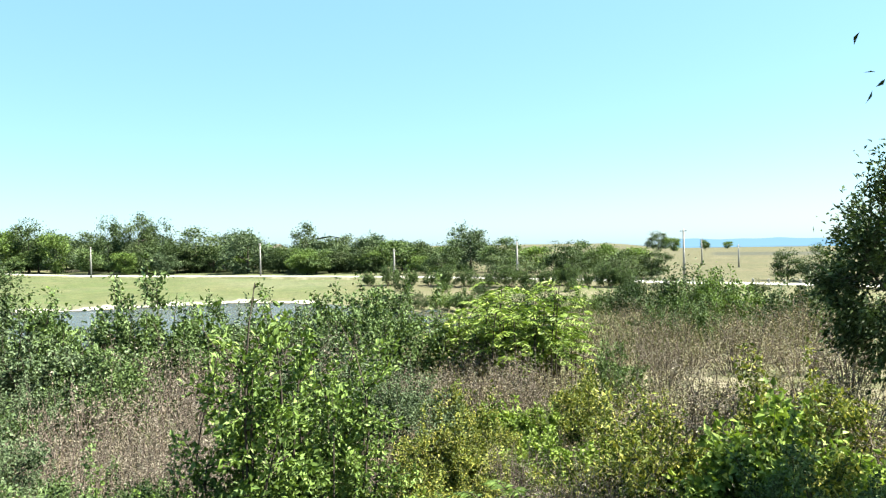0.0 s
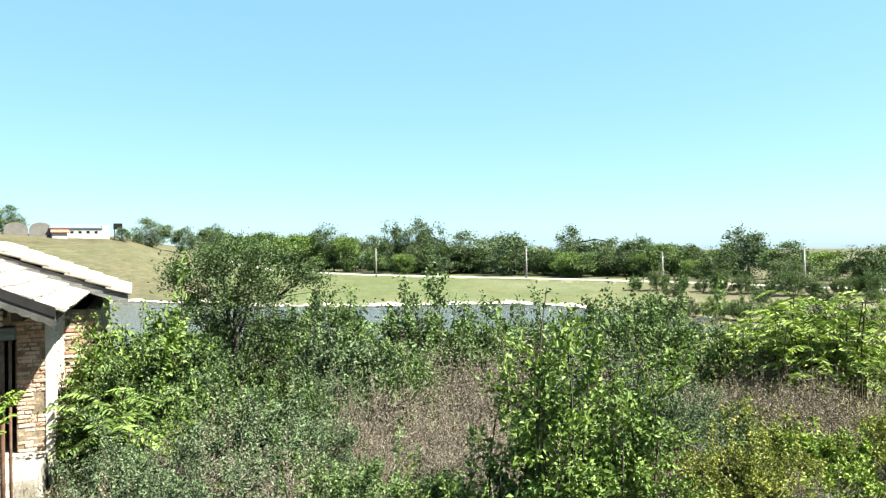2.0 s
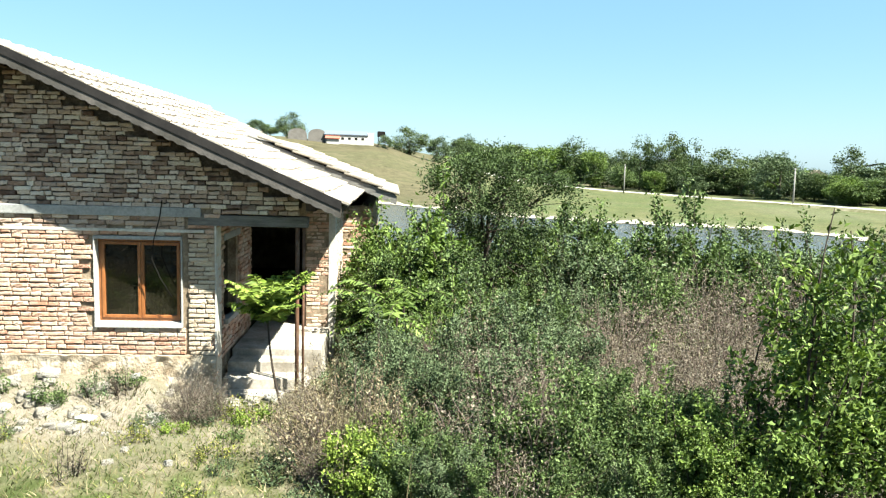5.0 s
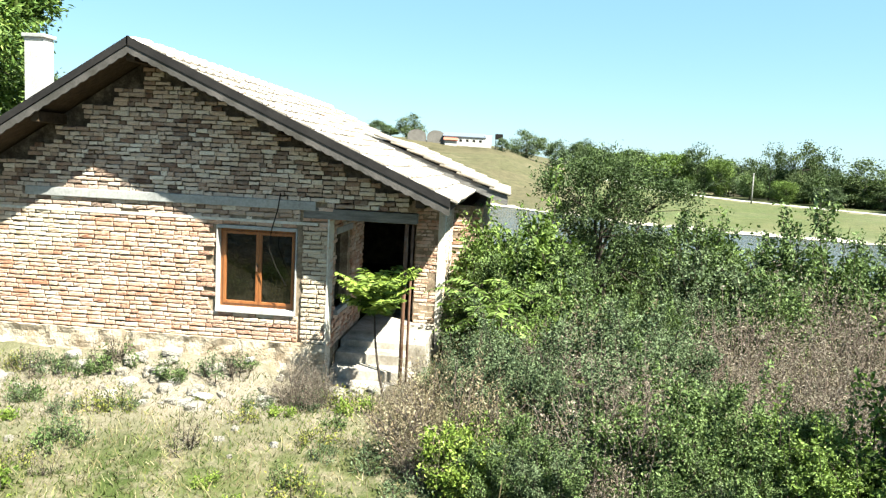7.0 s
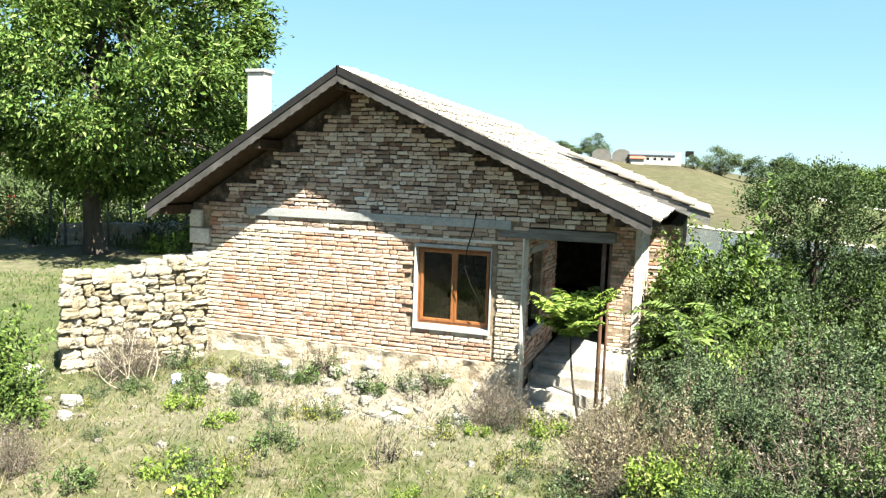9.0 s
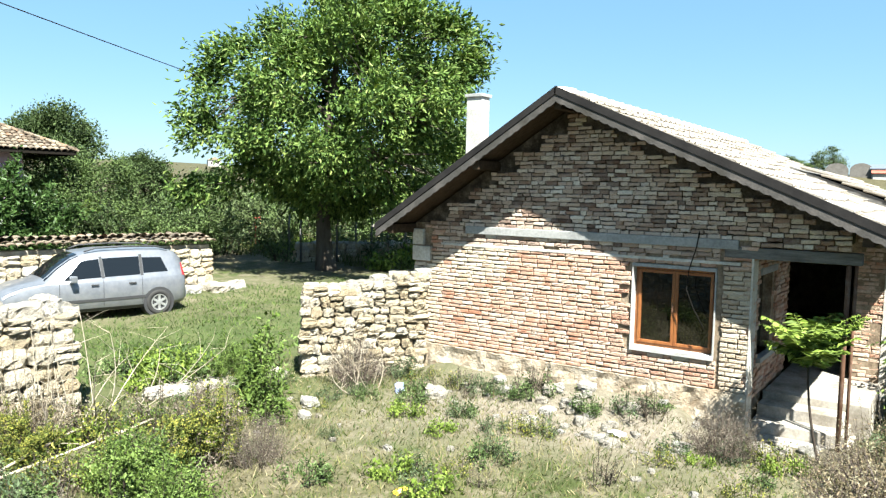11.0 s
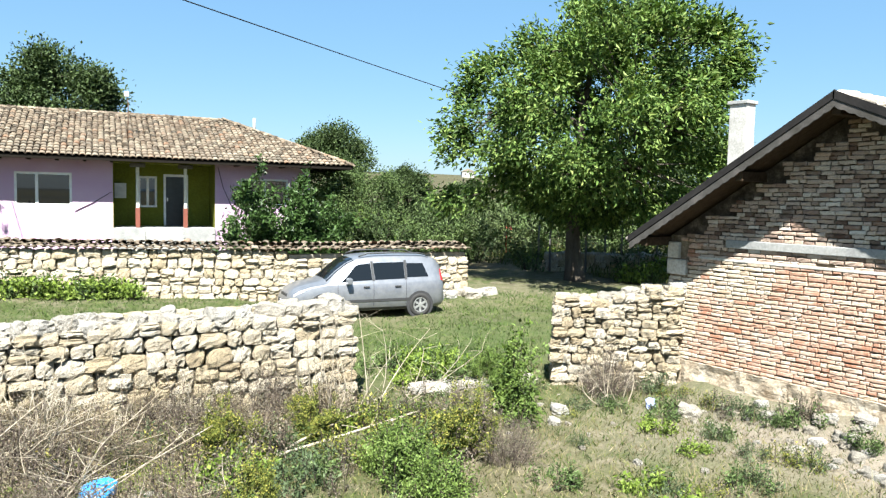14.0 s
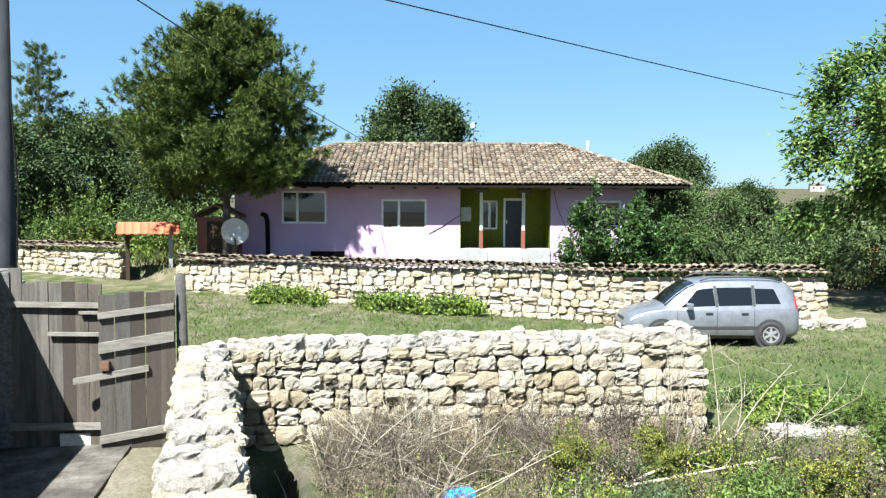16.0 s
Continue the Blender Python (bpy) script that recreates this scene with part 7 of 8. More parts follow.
        w = r[5][0] * 0.96 + 0.02 * i / 8
        grid.append([q.verts.new((x, w * k / 5, np.interp(abs(w * k / 5), [r[8][0], r[7][0], r[6][0], r[5][0]], [r[8][1], r[7][1], r[6][1], r[5][1]]) + 0.008)) for k in range(-5, 6)])
    for a, c in zip(grid, grid[1:]):
        for i in range(10):
            q.faces.new((a[i], a[i + 1], c[i + 1], c[i]))
    part("windscreen", q, tint, car, "sloping windscreen", smooth=True)
    part("grille", boxes(((4.19, -0.32, 0.56), (4.3, 0.32, 0.66))), black, car, "black grille", bevel=0.02)
    part("bumper", boxes(((4.1, -0.62, 0.3), (4.335, 0.62, 0.48))), black, car, "dark lower bumper", bevel=0.05)
    part("rear_bumper", boxes(((-0.03, -0.72, 0.36), (0.25, 0.72, 0.56))), paint, car, bevel=0.05)
    part("number_plate", boxes(((4.33, -0.26, 0.36), (4.345, 0.26, 0.46))), plain("plate", (0.7, 0.7, 0.68), 0.5), car, "pale number plate")
    part("antenna", tube_bm([(0.75, 0, 1.66), (0.55, 0, 1.95)], [0.008, 0.004], 6), black, car)
    return car


build_car()


# ---- wooden gate ----
def build_gate():
    gate = empty("wooden_gate", "grey weathered double plank gate, its leaves ajar", "gate")
    rng = random.Random(6)
    plank = pieces("gate_plank", [(0.0, (0.05, 0.041, 0.034)), (0.3, (0.095, 0.079, 0.064)), (0.6, (0.083, 0.078, 0.07)), (1.0, (0.15, 0.134, 0.114))], True, 2.2, 34, 0.9, 0.8, (0.045, 0.04, 0.034), 0.006, 0.75, (7, 7, 0.5))
    rail = surface("gate_batten", [(0.12, 0.107, 0.09), (0.18, 0.164, 0.14), (0.24, 0.223, 0.193)], 3, 40, 0.9, 0.6, 0.005, stretch=(0.8, 6, 9))

    def leafset(name, a, b, foot, tops, battens, label):
        lf = new(name)
        lf.parent = gate
        tagged(lf, label)
        a, b = Vector(a), Vector(b)
        d = b - a
        m = Matrix.Translation((a.x, a.y, 0)) @ Matrix.Rotation(math.atan2(d.y, d.x), 4, "Z")
        n = len(tops)
        w = d.length / n
        for i, t in enumerate(tops):
            bm = boxes(((i * w + 0.001, -0.015 + rng.uniform(-0.004, 0.004), foot + rng.uniform(-0.02, 0.02)), ((i + 1) * w - 0.002, 0.012, t)))
            bmesh.ops.transform(bm, matrix=m @ pose(0, 0, 0, 0, rng.uniform(-0.3, 0.3), 0), verts=bm.verts[:])
            part("plank", bm, plank, lf)
        for x0, x1, z0, z1, h in battens:
            bm = extrude_outline([(x0, z0), (x1, z1), (x1, z1 + h), (x0, z0 + h)], 0.035, m @ Matrix.Translation((0, 0.014, 0)))
            part("batten", bm, plank, lf, "nailed cross batten")
    # leaves run from the right end so that their planks face the yard
    leafset("gate_leaf", (4.02, -11.28), (2.86, -11.12), 0.02, [2.4, 2.2, 2.22, 2.21, 2.22, 2.2, 2.19], [], "left leaf of vertical grey planks")
    leafset("gate_leaf", (2.86, -10.98), (1.94, -11.1), -0.05, [2.06, 2.08, 2.09, 2.08, 2.1], [], "right leaf of vertical grey planks")
    for a, b, items in (((4.02, -11.20), (2.86, -11.04), [(0, 1.16, 1.9, 1.88, 0.07), (0.5, 1.16, 1.52, 1.51, 0.05), (0.9, 1.16, 1.8, 1.8, 0.04), (0, 1.16, 0.28, 0.28, 0.09)]), ((2.86, -10.92), (1.94, -11.04), [(0, 0.92, 1.75, 1.85, 0.08), (0, 0.92, 1.3, 1.42, 0.14), (-0.3, 0.6, 0.92, 1.04, 0.08), (0, 0.92, 0.12, 0.22, 0.1)])):
        a, b = Vector(a), Vector(b)
        d = b - a
        m = Matrix.Translation((a.x, a.y, 0)) @ Matrix.Rotation(math.atan2(d.y, d.x), 4, "Z")
        for x0, x1, z0, z1, h in items:
            part("batten", extrude_outline([(x0, z0), (x1, z1), (x1, z1 + h), (x0, z0 + h)], 0.035, m), rail, gate, "nailed cross batten")
    part("latch", boxes(((2.73, -10.98, 1.08), (2.84, -10.9, 1.2))), RUST, gate, "rusty latch", bevel=0.01)
    part("patch", boxes(((2.95, -11.18, 0.02), (3.4, -11.13, 0.22))), PLASTER, gate, "white board nailed at the foot")
    part("gate_post", tube_bm([(1.86, -11.2, -0.3), (1.86, -11.2, 1.2), (1.88, -11.2, 2.3)], [0.08, 0.075, 0.065], 9), RAKE_WOOD, gate, "round grey gate post", smooth=True)
    part("gate_post", boxes(((4.0, -11.4, -0.3), (4.16, -11.24, 2.35))), OLD_WOOD, gate, "square grey gate post", bevel=0.01)
    return gate


build_gate()


def build_gate_yard():
    bm = boxes(((2.5, -11.2, -0.3), (5.5, -4.5, 0.06)))
    tagged(part("pavement", bm, surface("tarmac", [(0.03, 0.026, 0.022), (0.07, 0.062, 0.053), (0.15, 0.135, 0.115)], 2.2, 18, 0.95, 0.5), None, bevel=0.02), "dark worn concrete yard before the gate", "pavement", kind="structure")
    shed = empty("stone_shed", "stone shed corner beside the gate, wall shade in its dark colour", "shed")
    # wall stands in shadow, and that shade is put into its colour
    part("wall", boxes(((4.25, -11.6, -0.3), (8.0, -7.2, 2.25))), surface("shed_wall_shade", [(0.03, 0.027, 0.024), (0.06, 0.053, 0.045), (0.1, 0.09, 0.075)], 4, 20, 0.95, 0.9, 0.03), shed, bevel=0.03)
    part("roof", boxes(((4.1, -11.8, 2.25), (8.2, -7.0, 2.36))), OLD_WOOD, shed, bevel=0.01)


build_gate_yard()


# ---- tiled gate canopy, satellite dish, small hut behind the wall ----
def build_canopy():
    at = pose(5.85, -30.4, 0.1, 0, 0, 8) @ Matrix.Diagonal((0.8, 0.8, 1.03, 1))
    c = empty("gate_canopy", "small orange tiled canopy over a garden gate", "gate", at)
    for x in (-0.95, 0.95):
        part("post", boxes(((x - 0.09, -0.09, -0.2), (x + 0.09, 0.09, 2.2))), BROWN_WOOD if x > 0 else CONCRETE, c, bevel=0.015)
    part("beam", boxes(((-1.2, -0.06, 2.1), (1.2, 0.06, 2.22))), BROWN_WOOD, c)
    orange = pieces("orange_tile", [(0.0, (0.36, 0.085, 0.04)), (1.0, (0.46, 0.14, 0.07))], True, 6, 40, 0.8, 0.3, (0.4, 0.15, 0.1), 0.01, 0.3)
    t = tile_mesh("canopy_tile", orange, 0.34, 0.62)
    for s in (0, 180):
        for i in range(8):
            x = -1.2 + 0.34 * i
            m = at @ pose(0, 0, 0, 0, 0, s) @ pose(x, -0.66, 2.08, 34, 0, 0) @ Matrix.Diagonal((1, 1.25, 1, 1))
            child("tile", t, c).matrix_basis = at.inverted() @ m
    part("ridge", tube_bm([(-1.35, 0, 2.46), (1.35, 0, 2.46)], [0.09, 0.09], 10), orange, c, smooth=True)
    return c


build_canopy()


def build_dish():
    x, y = polar(185.2, 27.6)
    d = empty("satellite_dish", "pale grey satellite dish on a post", "satellite dish", pose(x, y, 1.2))
    bm = bmesh.new()
    rings = [[bm.verts.new((math.cos(a * math.pi / 12) * r, 0.35 * r * r, math.sin(a * math.pi / 12) * r * 1.05)) for a in range(24)] for r in (0.02, 0.15, 0.3, 0.42, 0.48)]
    for p, q in zip(rings, rings[1:]):
        for i in range(24):
            bm.faces.new((p[i], p[(i + 1) % 24], q[(i + 1) % 24], q[i]))
    bm.faces.new(rings[0])
    bmesh.ops.solidify(bm, geom=bm.faces[:], thickness=0.015)
    bmesh.ops.transform(bm, matrix=Matrix.Translation((0, 0.1, 1.25)) @ Matrix.Rotation(radians(-18), 4, "X"), verts=bm.verts[:])
    part("reflector", bm, plain("dish_grey", (0.62, 0.64, 0.66), 0.45), d, smooth=True)
    part("emblem", boxes(((-0.02, 0.1, 1.38), (0.22, 0.13, 1.56))), plain("dish_blue", (0.05, 0.08, 0.3), 0.5), d, "small dark blue panel", bevel=0.01)
    part("mast", tube_bm([(0, 0, -0.3), (0, 0, 1.2)], [0.04, 0.04], 8), RUST, d, smooth=True)
    part("arm", tube_bm([(0, 0.12, 0.8), (0, 0.6, 1.1)], [0.015, 0.015], 6), RUST, d)
    part("receiver", tube_bm([(0, 0.57, 1.06), (0, 0.65, 1.14)], [0.035, 0.035], 8), WHITE, d)
    return d


build_dish()


def build_hut():
    x, y = polar(186.2, 31.5)
    h = empty("garden_hut", "small red-brown hut with a tiled lean-to roof", "shed", pose(x, y, 1.2, 0, 0, -10))
    part("wall", boxes(((-0.75, -0.6, -0.3), (0.75, 0.6, 1.7))), RED_BROWN, h, bevel=0.02)
    part("door", boxes(((-0.35, 0.6, 0.0), (0.35, 0.63, 1.55))), BROWN_WOOD, h, bevel=0.005)
    bm = extrude_outline([(-0.95, 1.7), (0, 2.15), (0.95, 1.7), (0.95, 1.78), (0, 2.24), (-0.95, 1.78)], 1.6, Matrix.Translation((0, -0.8, 0)))
    part("roof", bm, CLAY_MANY, h)


build_hut()


# ---- power pole and wires ----
def build_poles():
    conc = surface("pole_concrete", [(0.16, 0.155, 0.145), (0.22, 0.21, 0.195), (0.28, 0.265, 0.25)], 2, 30, 0.9, 0.3)
    p = empty("utility_pole", "dark timber utility pole with a cable down its side", "utility pole", pose(4.42, -12.35, 0))
    part("shaft", tube_bm([(0, 0, -0.5), (0, 0, 3), (0.02, 0, 7.6)], [0.15, 0.14, 0.11], 12), surface("tarred_wood", [(0.025, 0.027, 0.03), (0.045, 0.047, 0.05)], 2, 30, 0.85, 0.4, stretch=(6, 6, 1)), p, smooth=True)
    part("cable", tube_bm([(-0.17, 0.06, 0.5), (-0.16, 0.06, 2.4), (-0.2, 0.05, 3.4), (-0.13, 0.04, 4.6), (-0.12, 0.03, 7.3)], [0.012] * 5, 6), DARK, p)
    part("crossarm", boxes(((-0.5, -0.05, 7.2), (0.5, 0.05, 7.32))), OLD_WOOD, p)
    for x in (-0.42, 0.42):
        part("insulator", tube_bm([(x, 0, 7.3), (x, 0, 7.45)], [0.035, 0.025], 8), WHITE, p)
    part("meter_box", boxes(((-0.28, 0.1, 1.75), (0.02, 0.3, 2.15))), CONCRETE, p, "grey electric box", bevel=0.01)

    def wire(a, b, sag, label):
        t = np.linspace(0, 1, 24)
        pts = [Vector(a).lerp(Vector(b), k) - Vector((0, 0, 4 * sag * k * (1 - k))) for k in t]
        w = empty("power_line", label, "cable")
        part("cable", tube_bm(pts, [0.014] * 24, 5), DARK, w, smooth=True)
    wire((4.3, -12.3, 7.35), (-30, -28.2, 6.4), 0.1, "black overhead cable running to the walnut tree")
    wire((4.42, -12.3, 7.35), (-2.6, -32.6, 6.1), 0.1, "thin black overhead cable running to the lilac house")
    for az, r, h in ((28.9, 105, 7.3), (41.2, 117, 6.4), (50.7, 133, 5.3), (60.8, 153, 7.0), (72.4, 184, 7.0), (27.7, 190, 6.5), (25.2, 175, 5.0), (83.0, 232, 7.0)):
        x, y = polar(az, r)
        ob = empty("road_pole", "grey concrete pole beside the lake road", "utility pole", pose(x, y, ground_z(x, y)), "road poles")
        part("shaft", tube_bm([(0, 0, -0.5), (0, 0, h)], [0.19, 0.11], 8), conc, ob, smooth=True)
        part("crossarm", boxes(((-0.5, -0.06, h - 0.35), (0.5, 0.06, h - 0.25))), conc, ob)


build_poles()


# ---- kerb stones of the road, barn, pergola, far ridge ----
def build_road_stones():
    m = surface("kerb_stone", [(0.2, 0.19, 0.175), (0.3, 0.29, 0.27)], 3, 20, 0.9, 0.3)
    bm = boxes(((-0.14, -0.14, -0.2), (0.14, 0.14, 0.55)))
    bmesh.ops.bevel(bm, geom=bm.edges[:], offset=0.05, segments=1, affect="EDGES")
    bmesh.ops.recalc_face_normals(bm, faces=bm.faces[:])
    me = bpy.data.meshes.new("guard_stone")
    bm.to_mesh(me)
    bm.free()
    me.materials.append(m)
    for i in range(2, 84, 2):
        x, y = ROAD[i]
        n = Vector((x - EYE[0], y - EYE[1])).normalized()
        for s in (3.0,):
            ob = new("guard_stone", me)
            ob.matrix_world = pose(x + n.x * s, y + n.y * s, float(ROAD_Z[i]) - 0.12, 0, 0, 13 * i)
            tagged(ob, "squat grey guard stone beside the road", "guard stone", "guard stones of the road")


build_road_stones()


def build_barn():
    x, y = polar(94.0, 226)
    at = pose(x, y, ground_z(x, y) + 0.3, 0, 0, 94 - 90 + 92)
    b = empty("barn", "long low white farm building beside arched grey sheds", "barn", at)
    white = surface("barn_wall", [(0.3, 0.285, 0.265), (0.38, 0.365, 0.345)], 1, 8, 0.9, 0.2)
    grey = surface("barn_grey", [(0.1, 0.092, 0.083), (0.14, 0.13, 0.117)], 1, 8, 0.9, 0.2)
    roof = plain("barn_roof", (0.1, 0.12, 0.15), 0.6)
    part("wall", boxes(((-4.5, 0, -1.5), (8.0, 7, 2.3))), white, b)
    part("roof", extrude_outline([(-0.3, 2.3), (7.4, 2.3), (7.4, 2.5), (3.6, 3.7), (-0.3, 2.5)], 13.2, Matrix(((0, 1, 0, -4.9), (1, 0, 0, 0), (0, 0, 1, 0), (0, 0, 0, 1)))), roof, b, "blue-grey sheet roof")
    for x0, w in ((-15.5, 5.6), (-9.6, 5.4)):
        arch = [(x0, -1.5)] + [(x0 + w / 2 - math.cos(math.pi * k / 12) * w / 2, 2.0 + 1.9 * math.sin(math.pi * k / 12)) for k in range(13)] + [(x0 + w, -1.5)]
        part("arched_shed", extrude_outline(arch, 6.5, Matrix.Translation((0, 0.6, 0))), grey, b, "grey arched rear shed")
    part("porch", boxes(((-4.2, -2.2, -1.5), (-0.6, -0.005, 1.0))), white, b)
    part("porch_roof", extrude_outline([(-2.6, 1.0), (0, 1.8), (0, 2.0), (-2.7, 1.15)], 4.4, Matrix(((0, 1, 0, -4.6), (1, 0, 0, 0), (0, 0, 1, 0), (0, 0, 0, 1)))), plain("barn_red", (0.3, 0.1, 0.07), 0.8), b, "faded red porch roof")
    part("end_tower", boxes(((8.0, 0.4, -1.5), (10.0, 3.4, 3.2))), white, b, "pale end tower", bevel=0.03)
    part("hopper", boxes(((11.2, 1.0, 2.2), (13.4, 2.6, 3.8))), DARK, b, "dark hopper on legs", bevel=0.05)
    for hx in (11.4, 13.2):
        part("hopper_leg", boxes(((hx - 0.1, 1.6, -1.5), (hx + 0.1, 1.8, 2.2))), DARK, b)
    for k in range(4):
        part("window", boxes(((0.2 + 2.0 * k, -0.03, 0.9), (1.0 + 2.0 * k, 0.02, 1.6))), DARK, b)
    x, y = polar(55.6, 205)
    s = empty("roofed_shed", "dark roofed open shed among the trees", "shed", pose(x, y, ground_z(x, y) - 0.9, 0, 0, 50))
    part("roof", extrude_outline([(-5, 8.3), (0, 9.2), (5, 8.3), (5, 8.5), (0, 9.5), (-5, 8.5)], 5, Matrix.Translation((0, -2.5, 0))), DARK, s)
    for px_ in (-4.5, 4.5):
        part("post", boxes(((px_ - 0.15, -0.15, -0.5), (px_ + 0.15, 0.15, 8.5))), OLD_WOOD, s)
    for az, r, w in ((67.8, 222, 7), (64.3, 212, 6), (59.5, 204, 6), (142.2, 560, 9), (139.8, 600, 8), (137.6, 580, 10)):
        x, y = polar(az, r)
        h = empty("village_house", "small pale house with a red roof among trees", "house", pose(x, y, ground_z(x, y), 0, 0, az + 10))
        part("wall", boxes(((-w / 2, -3, -1), (w / 2, 3, 4.4))), white, h)
        part("roof", extrude_outline([(-w / 2 - 0.5, 4.4), (w / 2 + 0.5, 4.4), (0, 6.6)], 7, Matrix.Translation((0, -3.5, 0))), CLAY_MANY, h)
        for k in (-1, 1):
            part("window", boxes(((k * w / 4 - 0.5, -3.04, 1.6), (k * w / 4 + 0.5, -2.98, 2.9))), DARK, h)


build_barn()


def build_pergola():
    p = empty("pergola", "dark weathered timber pergola under the walnut", "pergola")
    a, b = Vector((-23.2, -25.2)), Vector((-28.4, -21.9))
    d = b - a
    n = Vector((-d.y, d.x)).normalized()
    for k in range(5):
        for s in (0, -2.5):
            q = a + d * (k / 4) + n * s
            part("post", tube_bm([(q.x, q.y, -0.3), (q.x + 0.04, q.y, 1.2), (q.x, q.y, 2.1)], [0.05, 0.045, 0.04], 7), OLD_WOOD, p, smooth=True)
    for s in (0, -2.5):
        q, r = a + n * s, b + n * s
        part("rail", tube_bm([(q.x, q.y, 2.12), (r.x, r.y, 2.1)], [0.055, 0.055], 6), OLD_WOOD, p)
    for k in range(9):
        q = a + d * (k / 8)
        r = q + n * -2.5
        part("crosspiece", tube_bm([(q.x, q.y, 2.2), (r.x, r.y, 2.18)], [0.035, 0.03], 6), OLD_WOOD, p)
    f = empty("steel_frame", "rusty red steel A-frame in the long grass", "frame", pose(-25.4, -29.8, ground_z(-25.4, -29.8), 0, 0, 40))
    red = plain("red_oxide", (0.4, 0.07, 0.04), 0.7)
    for q in ([(-0.9, 0, -0.1), (-0.5, 0, 1.5)], [(-0.1, 0, -0.1), (-0.5, 0, 1.5)], [(-0.5, 0, 1.45), (0.9, 0, 1.5)], [(0.9, 0, -0.1), (0.9, 0, 1.6)], [(-0.7, 0, 0.7), (0.9, 0, 0.7)]):
        part("tube", tube_bm(q, [0.04, 0.04], 8), red, f, smooth=True)
    low = rubble_wall("wall_low", "tumbled low stone wall in the walnut's shade", [(-22.0, -23.5), (-26.5, -20.4)], [0.75, 0.85], [0, 0], 0.6, 0.34, 33, limit=60)


build_pergola()


def build_far_ridge():
    """Blue hills on the horizon, far behind everything, their haze painted as a glow."""
    m, nt, b = material("hazy_hill_glow")
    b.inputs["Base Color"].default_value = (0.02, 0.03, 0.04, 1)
    # distant haze put into the colour as a blue emission
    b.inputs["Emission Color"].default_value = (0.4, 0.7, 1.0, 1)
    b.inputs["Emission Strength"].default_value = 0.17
    b.inputs["Roughness"].default_value = 1.0
    az = np.linspace(-10, 40, 90)
    h = 14 + 6 * np.sin(az * 0.21 + 1.0) + 3 * np.sin(az * 0.9) + 2 * np.sin(az * 2.3)
    h = np.where(az > 29.5, -60, h)
    v = []
    for a, z in zip(az, h):
        x, y = polar(a, 4600)
        v += [(x, y, -60), (x, y, z)]
    f = [(2 * i, 2 * i + 2, 2 * i + 3, 2 * i + 1) for i in range(len(az) - 1)]
    tagged(new("backdrop", mesh_np("backdrop", v, f, m, True)), "blue hills on the horizon, haze painted as a faint glow", "hills", kind="structure")


build_far_ridge()


# ---- loose things in the yard ----
def loose_stones():
    rng = random.Random(17)
    spots = [(-14.3 + rng.uniform(-0.8, 0.8), -19.0 + rng.uniform(-0.35, 0.35), rng.uniform(0.3, 0.55)) for _ in range(9)]
    spots += [(-9.3 + rng.uniform(-0.5, 0.7), -4.4 + rng.uniform(-1.1, 1.2), rng.uniform(0.06, 0.2)) for _ in range(46)]
    spots += [(-9.2 + rng.uniform(-0.5, 0.6), -6.2 + rng.uniform(-1.3, 1.0), rng.uniform(0.07, 0.22)) for _ in range(16)]
    spots += [(rng.uniform(-9.0, -4.5), rng.uniform(-8.8, -2.5), rng.uniform(0.04, 0.1)) for _ in range(24)]
    spots += [(-1.9, -8.35, 0.2), (-2.15, -8.3, 0.18), (-1.7, -8.0, 0.3), (-2.05, -7.95, 0.34), (-0.9, -8.6, 0.16), (-9.4, -2.5, 0.2), (-9.5, -2.25, 0.18), (-9.7, -2.0, 0.2), (-8.9, -6.9, 0.3), (-7.6, -8.2, 0.25), (-7.2, -7.9, 0.18), (2.0, -5.2, 0.3), (1.5, -4.9, 0.28)]
    for x, y, s in spots:
        ob = new("loose_stone", STONES_PALE[rng.randrange(6)])
        ob.matrix_world = trs(x, y, ground_z(x, y) + 0.16 * s, rng.uniform(0, 360), s * rng.uniform(0.8, 1.4), s * rng.uniform(0.7, 1.0), s * rng.uniform(0.45, 0.7), rng.uniform(-12, 12), rng.uniform(-12, 12))
        tagged(ob, "pale loose limestone lying in the grass", "stone", "loose stones")
    for a, b, w in (((-6.3, -10.15), (-7.3, -9.95), 0.3), ((-7.35, -9.9), (-8.35, -9.72), 0.36)):
        ob = new("threshold_slab", STONES_PALE[rng.randrange(6)])
        cx, cy = (a[0] + b[0]) / 2, (a[1] + b[1]) / 2
        ob.matrix_world = trs(cx, cy, ground_z(cx, cy) + 0.04, math.degrees(math.atan2(b[1] - a[1], b[0] - a[0])), 1.15, w * 1.3, 0.22)
        tagged(ob, "long pale stone slab in the gateway", "slab", "threshold slabs")


loose_stones()


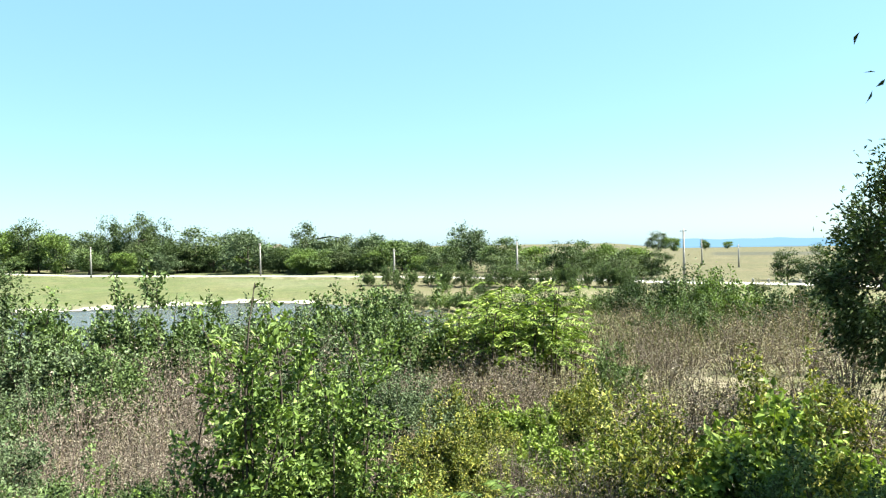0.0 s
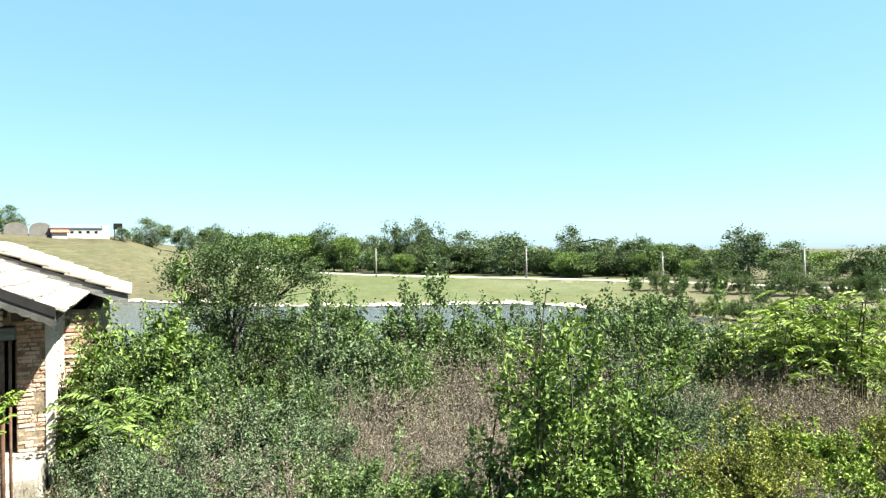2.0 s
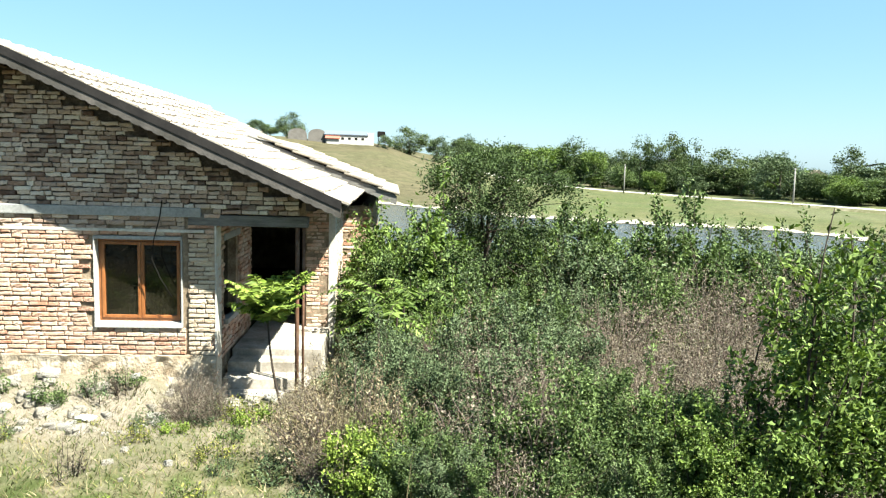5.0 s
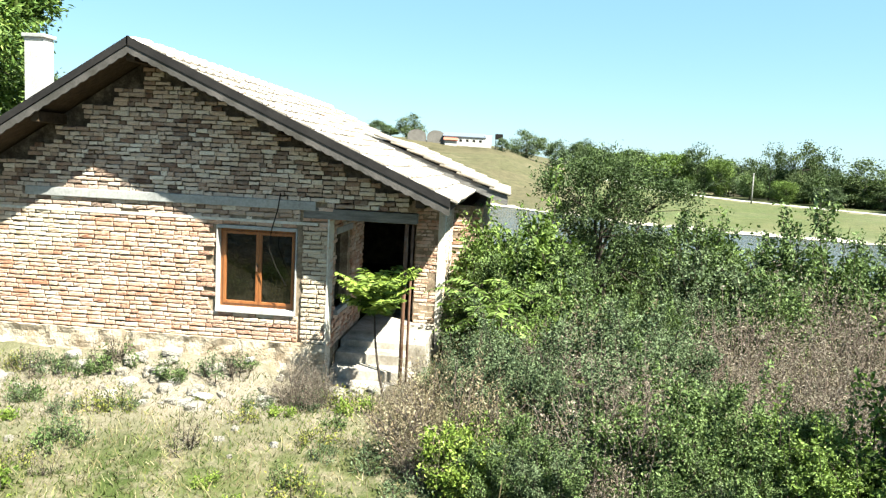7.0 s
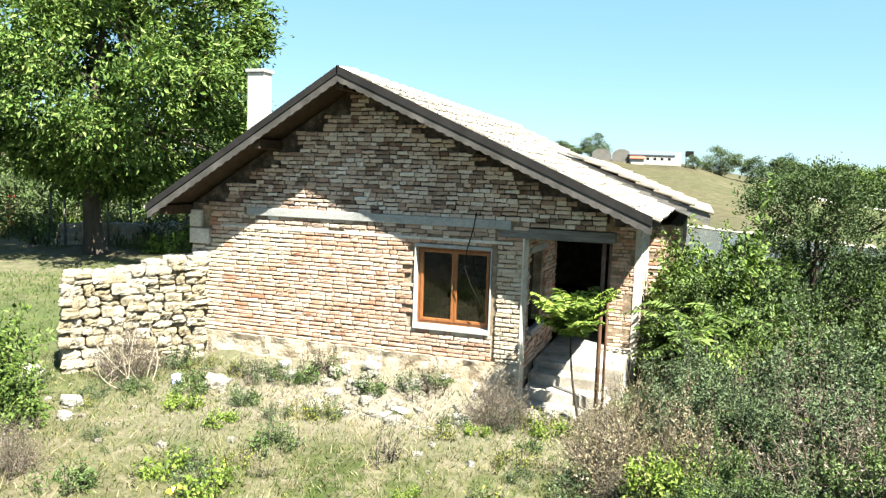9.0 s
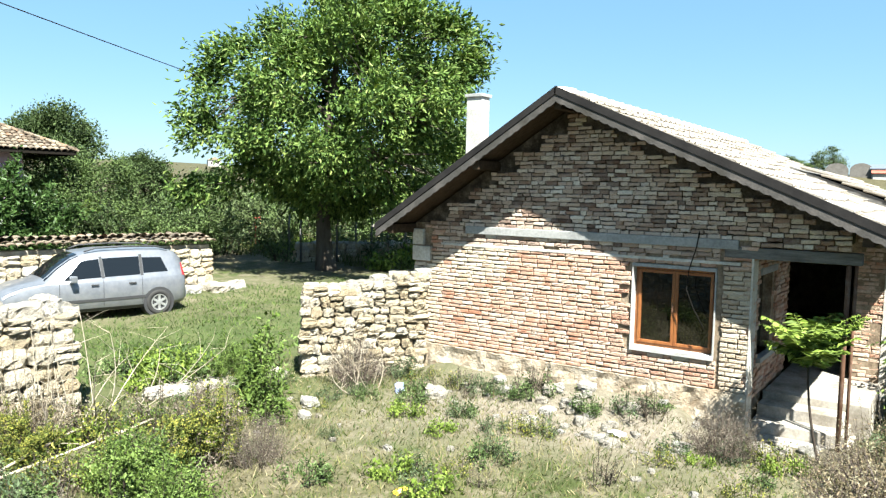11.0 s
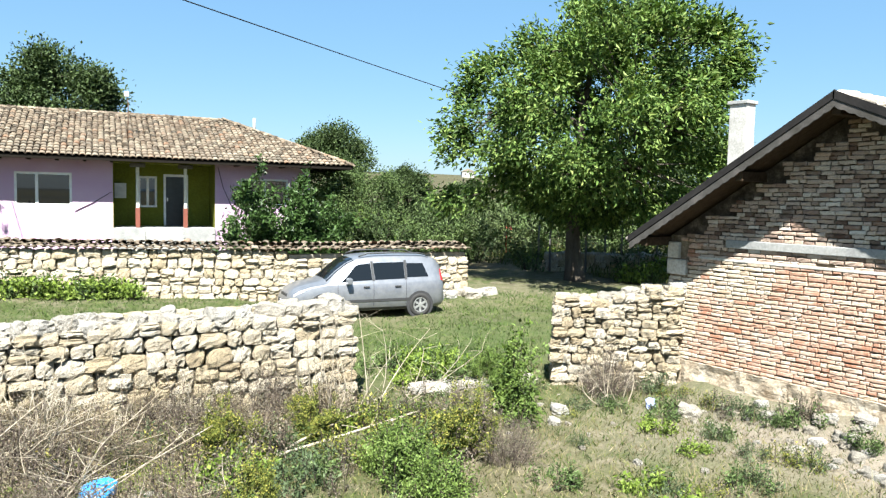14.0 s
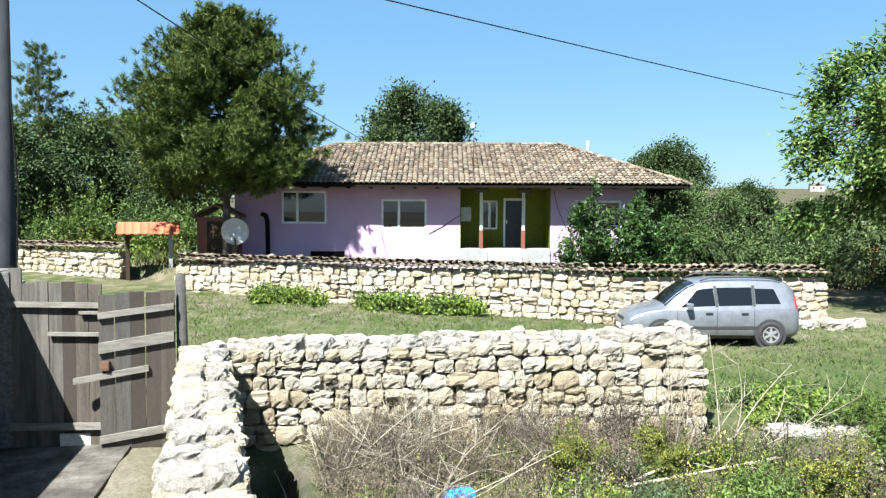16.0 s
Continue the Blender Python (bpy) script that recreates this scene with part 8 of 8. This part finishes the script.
def rubbish():
    def crumple(name, at, size, colour, label, seed, flat=0.45):
        rng = np.random.default_rng(seed)
        bm = bmesh.new()
        bmesh.ops.create_icosphere(bm, subdivisions=2, radius=1.0)
        for v in bm.verts:
            v.co = Vector(v.co) * (0.7 + 0.5 * rng.uniform())
            v.co.x *= size
            v.co.y *= size * 0.7
            v.co.z *= size * flat
        ob = part(name, bm, plain(name + "_" + str(seed), colour, 0.35), None)
        ob.matrix_world = pose(at[0], at[1], ground_z(*at) + size * flat * 0.8, 0, 0, seed * 50)
        tagged(ob, label, "rubbish")
    crumple("plastic_bag", (-1.45, -8.75), 0.24, (0.04, 0.3, 0.75), "crumpled bright blue plastic bag in the weeds", 1, 0.6)
    crumple("plastic_bag", (-1.2, -8.32), 0.15, (0.5, 0.25, 0.42), "crumpled pink and white plastic bag", 2)
    crumple("plastic_bag", (-1.02, -8.4), 0.13, (0.62, 0.6, 0.64), "crumpled whitish plastic bag", 3)
    crumple("plastic_bag", (-8.8, -7.5), 0.11, (0.35, 0.4, 0.7), "crumpled pale blue plastic bag by the wall", 4, 0.8)
    crumple("paper_scrap", (-9.05, -4.15), 0.14, (0.75, 0.75, 0.73), "scrap of white sheet on the rubble", 5, 0.25)
    crumple("paper_scrap", (-9.2, -5.2), 0.12, (0.75, 0.75, 0.72), "scrap of white sheet on the rubble", 6, 0.25)
    crumple("plastic_bag", (-5.9, -5.2), 0.09, (0.7, 0.45, 0.05), "small yellow plastic scrap in the grass", 7)
    crumple("tin_can", (-5.4, -4.6), 0.09, (0.3, 0.32, 0.36), "grey crushed tin in the grass", 8)


rubbish()


def canes():
    """Dry pale canes and fallen branches by the garden wall."""
    rng = np.random.default_rng(12)

    def clump(x, y, n, tall, spread, label, lean=(0, 0)):
        c = empty("dry_canes", label, "dead plant", pose(x, y, ground_z(x, y)), "dry canes")
        for i in range(n):
            a = np.array([rng.normal() * 0.12, rng.normal() * 0.12, -0.1])
            b = a + np.array([rng.normal() * spread + lean[0], rng.normal() * spread + lean[1], tall * rng.uniform(0.5, 1.1)])
            ln = curve_line(a, b, 0.1, 7, rng)
            cane = child("cane", mesh_np("cane", *tubes([(ln, np.linspace(0.011, 0.0035, 7))], 5), CANE, True), c)
            for k in range(7):
                s = ln[rng.integers(2, 7)]
                e = s + np.array([rng.normal() * 0.22, rng.normal() * 0.22, rng.uniform(0, 0.3)])
                child("twig", mesh_np("twig", *tubes([(curve_line(s, e, 0.03, 4, rng), np.linspace(0.0035, 0.0012, 4))], 4), CANE, True), cane)
    clump(-4.75, -9.9, 4, 1.5, 0.45, "tall pale dry canes against the garden wall", (0.1, 0))
    clump(-5.3, -9.8, 4, 1.75, 0.5, "tall pale dry canes against the garden wall", (-0.2, 0.1))
    clump(-5.6, -9.9, 4, 1.1, 0.7, "tall pale dry canes against the garden wall", (-0.4, 0.1))
    clump(-4.55, -10.05, 4, 1.75, 0.16, "thin dead stems standing against the garden wall")
    clump(-5.0, -10.0, 4, 1.6, 0.22, "thin dead stems standing against the garden wall")
    clump(0.1, -9.3, 10, 1.2, 0.7, "tangled pale dry stalks beside the side wall", (-0.6, 0.3))
    clump(0.4, -8.0, 9, 0.9, 0.7, "tangled pale dry stalks beside the side wall", (-0.8, 0.2))
    clump(-0.7, -9.8, 8, 1.3, 0.5, "tangled pale dry stalks beside the side wall", (-0.3, 0.3))
    clump(-1.0, -9.9, 9, 1.7, 0.45, "tall pale dry stalks beside the side wall", (-0.2, 0.2))
    clump(-1.3, -9.2, 8, 1.2, 0.6, "broken straw-coloured stalks beside the side wall", (0.5, 0.4))
    clump(-0.6, -8.4, 7, 0.9, 0.6, "broken straw-coloured stalks beside the side wall", (-0.7, 0.3))
    clump(-8.6, -7.9, 7, 1.0, 0.25, "dry brown stalks at the foot of the wall")

    def log(a, b, r, label, twigs=5):
        t = empty("fallen_branch", label, "branch")
        za, zb = ground_z(*a) + 0.1, ground_z(*b) + 0.16
        ln = curve_line((a[0], a[1], za), (b[0], b[1], zb), 0.08, 9, rng)
        part("stem", tube_bm([tuple(p) for p in ln], list(np.linspace(r, r * 0.35, 9)), 8), CANE, t, smooth=True)
        for k in range(twigs):
            s = ln[rng.integers(3, 9)]
            e = s + np.array([rng.normal() * 0.5, rng.normal() * 0.4, rng.uniform(0, 0.4)])
            part("twig", tube_bm([tuple(p) for p in curve_line(s, e, 0.05, 5, rng)], list(np.linspace(r * 0.3, 0.003, 5)), 5), CANE, t, smooth=True)
    log((-3.2, -8.65), (-5.6, -9.0), 0.026, "pale fallen branch lying in the weeds")
    log((-3.6, -8.9), (-5.4, -9.7), 0.02, "pale fallen branch lying in the weeds")
    log((-0.6, -8.7), (1.0, -9.4), 0.03, "pale fallen branch lying in the weeds")
    log((-0.2, -9.4), (-2.2, -9.9), 0.02, "pale fallen branch lying in the weeds")
    log((0.6, -8.6), (-1.2, -9.2), 0.018, "pale fallen branch lying in the weeds", 8)


canes()
# ---- grass and weeds ----
def scatter(seed, n, test, x0, x1, y0, y1):
    rng = np.random.default_rng(seed)
    x, y = rng.uniform(x0, x1, n), rng.uniform(y0, y1, n)
    k = test(x, y, rng.uniform(0, 1, n))
    return x[k], y[k]


def yard(x, y):
    """Open yard: not inside house, walls, gate yard."""
    return ~((x < -9.7) & (y > -8.2)) & ~((x > 0.15) & (y < -3.5) & (x < 6) & (y > -11.4))


def patchy(x, y, s=1.0, p=0.0):
    return 0.5 + 0.25 * np.sin(1.3 * s * x + 0.7 * s * y + p) + 0.25 * np.sin(0.9 * s * y - 1.1 * s * x + 2 * p + 1)


x, y = scatter(1, 36000, lambda x, y, u: yard(x, y) & (u < 0.25 + 0.75 * patchy(x, y, 1.6)) & (np.hypot(x, y + 0.5) > 3.5), -9.6, 0.6, -10.4, -0.5)
blades("grass", x, y, 0.075, GRASS_DRY, "dry straw-coloured grass of the yard", "grass", 1, 0.006, 0.7)
x, y = scatter(2, 46000, lambda x, y, u: yard(x, y) & (u < 0.3 + 0.7 * patchy(x, y, 1.1, 2.0)) & (np.hypot(x, y + 0.5) > 3.5), -9.6, 0.6, -10.6, -0.5)
blades("grass", x, y, 0.08, GRASS_GREEN, "short green grass of the yard", "grass", 2, 0.007, 0.6)
x, y = scatter(3, 70000, lambda x, y, u: yard(x, y) & (wall_side(x, y) < -0.3) & (y < -10.9) & (u < 0.35 + 0.5 * patchy(x, y, 0.6, 1.0)), -19, 4, -27, -10.5)
blades("grass", x, y, 0.1, GRASS_LAWN, "short green grass before the yard wall", "grass", 3, 0.01, 0.7)
x, y = scatter(4, 16000, lambda x, y, u: (u < patchy(x, y, 0.9, 3.0)) & (np.degrees(np.arctan2(-x, y + 0.5)) > 14) & (np.degrees(np.arctan2(-x, y + 0.5)) < 94) & (np.hypot(x, y + 0.5) > 5.5) & ~((x < -9) & (y < -0.3)), -40, 0, -1.5, 45)
blades("dry_stalks", x, y, 0.85, GRASS_DRY, "tall dry grass and stalks of the overgrown plot", "grass", 4, 0.006, 0.3)
x, y = scatter(5, 7000, lambda x, y, u: (np.degrees(np.arctan2(-x, y + 0.5)) > 64) & (np.degrees(np.arctan2(-x, y + 0.5)) < 95) & (np.hypot(x, y + 0.5) > 7.2) & (np.hypot(x, y + 0.5) < 9.8), -9.8, -5, -2.5, 5)
blades("dry_stalks", x, y, 0.85, GRASS_DRY, "tall dry stalks at the edge of the scrub", "grass", 5, 0.003, 0.2)
x, y = scatter(6, 9000, lambda x, y, u: (np.hypot(x, y + 0.5) > 22), -45, -16, 4, 70)
blades("reeds", x, y, 1.3, GRASS_GREEN, "green reeds and grass towards the lake", "grass", 6, 0.03, 0.2)
x, y = scatter(7, 6000, lambda x, y, u: (u < 0.8), -34, -22, -34, -14)
blades("grass", x, y, 0.5, GRASS_GREEN, "long grass beyond the walnut", "grass", 7, 0.02, 0.3)
x, y = scatter(8, 7000, lambda x, y, u: (wall_side(x, y) > 0.8), 3, 14, -44, -30)
blades("grass", x, y, 0.4, GRASS_GREEN, "long grass of the far garden", "grass", 8, 0.02, 0.3)

x, y = scatter(9, 2600, lambda x, y, u: yard(x, y) & (u < patchy(x, y, 1.4, 1.0)) & (np.hypot(x, y + 0.5) > 4.5), -9.6, 0.3, -10.4, -0.8)
blades("dry_stalks", x, y, 0.3, GRASS_DRY, "thin dry stalks scattered over the yard", "grass", 9, 0.004, 0.4)

WEEDS = [bush_meshes("weed", 200 + i, 0.34, 0.34, t, n, s, m, stems=8, spread=0.05, width=w, upright=0.5, shoots=2) for i, (m, t, n, s, w) in enumerate(((LEAF_LIME, 0.22, 420, 0.06, 0.6), (LEAF_GREY, 0.3, 420, 0.05, 0.4), (LEAF_DRY, 0.45, 320, 0.035, 0.5), (LEAF_GREEN, 0.3, 460, 0.05, 0.5), (LEAF_YELLOW, 0.35, 380, 0.04, 0.5)))]
NAMES = ("bright green leafy weed", "grey-green weed", "dry brown weed", "green weed", "yellowing weed")
rng = random.Random(23)
plants = []
for i in range(150):
    plants.append((rng.uniform(-9.2, 0.2), rng.uniform(-9.9, -1.0), rng.uniform(0.45, 1.0), rng.choice((0, 1, 2, 3, 3, 4, 1))))
for i in range(75):
    plants.append((rng.uniform(-5.8, 0.6), rng.uniform(-10.2, -7.4), rng.uniform(0.7, 1.5), rng.choice((2, 2, 1, 3, 4, 0))))
for i in range(20):
    k = rng.random()
    plants.append((-9.45 + rng.uniform(-0.2, 0.25), -8.0 + 5.0 * k, rng.uniform(0.5, 0.95), rng.choice((2, 4, 1, 3))))
for i in range(30):
    k = rng.choice((rng.uniform(0.62, 0.76), rng.uniform(0.42, 0.5), rng.uniform(0.3, 0.37)))
    x, y = -8.9 + (4.3 + 8.9) * k, -20.7 + (-28.0 + 20.7) * k
    plants.append((x + rng.uniform(0.1, 0.6), y + rng.uniform(0.5, 1.1), rng.uniform(1.5, 2.3), rng.choice((0, 0, 0, 3))))
for i in range(22):
    plants.append((-7.4 + rng.uniform(-0.9, 0.9), -10.9 + rng.uniform(-0.7, 0.7), rng.uniform(1.0, 1.6), rng.choice((0, 0, 3))))
for i in range(24):
    plants.append((rng.uniform(-30, -22), rng.uniform(-33, -18), rng.uniform(2.0, 4.0), rng.choice((0, 3, 4, 1))))
for i in range(24):
    plants.append((rng.uniform(4, 12), rng.uniform(-40, -33), rng.uniform(2.0, 4.5), rng.choice((0, 0, 4, 3))))
for i, (x, y, s, k) in enumerate(plants):
    if (x < -9.7 and y > -8.0) or math.hypot(x, y + 0.5) < 4.5 or math.hypot(x + 1.3, y + 8.4) < 0.65 or (x > -0.45 and -11 < y < -4):
        continue
    put_tree(WEEDS[k], "weed", NAMES[k] + " in the rough grass", "weed", stand(x, y, i * 47, s), "weeds of the yard", ("wood", "foliage"))
for i, (x, y, s, k) in enumerate([(-1.3, -6.6, 0.5, "tan"), (-0.8, -7.5, 0.45, "dry"), (-2.0, -6.2, 0.5, "low"), (-1.8, -7.4, 0.5, "tan"), (-7.35, -9.1, 0.3, "bright"), (-7.1, -8.8, 0.26, "lime"), (-7.6, -9.9, 0.3, "bright"), (-4.4, -7.6, 0.6, "low"), (-2.4, -7.0, 0.4, "yellow"), (-5.2, -7.4, 0.55, "yellow"), (-3.0, -9.2, 0.5, "yellow"), (-0.9, -9.0, 0.55, "dry"), (-2.6, -9.9, 0.5, "dry"), (-5.5, -6.9, 0.4, "dry"),
                                  (-9.15, -2.85, 0.42, "dry"), (-1.1, -7.1, 0.5, "dry"), (-4.6, -10.0, 0.55, "tan"), (-3.8, -10.3, 0.6, "dry"), (-2.9, -10.3, 0.66, "tan"), (-2.0, -10.4, 0.6, "tan"), (-1.1, -10.4, 0.62, "tan"), (-0.9, -10.3, 0.5, "tan"), (-1.0, -9.4, 0.6, "tan"), (-1.4, -9.5, 0.6, "tan"), (-2.4, -9.4, 0.45, "tan"), (-3.4, -9.5, 0.5, "tan"), (-4.2, -9.4, 0.45, "yellow"), (-6.0, -8.4, 0.45, "dry"), (-8.75, -8.3, 0.5, "dry"), (-4.2, -6.6, 0.6, "low"), (-0.25, -9.9, 0.5, "tan"), (-0.2, -9.1, 0.45, "dry"), (-0.45, -8.3, 0.5, "tan"), (-0.1, -10.5, 0.4, "tan"), (-0.7, -9.6, 0.6, "dry")]):
    put_tree(NEAR[k][i % 2], k + "_bush" if k != "low" else "weed_clump", WORDS[k] + " in the yard", "bush", stand(x, y, i * 83 + 20, s), "bushes of the yard", ("wood", "foliage"))
